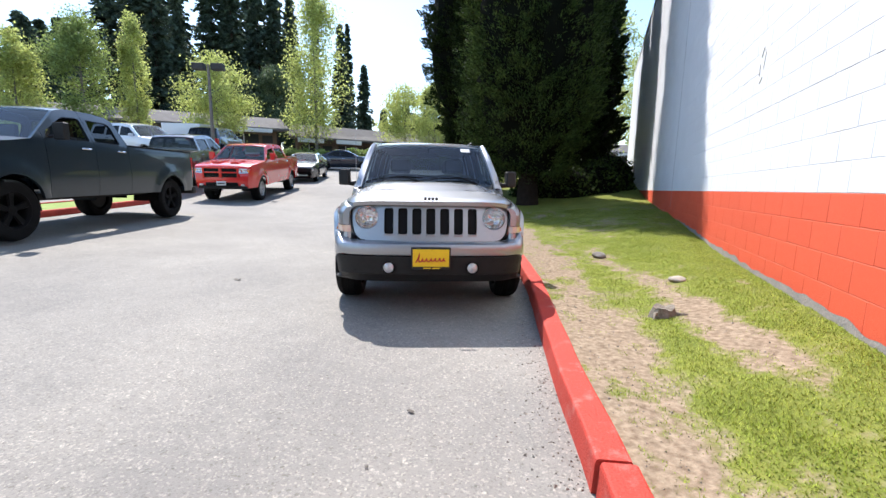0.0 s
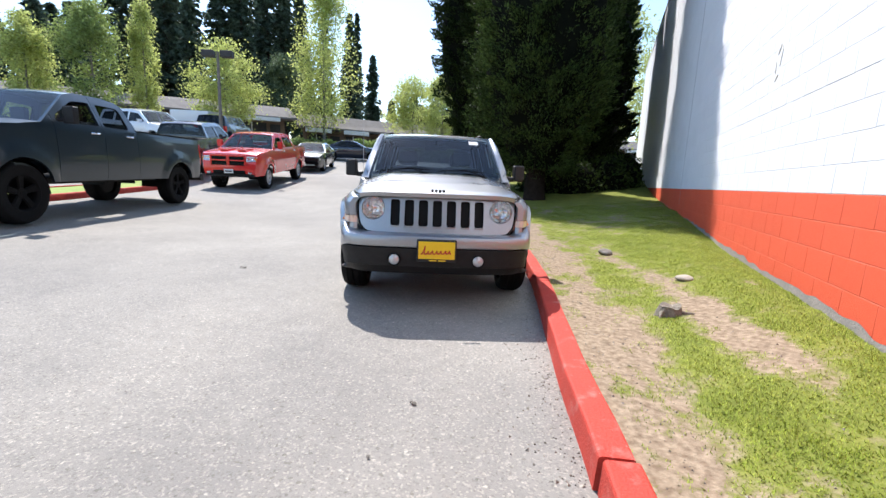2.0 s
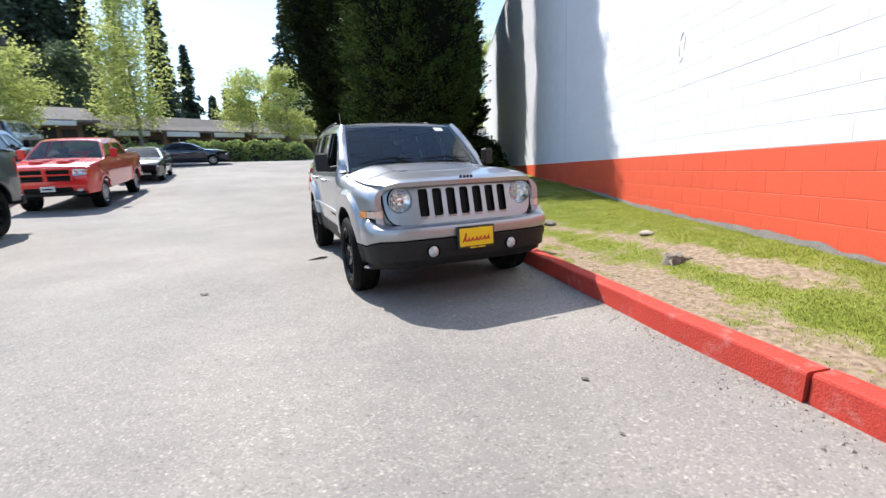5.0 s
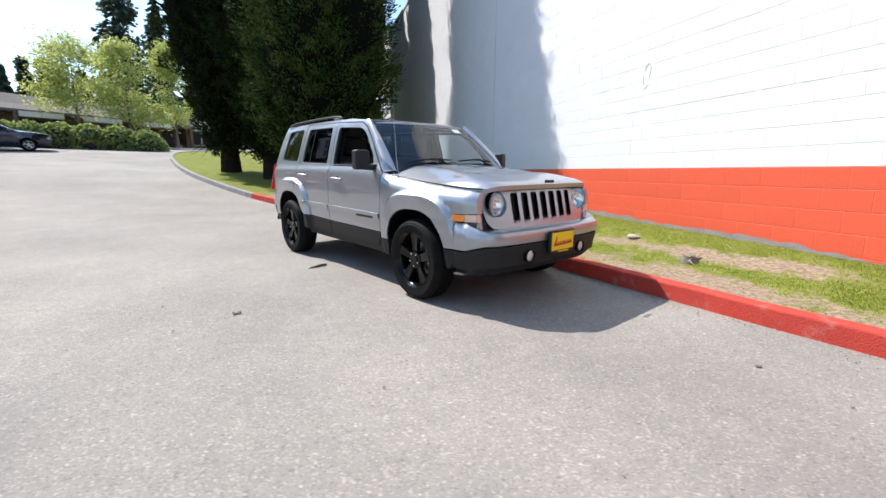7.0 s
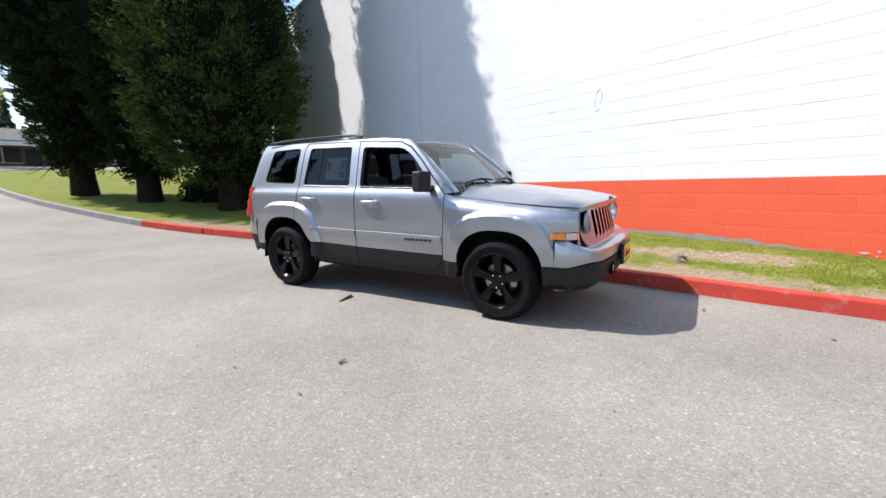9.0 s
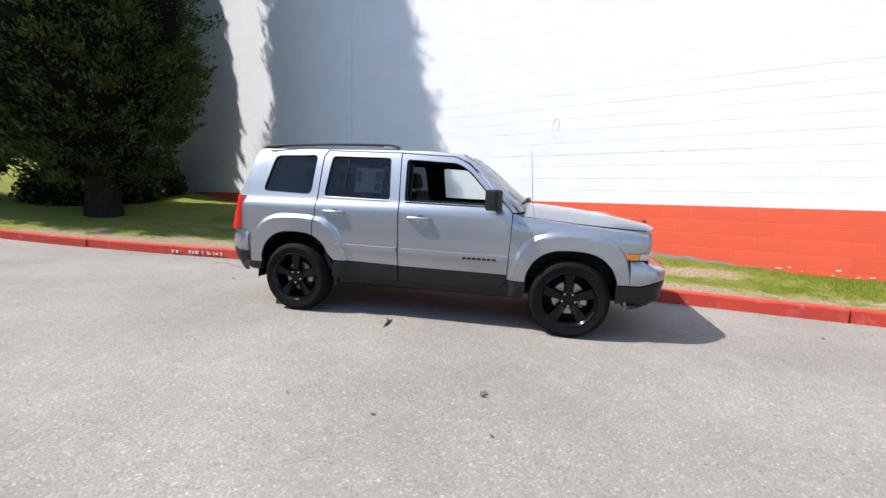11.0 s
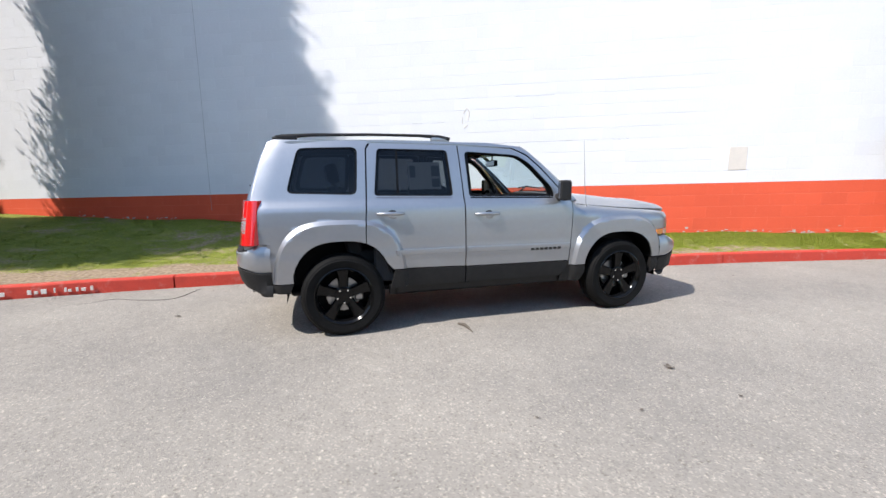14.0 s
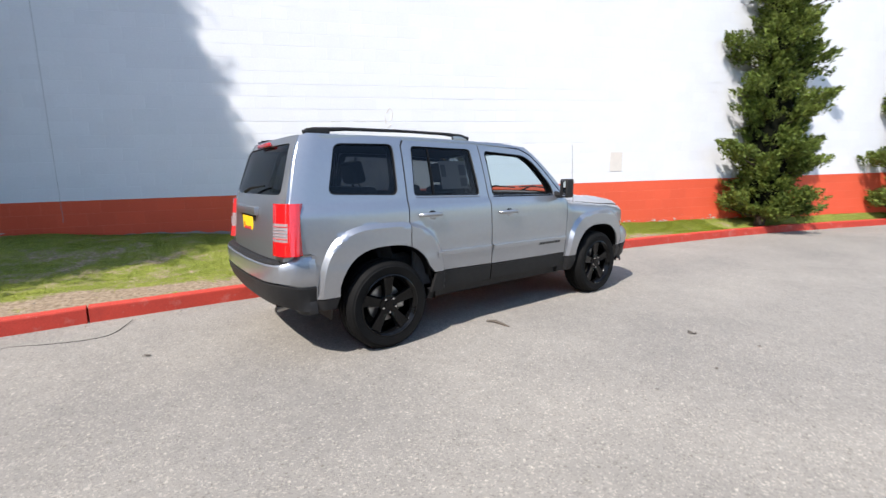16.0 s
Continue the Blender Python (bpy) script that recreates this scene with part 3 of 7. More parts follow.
def broadleaf(name, x, y, z, height, radius, z0, trunk_r, n, leaf, mat, seed, label, clumps=26, tall=1.0, group="", bark=None):
    t = thing(name, label, "tree", pose(x, y, z, 0, 0, seed * 53 % 360), group)
    part("trunk", trunk_bm(height * 0.93, trunk_r, 0.01, seed, 16, 0.28, radius * 1.1, 0.9), bark or M_BARK_PALE, t)
    rg = np.random.RandomState(seed)
    pts = []
    for _ in range(clumps):
        u = rg.random_sample()
        zz = z0 + (height - z0) * u
        w = radius * (math.sin(math.pi * min(1, 0.16 + 0.84 * u)) ** 0.7) * (0.75 + 0.35 * rg.random_sample())
        a = rg.uniform(0, 6.2832)
        rr = w * math.sqrt(rg.uniform(0.1, 0.95))
        m = max(1, int(2.4 * n) // clumps)
        pts.append(np.array((math.cos(a) * rr, math.sin(a) * rr, zz)) + rg.normal(size=(m, 3)) * radius * np.array((0.2, 0.2, 0.13 * tall)) * (0.7 + 0.6 * rg.random_sample()))
    part("crown", leaf_mesh("crown", np.concatenate(pts), leaf * 0.62, mat, seed), None, t)
    return t


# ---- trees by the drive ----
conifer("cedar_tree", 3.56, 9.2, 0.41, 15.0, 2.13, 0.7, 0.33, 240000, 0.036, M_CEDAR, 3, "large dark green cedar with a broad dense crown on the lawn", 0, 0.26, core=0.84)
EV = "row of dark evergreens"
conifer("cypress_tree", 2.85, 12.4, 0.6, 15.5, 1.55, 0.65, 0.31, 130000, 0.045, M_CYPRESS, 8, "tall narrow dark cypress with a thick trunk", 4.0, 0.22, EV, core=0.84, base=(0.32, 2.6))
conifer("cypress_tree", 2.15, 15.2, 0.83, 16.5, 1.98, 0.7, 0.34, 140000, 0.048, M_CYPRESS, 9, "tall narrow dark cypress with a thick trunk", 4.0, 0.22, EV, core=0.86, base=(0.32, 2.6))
# two trees hidden by the cedar, placed so their shade falls on the wall
conifer("cypress_tree", 6.7, 14.9, 0.85, 14.0, 1.4, 0.8, 0.3, 60000, 0.07, M_CYPRESS, 12, "tall narrow dark cypress hidden behind the cedar, placed to shade the wall", 4.0, 0.22, EV, core=0.78)
conifer("cypress_tree", 8.7, 17.3, 1.0, 13.0, 1.4, 0.8, 0.3, 60000, 0.07, M_CYPRESS, 14, "tall narrow dark cypress hidden behind the cedar, placed to shade the wall", 4.0, 0.22, EV, core=0.78)

# ---- car building ----
M_SILVER = material("silver_paint", (0.36, 0.37, 0.39), (0.34, 0.35, 0.37), 0.41, 0.84, 30, 900, coat=1.0)
M_BLACK_PLASTIC = material("black_plastic", (0.014, 0.0135, 0.0135), (0.02, 0.019, 0.0185), 0.55, 0, 20, 300, 0.15, 400, spec=0.25)
M_DARK_TRIM = material("dark_trim", (0.003, 0.003, 0.0034), (0.005, 0.005, 0.005), 0.5, spec=0.15)
M_TYRE = material("tyre_rubber", (0.005, 0.005, 0.005), (0.009, 0.0088, 0.0085), 0.7, 0, 12, 120, 0.2, 200, spec=0.1)
M_RIM_BLACK = material("gloss_black_rim", (0.0025, 0.0025, 0.0028), (0.004, 0.004, 0.004), 0.12, 0, spec=0.22)
M_CHROME = material("bright_metal", (0.75, 0.76, 0.77), (0.7, 0.7, 0.71), 0.16, 1.0)
M_STEEL = material("brake_steel", (0.4, 0.4, 0.4), (0.3, 0.29, 0.28), 0.4, 1.0)
M_INTERIOR = material("dark_cloth", (0.024, 0.025, 0.027), (0.034, 0.035, 0.037), 0.9, 0, 20, 300)
M_INTERIOR_GREY = material("grey_cloth", (0.06, 0.06, 0.063), (0.05, 0.05, 0.053), 0.9, 0, 20, 300)
M_AMBER = material("amber_lens", (0.9, 0.28, 0.02), (0.8, 0.22, 0.02), 0.12, coat=1.0)
M_CORNER = material("pale_amber_lens", (0.72, 0.50, 0.38), (0.66, 0.48, 0.38), 0.12, coat=1.0)
M_TAIL_CLEAR = material("tail_clear_lens", (0.42, 0.33, 0.33), (0.32, 0.22, 0.22), 0.15, 0.2, 40, 200, coat=1.0)
M_TAIL = material("red_lens", (0.62, 0.012, 0.014), (0.5, 0.01, 0.012), 0.1, coat=1.0)
M_LENS = material("clear_lens", (0.62, 0.63, 0.64), (0.45, 0.46, 0.47), 0.12, 0.35, 40, 200, coat=1.0)
M_YELLOW = material("yellow_plate", (0.85, 0.55, 0.01), (0.8, 0.5, 0.01), 0.45)
M_REDINK = material("red_ink", (0.5, 0.02, 0.02), (0.45, 0.02, 0.02), 0.5)
M_INK = material("black_ink", (0.01, 0.01, 0.01), (0.012, 0.012, 0.012), 0.5)
M_PAPER = material("paper", (0.72, 0.72, 0.7), (0.66, 0.66, 0.64), 0.7)
M_PAPER_SHADE = material("sticker_grey", (0.22, 0.24, 0.26), (0.18, 0.2, 0.22), 0.6)
M_GLASS = glass_material("clear_glass", (0.86, 0.93, 0.92), 0.88)
M_REFLECTOR = material("lamp_reflector", (0.9, 0.9, 0.92), (0.8, 0.8, 0.82), 0.2, 0.75, 60, 150, 0.5, 45)
M_GLASS_WIND = glass_material("windscreen_glass", (0.72, 0.89, 0.95), 0.85, 0.02, 0.075)
M_GLASS_LAMP = glass_material("lamp_glass", (1.0, 1.0, 1.0), 0.97, 0.02, 0.05)
M_GLASS_DARK = glass_material("privacy_glass", (0.75, 0.82, 0.9), 0.22, 0.02, 0.035)
M_MIRROR = material("mirror_glass", (0.85, 0.86, 0.87), (0.85, 0.86, 0.87), 0.02, 1.0)


def lerp_table(tab, t):
    if t <= tab[0][0]:
        return tab[0][1]
    for (a, p), (b, q) in zip(tab, tab[1:]):
        if t <= b:
            return p + (q - p) * (t - a) / (b - a)
    return tab[-1][1]


def smooth_table(tab, t):
    """As lerp_table, but rounded over the knots."""
    return sum(lerp_table(tab, t + k * 0.012) for k in (-2, -1, 0, 1, 2)) / 5


def densify(poly, step):
    out = []
    for a, b in zip(poly, poly[1:] + poly[:1]):
        n = max(1, math.ceil(math.dist(a, b) / step))
        out += [(a[0] + (b[0] - a[0]) * k / n, a[1] + (b[1] - a[1]) * k / n) for k in range(n)]
    return out


def inside(p, poly):
    c = False
    x, y = p
    for (x0, y0), (x1, y1) in zip(poly, poly[1:] + poly[:1]):
        if (y0 > y) != (y1 > y) and x < (x1 - x0) * (y - y0) / (y1 - y0) + x0:
            c = not c
    return c


def rounded(poly, r, n=4):
    """The polygon with its corners rounded; r is one radius or one for each corner."""
    out = []
    m = len(poly)
    for i in range(m):
        p, q, s = Vector(poly[i - 1]), Vector(poly[i]), Vector(poly[(i + 1) % m])
        rr = r if isinstance(r, (int, float)) else r[i]
        if rr <= 0:
            out.append(tuple(q))
            continue
        a, b = (p - q), (s - q)
        k = min(rr, a.length * 0.45, b.length * 0.45)
        a, b = q + a.normalized() * k, q + b.normalized() * k
        for j in range(n + 1):
            t = j / n
            out.append(tuple(a * (1 - t) ** 2 + q * 2 * t * (1 - t) + b * t * t))
    return out


def panel(outline, place, holes=(), step=0.035, thick=0.02, inward=None, flip=False, creases=()):
    """A sheet with an outline and holes in two dimensions, set in space by place(u, v), with its rims turned in."""
    loops = [densify(list(outline), step)] + [densify(list(h), step) for h in holes]
    pts, edges = [], []
    for lp in loops:
        o = len(pts)
        pts += [Vector(p) for p in lp]
        edges += [(o + i, o + (i + 1) % len(lp)) for i in range(len(lp))]
    us, vs = [p[0] for p in loops[0]], [p[1] for p in loops[0]]
    rim_pts = list(pts)
    lines = []
    for ln in creases:
        last = None
        for q in ln:
            ok = inside(q, loops[0]) and not any(inside(q, h) for h in loops[1:]) and all((Vector(q) - a).length > step * 0.35 for a in rim_pts)
            if ok:
                pts.append(Vector(q))
                lines.append(pts[-1])
                if last is not None:
                    edges.append((last, len(pts) - 1))
                last = len(pts) - 1
            else:
                last = None
    y = min(vs) + step * 0.5
    j = 0
    while y < max(vs):
        x = min(us) + step * (0.5 if j % 2 else 1.0)
        while x < max(us):
            if inside((x, y), loops[0]) and not any(inside((x, y), h) for h in loops[1:]):
                if all((Vector((x, y)) - a).length > step * 0.5 for a in rim_pts) and all((Vector((x, y)) - a).length > step * 0.45 for a in lines):
                    pts.append(Vector((x, y)))
            x += step
        y += step
        j += 1
    vo, _, fo, *_ = delaunay_2d_cdt(pts, edges, [], 2, 1e-6)
    bm = bmesh.new()
    bv = [bm.verts.new(place(p.x, p.y)) for p in vo]
    for f in fo:
        c = (vo[f[0]] + vo[f[1]] + vo[f[2]]) / 3
        if not any(inside(c, h) for h in loops[1:]):
            bm.faces.new([bv[i] for i in (reversed(f) if flip else f)])
    bmesh.ops.delete(bm, geom=[q for q in bm.verts if not q.link_faces], context="VERTS")
    if thick:
        bm.normal_update()
        rim = [e for e in bm.edges if e.is_boundary]
        r = bmesh.ops.extrude_edge_only(bm, edges=rim)
        for q in (g for g in r["geom"] if isinstance(g, bmesh.types.BMVert)):
            q.co += Vector(inward(q.co) if callable(inward) else inward) * thick
    return bm


def shell(bm, thick, inward):
    bm.normal_update()
    r = bmesh.ops.extrude_edge_only(bm, edges=[e for e in bm.edges if e.is_boundary])
    for q in (g for g in r["geom"] if isinstance(g, bmesh.types.BMVert)):
        q.co += Vector(inward(q.co) if callable(inward) else inward) * thick
    return bm


def lathe(bm, prof, n=40, at=(0, 0, 0)):
    """A turned shape about the x axis: prof is (radius, x)."""
    rings = [[bm.verts.new((at[0] + x, at[1] + r * math.cos(6.28319 * k / n), at[2] + r * math.sin(6.28319 * k / n))) for k in range(n)] for r, x in prof]
    for a, b in zip(rings, rings[1:]):
        for k in range(n):
            bm.faces.new((a[k], a[(k + 1) % n], b[(k + 1) % n], b[k]))
    return bm


def wheel(parent, name, x, y, z, side, r=0.345, rim_r=0.235, width=0.225, rim_mat=None, lug=True, spokes=5, depth=0.05, disc=True):
    """A wheel whose outer face looks towards side (+1 or -1) along x."""
    w = thing(name, "", "")
    w.parent = parent
    w.matrix_local = pose(x, y, z) @ Matrix.Diagonal((side, 1, 1, 1))
    hw = width / 2
    sh = r - 0.028
    bm = bmesh.new()
    lathe(bm, [(rim_r - 0.012, -hw + 0.02), (rim_r, -hw + 0.005), (rim_r + 0.02, -hw), ((rim_r + r) / 2, -hw - 0.004), (sh, -hw + 0.004), (r - 0.008, -hw + 0.03), (r, -hw + 0.055), (r, -0.062), (r - 0.009, -0.06), (r - 0.009, -0.048), (r, -0.046), (r, -0.006), (r - 0.009, -0.004),
               (r - 0.009, 0.006), (r, 0.008), (r, 0.046), (r - 0.009, 0.048), (r - 0.009, 0.06), (r, 0.062), (r, hw - 0.055), (r - 0.008, hw - 0.03), (sh, hw - 0.004), (sh - 0.012, hw - 0.001), (sh - 0.016, hw + 0.003), ((rim_r + r) / 2 + 0.01, hw + 0.005), ((rim_r + r) / 2, hw + 0.003), (rim_r + 0.02, hw), (rim_r, hw - 0.006), (rim_r - 0.012, hw - 0.02)], 44)
    bmesh.ops.recalc_face_normals(bm, faces=bm.faces)
    part("tyre", bm, M_TYRE, w)
    bm = bmesh.new()
    lathe(bm, [(rim_r - 0.014, -hw + 0.01), (rim_r - 0.02, -0.02), (rim_r - 0.03, hw - 0.05), (rim_r - 0.012, hw - 0.02), (rim_r + 0.004, hw - 0.008), (rim_r + 0.007, hw - 0.002), (rim_r - 0.002, hw + 0.002), (rim_r - 0.014, hw - 0.012)], 44)
    # spokes with sloped flanks
    f = hw - depth
    for k in range(spokes):
        a = 6.28319 * k / spokes + 1.5708
        d, s = Vector((0, math.cos(a), math.sin(a))), Vector((0, -math.sin(a), math.cos(a)))
        secs = []
        for rr, wd, xo in ((0.055, 0.04, f + 0.006), (0.1, 0.042, f + 0.018), (rim_r * 0.72, 0.05, f + 0.022), (rim_r - 0.02, 0.062, hw - 0.022)):
            c = d * rr
            secs.append([c + s * wd + Vector((xo - 0.03, 0, 0)), c + s * wd * 0.72 + Vector((xo, 0, 0)), c + s * 0.012 + Vector((xo - 0.003, 0, 0)), c - s * 0.012 + Vector((xo - 0.003, 0, 0)), c - s * wd * 0.72 + Vector((xo, 0, 0)), c - s * wd + Vector((xo - 0.03, 0, 0))])
        vv = [[bm.verts.new(p) for p in q] for q in secs]
        for p, q in zip(vv, vv[1:]):
            for i in range(5):
                bm.faces.new((p[i], p[i + 1], q[i + 1], q[i]))
    lathe(bm, [(0.078, f - 0.02), (0.074, f + 0.012), (0.06, f + 0.016), (0.036, f + 0.014), (0.034, f + 0.02), (0.001, f + 0.022)], 28)
    bmesh.ops.recalc_face_normals(bm, faces=bm.faces)
    part("rim", bm, rim_mat or M_RIM_BLACK, w, "black five-spoke alloy rim" if rim_mat is None else "")
    bm = bmesh.new()
    lathe(bm, [(rim_r - 0.016, -hw + 0.035), (rim_r * 0.5, -hw + 0.03), (0.02, -hw + 0.03)], 24)
    part("drum_back", bm, M_DARK_TRIM, w)
    if lug:
        for k in range(5):
            a = 6.28319 * (k + 0.5) / 5 + 1.5708
            bm = bmesh.new()
            tube(bm, (f + 0.005, 0.056 * math.cos(a), 0.056 * math.sin(a)), (f + 0.03, 0.056 * math.cos(a), 0.056 * math.sin(a)), 0.0105, 0.008, 6)
            part("lug_nut", bm, M_CHROME, w)
    if disc:
        bm = bmesh.new()
        lathe(bm, [(0.06, -0.01), (0.142, -0.01), (0.142, 0.01), (0.06, 0.012)], 32)
        part("brake_disc", bm, M_STEEL, w)
        bm = bmesh.new()
        cuboid(bm, -0.03, 0.03, -0.165, -0.09, -0.06, 0.06, 0.012)
        part("brake_caliper", bm, M_STEEL, w)
    return w


# ---- the silver suv ----
suv = thing("suv", "silver compact suv with black rims parked against the red kerb", "car", pose(-0.03, 0, 0))
HUB_Y, HUB_Z = 1.3175, 0.34
SIDE = [(0.26, 0.765), (0.33, 0.80), (0.42, 0.822), (0.52, 0.835), (0.60, 0.842), (0.648, 0.846), (0.668, 0.852), (0.685, 0.843), (0.80, 0.847), (0.92, 0.846), (1.0, 0.842), (1.05, 0.838), (1.078, 0.834), (1.098, 0.81), (1.13, 0.80), (1.3, 0.757), (1.45, 0.714), (1.56, 0.676), (1.62, 0.646)]
SEAM = [(-1.97, 0.953), (-1.82, 0.962), (-1.32, 0.995), (-0.93, 1.035), (-0.7, 1.06)]
REAR = [(0.3, 2.06), (0.8, 2.03), (1.12, 1.985), (1.43, 1.90), (1.62, 1.83)]


def flare_d(y, z, k):
    a, b, t = (0.505, 0.62, 3.2) if k < 0 else (0.53, 0.67, 3.2)
    return ((abs(y - k * HUB_Y) / a) ** t + (max(0.0, z - 0.285) / b) ** t) ** (1 / t)


def flare_line(k, c, n=64):
    """The contour of a wheel flare at the level c."""
    a, b, t = (0.505, 0.62, 3.2) if k < 0 else (0.53, 0.67, 3.2)
    out = []
    for i in range(n + 1):
        w = math.pi * i / n
        q = c / (abs(math.cos(w)) ** t + abs(math.sin(w)) ** t) ** (1 / t)
        out.append((k * HUB_Y + a * q * math.cos(w), 0.285 + b * q * math.sin(w)))
    return out


FLARES = {k: [flare_line(k, c) for c in (1.02, 0.995, 0.97)] for k in (-1, 1)}


def half_width(y, z):
    w = smooth_table(SIDE, z)
    if y < -0.75:
        zs = lerp_table(SEAM, y)
        g = ease((-0.75 - y) / 0.2)
        w -= g * 0.085 * max(0.0, (z - (zs - 0.11)) / 0.11) ** 2.2
    w -= 0.105 * ease((-1.5 - y) / 0.62) ** 1.5 + 0.05 * ease((-1.85 - y) / 0.2)
    yr = lerp_table(REAR, z)
    w -= 0.025 * ease((y - 1.2) / 0.8) + 0.014 * max(0.0, (y - (yr - 0.13)) / 0.13) ** 2
    if z < 1.0:
        for k in (-1, 1):
            d = flare_d(y, z, k)
            w += 0.036 * ease((1.02 - d) / 0.05) * ease((z - 0.22) / 0.12)
    return w


def on_side(s, off=0.0):
    return lambda y, z: (s * (half_width(y, z) + off), y, z)


def arch_line(k, z0, z1, n=26):
    """The wheel opening from the front foot at z0 over the top to the rear foot at z1."""
    out = []
    for i in range(n + 1):
        a = math.pi * (1 - i / n)
        c, s_ = math.cos(a), math.sin(a)
        r = 1 / ((abs(c) ** 2.7 + abs(s_) ** 2.7) ** (1 / 2.7))
        ea, eb = (0.405, 0.435) if k < 0 else (0.41, 0.465)
        y = k * HUB_Y + ea * r * c
        z = 0.335 - 0.05 + (eb + 0.05) * r * s_
        out.append((y, z))
    front = [p for p in out[: n // 2] if p[1] > z0 + 0.01]
    back = [p for p in out[n // 2:] if p[1] > z1 + 0.01]
    return [(front[0][0] - 0.002, z0)] + front + back + [(back[-1][0] + 0.002, z1)]


FA = arch_line(-1, 0.50, 0.47)
RA = arch_line(1, 0.52, 0.47)
fender_poly = [(-1.955, 0.775), (-1.775, 0.768), (-1.80, 0.62), (-1.82, 0.50)] + FA + [(-0.777, 0.47), (-0.793, 0.80), (-0.803, 1.0), (-0.806, 1.062), (-0.86, 1.045), (-1.1, 1.02), (-1.32, 0.992), (-1.6, 0.968), (-1.82, 0.946), (-1.945, 0.925)]
FRONT_WIN = rounded([(0.222, 1.525), (-0.28, 1.495), (-0.40, 1.42), (-0.60, 1.205), (-0.625, 1.118), (0.208, 1.132)], [0.04, 0.1, 0.1, 0.06, 0.02, 0.03])
REAR_WIN = rounded([(0.99, 1.545), (0.38, 1.535), (0.352, 1.14), (1.035, 1.155)], 0.035)
QUART_WIN = rounded([(1.625, 1.545), (1.15, 1.555), (1.175, 1.165), (1.725, 1.185)], 0.055)
fd_poly = [(-0.795, 1.06), (-0.797, 1.0), (-0.787, 0.80), (-0.77, 0.515), (0.248, 0.525), (0.251, 1.09), (0.275, 1.575), (-0.24, 1.548), (-0.37, 1.49), (-0.50, 1.375), (-0.66, 1.2)]
FD_LOW = [(-0.77, 0.507), (-0.765, 0.47), (-0.70, 0.37), (0.245, 0.375), (0.245, 0.517)]
def arch_z(y):
    return next(a[1] + (b[1] - a[1]) * (y - a[0]) / (b[0] - a[0]) for a, b in zip(RA, RA[1:]) if a[0] <= y <= b[0])


rd_arch = [p for p in RA if p[1] > 0.55 and p[0] < 1.115]
rd_poly = [(0.257, 0.528), (0.90, 0.543)] + rd_arch + [(1.117, arch_z(1.117)), (1.117, 0.86), (1.095, 1.13), (1.075, 1.54), (1.04, 1.59), (0.285, 1.578), (0.262, 1.09)]
RD_LOW = [(0.257, 0.375), (0.925, 0.378), (0.905, 0.46), (0.885, 0.535), (0.257, 0.52)]
q_arch = [p for p in RA if p[0] > 1.125]
q_poly = [(1.125, 0.86), (1.125, arch_z(1.125))] + [p for p in q_arch] + [(1.885, 0.47), (1.885, 0.60), (1.885, 0.72), (1.885, 0.795), (2.02, 0.795), (1.99, 1.12), (1.91, 1.42), (1.85, 1.59), (1.80, 1.612), (1.05, 1.607), (1.087, 1.545), (1.107, 1.13)]
frame_poly = [(-0.86, 1.075), (-0.70, 1.235), (-0.505, 1.43), (-0.40, 1.52), (-0.31, 1.572), (0.0, 1.604), (1.04, 1.612), (1.035, 1.602), (0.28, 1.588), (-0.245, 1.56), (-0.378, 1.502), (-0.515, 1.38), (-0.675, 1.205), (-0.805, 1.068)]

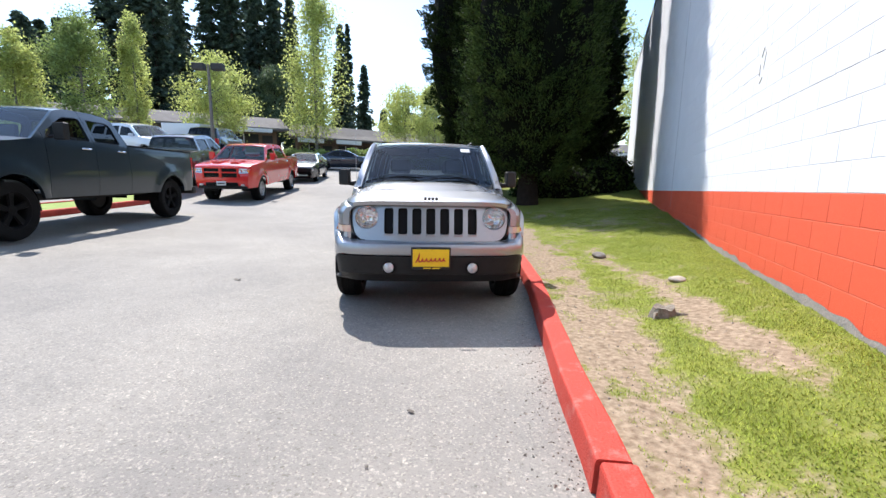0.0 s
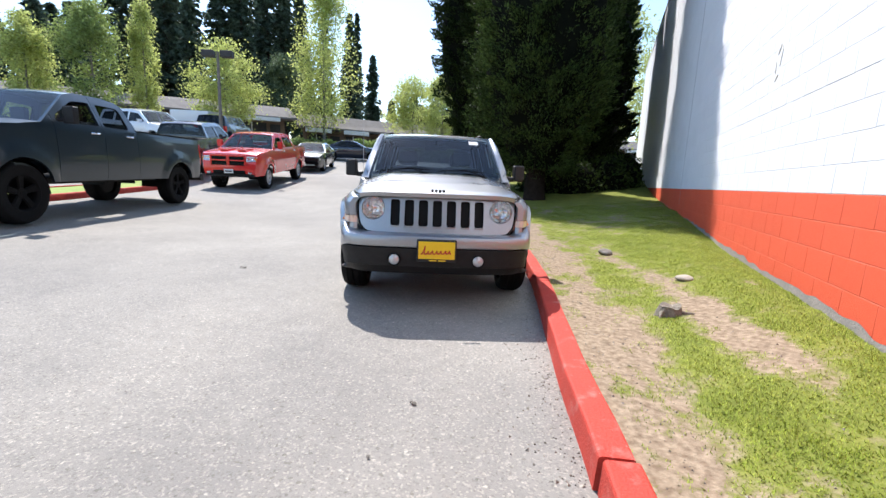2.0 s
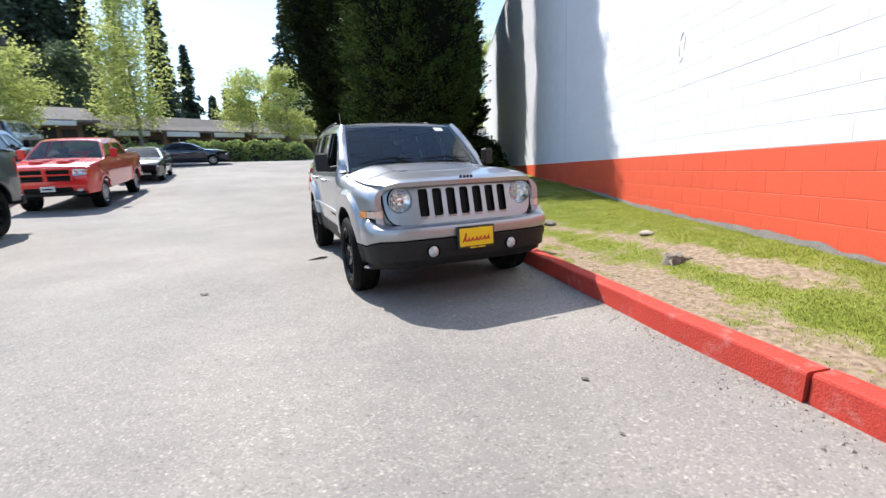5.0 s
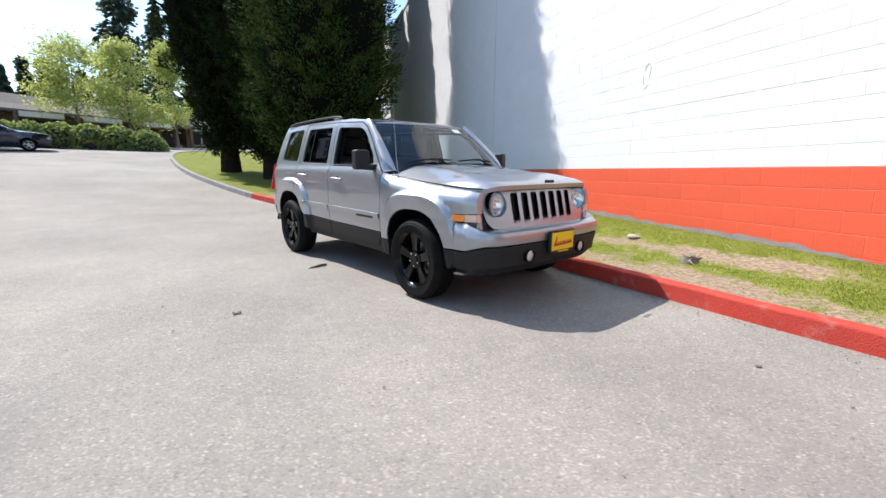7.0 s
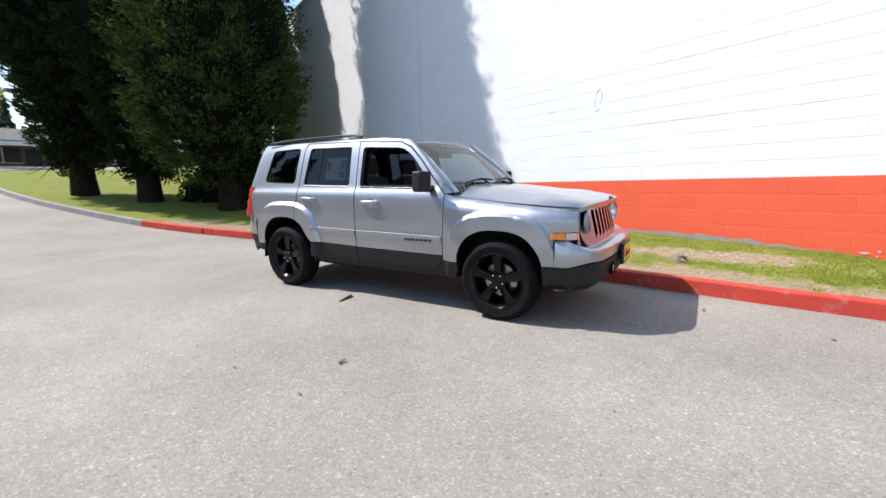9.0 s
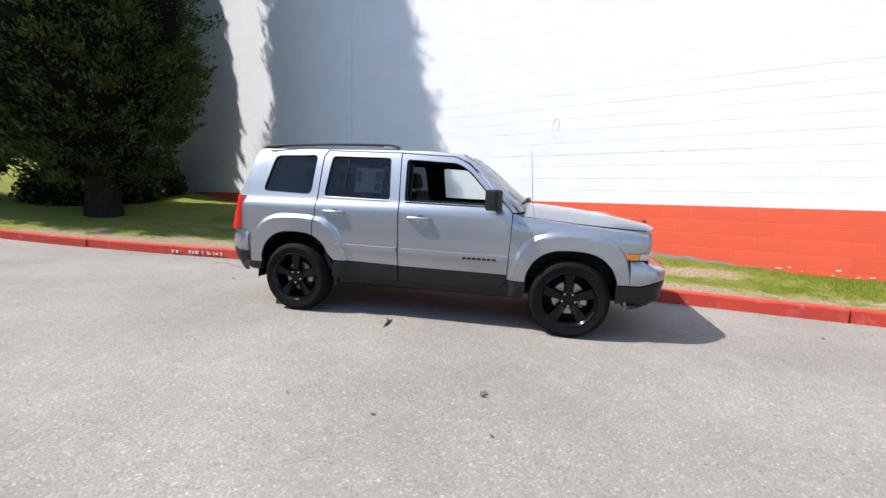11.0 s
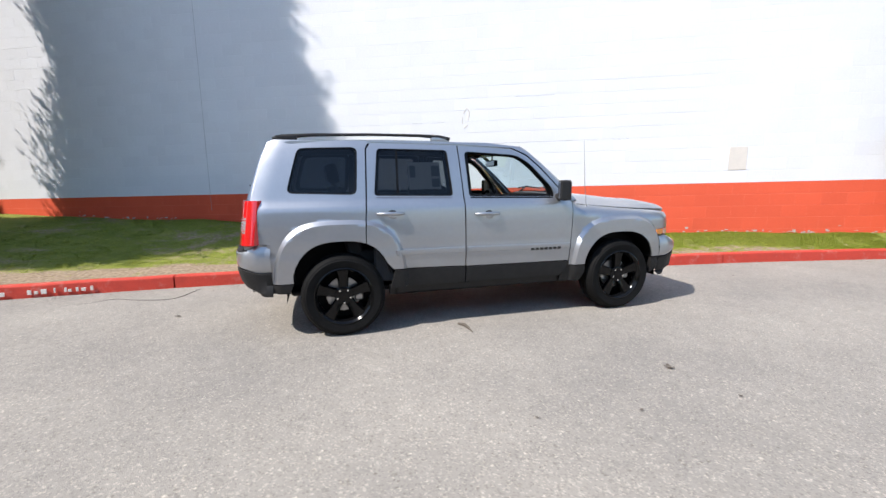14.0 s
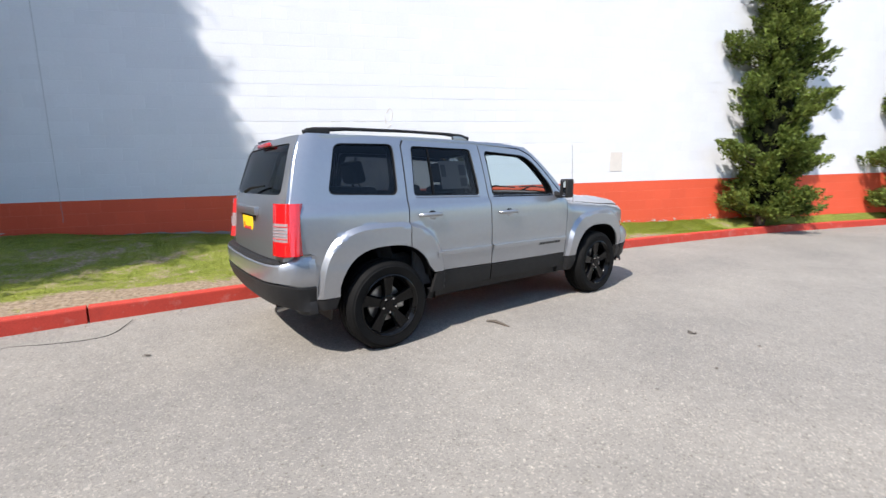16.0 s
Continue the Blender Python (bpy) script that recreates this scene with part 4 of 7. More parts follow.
for s in (-1, 1):
    fl = s > 0
    inw = (-s, 0, 0)
    part("front_fender", panel(fender_poly, on_side(s), (), 0.025, 0.05, inw, not fl, FLARES[-1]), M_SILVER, suv)
    bm = panel([(-0.785, 0.462), (FA[-1][0], 0.462), (FA[-1][0] - 0.005, 0.40), (-0.90, 0.31), (-0.70, 0.31), (-0.70, 0.36), (-0.765, 0.462)], on_side(s), (), 0.03, 0.05, inw, not fl)
    part("fender_foot", bm, M_BLACK_PLASTIC, suv, "black plastic foot of the fender")
    bm = panel([(RA[-1][0], 0.462), (1.888, 0.462), (1.88, 0.39), (RA[-1][0] + 0.03, 0.385)], on_side(s), (), 0.03, 0.05, inw, not fl)
    part("arch_foot", bm, M_BLACK_PLASTIC, suv, "black plastic foot of the wheel arch")
    bm = panel([(-1.82, 0.49), (-1.82, 0.36), (FA[0][0] - 0.005, 0.33), (FA[0][0], 0.49)], on_side(s), (), 0.03, 0.05, inw, not fl)
    part("arch_foot", bm, M_BLACK_PLASTIC, suv, "black plastic foot of the wheel arch")
    door = part("front_door", panel(fd_poly, on_side(s), [FRONT_WIN], 0.03, 0.045, inw, not fl, FLARES[-1]), M_SILVER, suv, "silver front door with its window wound down" if s < 0 else "silver front door")
    part("lower_cladding", panel(FD_LOW, on_side(s, 0.004), (), 0.03, 0.03, inw, not fl), M_BLACK_PLASTIC, door, "matt black lower door cladding")
    rdoor = part("rear_door", panel(rd_poly, on_side(s), [REAR_WIN], 0.025, 0.045, inw, not fl, FLARES[1]), M_SILVER, suv)
    part("lower_cladding", panel(RD_LOW, on_side(s, 0.004), (), 0.03, 0.03, inw, not fl), M_BLACK_PLASTIC, rdoor, "matt black lower door cladding")
    quart = part("quarter_panel", panel(q_poly, on_side(s), [QUART_WIN], 0.025, 0.05, inw, not fl, FLARES[1]), M_SILVER, suv)
    part("side_frame", panel(frame_poly, on_side(s, -0.001), (), 0.03, 0.04, inw, not fl), M_SILVER, suv)
    # jambs behind the gaps
    for nm, poly in (("door_jamb", [(-0.85, 0.45), (-0.74, 0.40), (-0.74, 1.06), (-0.85, 1.06)]), ("door_jamb", [(0.2, 0.36), (0.31, 0.36), (0.31, 1.1), (0.335, 1.58), (0.24, 1.58), (0.2, 1.1)]), ("door_jamb", [(1.08, 0.84), (1.16, 0.86), (1.14, 1.6), (1.04, 1.6)]), ("sill", [(-0.86, 0.30), (0.93, 0.31), (0.93, 0.395), (-0.86, 0.395)])):
        part(nm, panel(poly, on_side(s, -0.03), (), 0.05, 0.05, inw, not fl), M_DARK_TRIM if nm != "sill" else M_BLACK_PLASTIC, suv)
    # window rubbers and panes
    for owner, hole, glass, clear in ((door, FRONT_WIN, None if s < 0 else M_GLASS, 1), (rdoor, REAR_WIN, M_GLASS_DARK, 0), (quart, QUART_WIN, M_GLASS_DARK, 0)):
        c = Vector((sum(p[0] for p in hole) / len(hole), sum(p[1] for p in hole) / len(hole)))
        big = [tuple(c + (Vector(p) - c) * 1.03) for p in hole]
        small = [tuple(c + (Vector(p) - c) * 0.95) for p in hole]
        part("window_rubber", panel(big, on_side(s, -0.012), [small], 0.04, 0.02, inw, not fl), M_DARK_TRIM, owner)
        inner = [tuple(c + (Vector(p) - c) * 0.90) for p in hole]
        outer = [tuple(c + (Vector(p) - c) * 1.06) for p in hole]
        part("inner_frame", panel(outer, on_side(s, -0.055), [inner], 0.05, 0.02, inw, not fl), M_DARK_TRIM, owner)
        if glass:
            ob = part("window_pane", panel(big, on_side(s, -0.016), (), 0.06, 0.0, inw, not fl), glass, owner, "dark tinted pane" if glass is M_GLASS_DARK else "clear pane")
            ob.visible_shadow = glass is M_GLASS_DARK
    bm = panel([(0.815, 1.54), (0.83, 1.54), (0.845, 1.15), (0.825, 1.15)], on_side(s, -0.010), (), 0.04, 0.02, inw, not fl)
    part("window_divider", bm, M_DARK_TRIM, rdoor)
    # bright strip under the windows
    for owner, y0, y1, z0, z1 in ((door, 0.2, -0.60, 1.124, 1.110), (rdoor, 1.02, 0.37, 1.146, 1.133)):
        bm = bmesh.new()
        sweep(bm, [(s * (half_width(y0 + (y1 - y0) * k / 6, z0 + (z1 - z0) * k / 6) + 0.002), y0 + (y1 - y0) * k / 6, z0 + (z1 - z0) * k / 6) for k in range(7)], 0.006, 6)
        part("window_strip", bm, M_SILVER if owner is rdoor else M_DARK_TRIM, owner)
    # moulding along both doors
    for owner, y0, y1 in ((door, -0.765, 0.238), (rdoor, 0.268, 0.875)):
        rows = []
        for k in range(13):
            y = y0 + (y1 - y0) * k / 12
            zc = 0.668 + 0.02 * (y - y0 + (y0 + 0.765)) / 1.64
            x = half_width(y, zc)
            rows.append([(s * (x - 0.005), y, zc - 0.034), (s * (x + 0.009), y, zc - 0.03), (s * (x + 0.0145), y, zc + 0.008), (s * (x + 0.0135), y, zc + 0.014), (s * (x - 0.005), y, zc + 0.018)])
        bm = loft(rows, flip=fl)
        part("door_moulding", bm, M_SILVER, owner)
    # handles: a cup and a bar
    for owner, yc, zc in ((door, 0.05, 0.978), (rdoor, 0.905, 1.003)):
        x = half_width(yc, zc)
        bm = bmesh.new()
        sweep(bm, [(s * (x + 0.002), yc - 0.105, zc + 0.002), (s * (x + 0.026), yc - 0.085, zc + 0.004), (s * (x + 0.034), yc - 0.03, zc + 0.006), (s * (x + 0.034), yc + 0.04, zc + 0.006), (s * (x + 0.026), yc + 0.095, zc + 0.004), (s * (x + 0.002), yc + 0.115, zc + 0.002)], [0.012, 0.015, 0.0165, 0.0165, 0.015, 0.012], 10)
        hd = part("door_handle", bm, M_SILVER, owner)
        # dark ellipsoid put in for the shade in the cup behind the bar
        bm = bmesh.new()
        bmesh.ops.create_uvsphere(bm, u_segments=20, v_segments=10, radius=1.0, matrix=Matrix.Translation((s * (x - 0.012), yc - 0.01, zc + 0.012)) @ Matrix.Diagonal((0.016, 0.05, 0.026, 1)))
        part("handle_shade", bm, M_DARK_TRIM, hd)
        bm = bmesh.new()
        bmesh.ops.create_uvsphere(bm, u_segments=20, v_segments=10, radius=1.0, matrix=Matrix.Translation((s * (x - 0.008), yc - 0.015, zc - 0.022)) @ Matrix.Diagonal((0.016, 0.045, 0.022, 1)))
        part("handle_cup", bm, M_SILVER, hd)
    # dark liner inside each wheel arch
    for k, line in ((-1, FA), (1, RA)):
        rows = []
        for y, z in line:
            v_ = Vector((k * HUB_Y - y, 0.30 - z)).normalized() * 0.005
            rows.append([(s * (half_width(y, z) - 0.010), y + v_.x, z + v_.y), (s * 0.66, y + v_.x, z + v_.y)])
        part("arch_liner", loft(rows, flip=fl), M_DARK_TRIM, suv)
    # wheel well
    for k, ya in ((-1, -HUB_Y), (1, HUB_Y)):
        bm = loft([[(s * x, ya + 0.45 * g_ * math.cos(math.pi * i / 16), 0.30 + (0.495 if k < 0 else 0.525) * g_ * math.sin(math.pi * i / 16)) for i in range(17)] for x, g_ in ((0.825, 1.0), (0.45, 1.0), (0.45, 0.02))])
        part("wheel_well", bm, M_DARK_TRIM, suv)
    # mirror
    mx0 = half_width(-0.62, 1.12)
    bm = bmesh.new()
    cuboid(bm, 0.885, 1.005, -0.70, -0.59, 1.085, 1.265, 0.032, 3)
    for q in bm.verts:
        q.co.x = q.co.x + 0.25 * (q.co.y + 0.645) * -0.4
        q.co.y += 0.35 * (q.co.x - 0.94)
        q.co.x *= s
    if s < 0:
        bmesh.ops.reverse_faces(bm, faces=bm.faces)
    mir = part("wing_mirror", bm, M_BLACK_PLASTIC, suv, "black plastic wing mirror")
    bm = bmesh.new()
    sweep(bm, [(s * (mx0 - 0.03), -0.655, 1.115), (s * 0.86, -0.66, 1.105), (s * 0.92, -0.65, 1.115)], [0.035, 0.028, 0.03], 8)
    part("mirror_arm", bm, M_BLACK_PLASTIC, mir)
    bm = bmesh.new()
    bm.faces.new([bm.verts.new(p) for p in [(s * 0.892, -0.592 + 0.35 * -0.05, 1.105), (s * 0.985, -0.588 + 0.35 * 0.045, 1.105), (s * 0.985, -0.588 + 0.35 * 0.045, 1.248), (s * 0.892, -0.592 + 0.35 * -0.05, 1.248)]])
    part("mirror_glass", bm, M_MIRROR, mir, smooth=False)
    # windscreen pillar
    rows = []
    for k in range(13):
        t = k / 12
        y, z = -0.86 + t * 0.55, 1.075 + t * 0.497
        fy = lerp_table([(0, -0.86), (0.32, -0.70), (0.70, -0.505), (0.88, -0.40), (1, -0.31)], t)
        fz = lerp_table([(0, 1.075), (0.32, 1.235), (0.70, 1.43), (0.88, 1.52), (1, 1.572)], t)
        wx = 0.728 - 0.10 * t
        wy, wz = -0.905 + t * 0.575, 1.125 + t * 0.447 - 0.055 * (1 - t) ** 3
        hw_ = half_width(fy, fz)
        rows.append([(s * hw_, fy, fz), (s * (hw_ * 0.55 + wx * 0.45 + 0.004), fy * 0.55 + wy * 0.45 - 0.008, fz * 0.55 + wz * 0.45 + 0.008), (s * wx, wy, wz), (s * (wx - 0.02), wy + 0.03, wz - 0.03)])
    part("windscreen_pillar", loft(rows, flip=not fl), M_SILVER, suv)
    # roof rail on two feet
    bm = bmesh.new()
    rail = [(s * 0.595, 1.81, 1.615), (s * 0.595, 1.74, 1.638), (s * 0.595, 1.5, 1.655), (s * 0.595, 1.0, 1.665), (s * 0.595, 0.6, 1.662), (s * 0.595, 0.42, 1.652), (s * 0.595, 0.33, 1.63)]
    sweep(bm, rail, [0.02, 0.019, 0.014, 0.012, 0.013, 0.018, 0.022], 10)
    rl = part("roof_rail", bm, M_BLACK_PLASTIC, suv, "black roof rail")
    for y0, y1 in ((1.62, 1.79), (0.33, 0.5)):
        bm = bmesh.new()
        cuboid(bm, s * 0.595 - 0.018, s * 0.595 + 0.018, y0, y1, 1.612, 1.65, 0.014, 2)
        part("rail_foot", bm, M_BLACK_PLASTIC if y0 > 1 else M_SILVER, rl)
    # front corner lamp
    poly = rounded([(-1.765, 0.715), (-1.765, 0.764), (-1.868, 0.766), (-1.868, 0.714)], 0.006, 2)
    part("side_marker", panel(poly, on_side(s, 0.006), (), 0.02, 0.02, inw, not fl), M_AMBER, suv, "amber side marker lamp")
    part("corner_lamp", panel(rounded([(-1.872, 0.714), (-1.872, 0.766), (-1.948, 0.768), (-1.948, 0.713)], 0.004, 2), on_side(s, 0.006), (), 0.02, 0.02, inw, not fl), M_CORNER, suv, "pale amber corner lamp")
    # tail lamp, wrapped round the corner
    plan = curve_points([(0.84, 1.962, 0), (0.836, 1.995, 0), (0.805, 2.045, 0), (0.725, 2.078, 0), (0.665, 2.085, 0)], 4)
    half = len(plan) * 9 // 20
    for nm, z0, z1, cut, mt in (("tail_lamp", 0.792, 0.885, plan, M_TAIL), ("tail_lamp", 0.885, 1.005, plan[:half + 1], M_TAIL), ("reversing_lamp", 0.885, 1.005, plan[half:], M_TAIL_CLEAR), ("tail_lamp", 1.005, 1.135, plan, M_TAIL)):
        rows = []
        for z in (z0, (z0 + z1) / 2, z1):
            b = 0.012
            dy = -0.12 * (z - 0.81)
            rows.append([(s * (p.x + b - 0.16 * (z - 0.81)), p.y + b + dy, z) for p in cut])
        lens = part(nm, shell(loft(rows, flip=not fl), 0.05, (-s * 0.7, -0.7, 0)), mt, suv, "red tail lamp lens" if mt is M_TAIL else "pale ribbed reversing lamp")
        if mt is M_TAIL_CLEAR:
            for k in range(1, 6):
                z = z0 + (z1 - z0) * k / 6
                bm = bmesh.new()
                sweep(bm, [(s * (q.x + 0.013 - 0.16 * (z - 0.81)), q.y + 0.013 - 0.12 * (z - 0.81), z) for q in cut], 0.003, 5)
                part("lamp_rib", bm, M_TAIL if k in (1, 5) else M_PAPER_SHADE, lens)
    # badge bars on the front door
    for k in range(7):
        y = -0.37 - 0.045 * k
        x = half_width(y, 0.635)
        bm = bmesh.new()
        cuboid(bm, min(s * (x + 0.009), s * (x + 0.015)), max(s * (x + 0.009), s * (x + 0.015)), y - 0.033, y, 0.632, 0.654)
        part("badge_bar", bm, M_INK, door)
    wheel(suv, "front_wheel", s * 0.765, -HUB_Y, HUB_Z, s)
    wheel(suv, "rear_wheel", s * 0.765, HUB_Y, HUB_Z, s)

# roof
ROOF = [(-0.34, 1.572), (-0.15, 1.606), (0.1, 1.628), (0.4, 1.642), (0.9, 1.648), (1.4, 1.643), (1.7, 1.628), (1.86, 1.602)]


def roof_at(u, y):
    hw_ = 0.652 - 0.05 * ease((-0.05 - y) / 0.3) - 0.035 * ease((y - 1.66) / 0.2)
    rib = 0.004 * ease((math.cos(u * 22) + 0.2) / 0.4) * ease((0.42 - abs(u)) / 0.1) * ease((y - 0.1) / 0.1) * ease((1.7 - y) / 0.1)
    return (u / 0.65 * hw_, y - 0.03 * (1 - (u / 0.65) ** 2) * ease((0.2 - y) / 0.5), smooth_table(ROOF, y) - 0.03 * abs(u / 0.65) ** 3 - rib)


part("roof", panel([(-0.65, -0.34), (0.65, -0.34), (0.65, 1.86), (-0.65, 1.86)], roof_at, (), 0.04, 0.03, (0, 0, -1)), M_SILVER, suv)
part("headliner", panel([(-0.6, -0.2), (0.6, -0.2), (0.6, 1.8), (-0.6, 1.8)], lambda u, y: (u, y, smooth_table(ROOF, y) - 0.055 - 0.03 * abs(u / 0.65) ** 3), (), 0.12, 0.01, (0, 0, -1)), M_INTERIOR_GREY, suv)
# bonnet
HOODZ = [(-1.99, 0.955), (-1.965, 0.985), (-1.92, 1.003), (-1.66, 1.058), (-1.3, 1.105), (-1.08, 1.128), (-0.9, 1.135)]


def hood_at(u, y):
    e = abs(u) / 0.78
    hw_ = half_width(max(y, -1.94), lerp_table(SEAM, max(y, -1.94))) - 0.006
    zs = lerp_table(SEAM, y) + 0.004
    bow = 0.05 * (1 - e ** 9) * ease((-1.5 - y) / 0.45)
    zc = smooth_table(HOODZ, y)
    crease = 0.012 * ease((abs(u) - 0.42) / 0.06) * ease((0.72 - abs(u)) / 0.2)
    return (u / 0.78 * hw_, y - bow + 0.03 * e * e * ease((y + 1.2) / 0.3), zc - (zc - zs) * e ** (3.2 + 9 * ease((-1.5 - y) / 0.4)) + crease * 0.7 * ease((y + 1.85) / 0.3))


part("bonnet", panel([(-0.78, -1.965), (0.78, -1.965), (0.78, -0.86), (-0.78, -0.86)], hood_at, (), 0.035, 0.035, (0, 0.3, -1)), M_SILVER, suv)
part("cowl", panel([(-0.72, -0.96), (0.72, -0.96), (0.72, -0.80), (-0.72, -0.80)], lambda u, y: tuple(Vector(hood_at(u, y)) - Vector((0, 0, 0.012))), (), 0.08, 0.03, (0, 0, -1)), M_BLACK_PLASTIC, suv)


# windscreen
def screen_at(u, t):
    hw_ = 0.735 - 0.10 * t
    e = (u / 0.72)
    return (u / 0.72 * hw_, -0.945 + t * 0.60 + 0.045 * e * e, 1.118 + t * 0.458 - 0.004 * e * e - 0.055 * abs(e) ** 4 * (1 - t) ** 3)


ob = part("windscreen", panel([(-0.72, 0), (0.72, 0), (0.72, 1), (-0.72, 1)], screen_at, (), 0.08, 0, (0, 0, -1)), M_GLASS_WIND, suv, "pale tinted windscreen glass")
ob.visible_shadow = False
part("screen_border", panel([(-0.72, 0), (0.72, 0), (0.72, 1), (-0.72, 1)], lambda u, t: tuple(Vector(screen_at(u, t)) + Vector((0, 0.004, -0.004))), [rounded([(-0.685, 0.06), (0.685, 0.06), (0.68, 0.945), (-0.68, 0.945)], 0.05)], 0.07, 0, (0, 0, -1)), M_DARK_TRIM, suv)
part("sun_band", panel([(-0.67, 0.9), (0.67, 0.9), (0.67, 0.96), (-0.67, 0.96)], lambda u, t: tuple(Vector(screen_at(u, t)) + Vector((0, 0.006, -0.006))), (), 0.1, 0, (0, 0, -1)), M_GLASS_DARK, suv)
part("windscreen_sticker", panel([(0.42, 0.80), (0.54, 0.80), (0.54, 0.89), (0.42, 0.89)], lambda u, t: tuple(Vector(screen_at(u, t)) + Vector((0, -0.002, 0.003))), (), 0.1, 0, (0, 0, -1)), M_PAPER, suv, "small white paper sticker")
for x0, x1, ph in ((-0.60, -0.06, 0.0), (0.02, 0.52, 0.0)):
    bm = bmesh.new()
    pts = []
    for k in range(9):
        t = k / 8
        u = x0 + (x1 - x0) * t
        p = Vector(screen_at(u, 0.075 + 0.035 * math.sin(math.pi * t * 0.8)))
        pts.append(p + Vector((0, -0.016, 0.016)))
    sweep(bm, pts, 0.008, 6)
    sweep(bm, [Vector((x1 + 0.02, -0.90, 1.115)), pts[5] + Vector((0, -0.006, 0.008)), pts[4] + Vector((0, -0.004, 0.006))], [0.012, 0.008, 0.006], 6)
    part("wiper", bm, M_DARK_TRIM, suv)


# front panel with seven slots and two round lamps
def front_at(u, z):
    e = abs(u) / 0.68
    return (u, -2.037 + 0.07 * e ** 3 + 0.078 * (z - 0.64) / 0.33, z)


slots = [rounded([(k * 0.1183 - 0.039, 0.70), (k * 0.1183 + 0.039, 0.70), (k * 0.1183 + 0.039, 0.918), (k * 0.1183 - 0.039, 0.918)], 0.02, 3) for k in range(-3, 4)]
lamps = [[(c + 0.1 * math.cos(6.28319 * k / 28), 0.84 + 0.1 * math.sin(6.28319 * k / 28)) for k in range(28)] for c in (-0.542, 0.542)]
FACE = rounded([(-0.60, 0.645), (0.60, 0.645), (0.652, 0.70), (0.672, 0.79), (0.676, 0.952), (0.40, 0.970), (0, 0.974), (-0.40, 0.970), (-0.676, 0.952), (-0.672, 0.79), (-0.652, 0.70)], 0.03)
gp = part("grille_panel", panel(FACE, front_at, slots + lamps, 0.03, 0.035, (0, 1, 0)), M_SILVER, suv, "silver seven-slot grille panel")
part("grille_mesh", panel([(-0.43, 0.685), (0.43, 0.685), (0.43, 0.93), (-0.43, 0.93)], lambda u, z: (u, front_at(u, z)[1] + 0.032, z), (), 0.1, 0, (0, 1, 0)), M_DARK_TRIM, gp)
for k in range(-3, 4):
    bm = panel([(k * 0.1183 - 0.045, 0.69), (k * 0.1183 + 0.045, 0.69), (k * 0.1183 + 0.045, 0.928), (k * 0.1183 - 0.045, 0.928)], lambda u, z: (u, front_at(u, z)[1] + 0.003, z), [slots[k + 3]], 0.05, 0.03, (0, 1, 0))
    part("slot_frame", bm, M_SILVER, gp)
    bm = bmesh.new()
    cuboid(bm, k * 0.1183 - 0.036, k * 0.1183 + 0.036, front_at(k * 0.1183, 0.695)[1] - 0.009, front_at(k * 0.1183, 0.695)[1] + 0.012, 0.688, 0.703, 0.005, 2)
    part("slot_lip", bm, M_SILVER, gp)
bm = bmesh.new()
sweep(bm, [Vector(front_at(u, z)) + Vector((0, 0.003, 0)) for u, z in FACE + FACE[:1]], 0.0075, 6)
part("face_seam", bm, M_DARK_TRIM, suv, "dark shut line round the grille panel")
for s in (-1, 1):
    # fender nose between the wing and the grille panel, and the lamp wrapped round under it
    for nm, zs, mt, lab in (("fender_nose", (0.772, 0.80, 0.84, 0.88, 0.915, 0.93, 0.936), M_SILVER, ""), ("corner_lamp", (0.712, 0.74, 0.768), M_CORNER, "pale amber corner lamp"), ("bumper_corner", (0.66, 0.685, 0.708), M_SILVER, "")):
        rows = []
        for z in zs:
            fx, fy = half_width(-1.95, z) - 0.001, -1.95
            px, py = 0.680, front_at(0.680, z)[1] + 0.004
            drop = 0.05 * max(0.0, (z - 0.905) / 0.03) ** 2 if nm == "fender_nose" else 0.0
            rows.append([(s * (fx + (px - fx) * t), fy + (py - fy) * (t ** 0.75) - 0.012 * math.sin(math.pi * t) + drop, z) for t in (0, 0.2, 0.4, 0.6, 0.8, 1.0)])
        part(nm, loft(rows, flip=s > 0), mt, suv, lab)
    # shut line between bonnet and wing
    bm = bmesh.new()
    sweep(bm, [(s * (half_width(y, lerp_table(SEAM, y)) - 0.001), y, lerp_table(SEAM, y) - 0.003) for y in steps(-1.93, -0.86, 0.06)], 0.0042, 6)
    part("bonnet_seam", bm, M_DARK_TRIM, suv)
for c in (-0.542, 0.542):
    y0 = front_at(c, 0.84)[1]
    lp = thing("headlamp", "", "")
    tagged(lp, "round clear headlamp")
    lp.parent = suv
    lp.matrix_local = pose(c, y0, 0.84, 0, 0, 90 + (-14 if c > 0 else 14))
    bm = bmesh.new()
    lathe(bm, [(0.101, 0.004), (0.104, -0.012), (0.099, -0.016), (0.094, -0.008), (0.092, 0.01)], 40)
    part("bezel", bm, M_SILVER, lp)
    bm = bmesh.new()
    rr_ = random.Random(12)
    lathe(bm, [(0.001, 0.05), (0.024, 0.047), (0.042, 0.04), (0.058, 0.032), (0.074, 0.018), (0.093, -0.006)], 16)
    for q in bm.verts:
        q.co.x += rr_.uniform(-0.005, 0.005) if q.co.x > 0 else 0
    part("reflector", bm, M_CHROME, lp, smooth=False)
    bm = bmesh.new()
    lathe(bm, [(0.001, 0.012), (0.016, 0.015), (0.02, 0.03), (0.016, 0.05)], 20)
    part("bulb_cap", bm, M_CHROME, lp)
    bm = bmesh.new()
    lathe(bm, [(0.001, -0.026), (0.04, -0.023), (0.072, -0.016), (0.095, -0.004)], 36)
    ob = part("lens", bm, M_GLASS_LAMP, lp)
    ob.visible_shadow = False
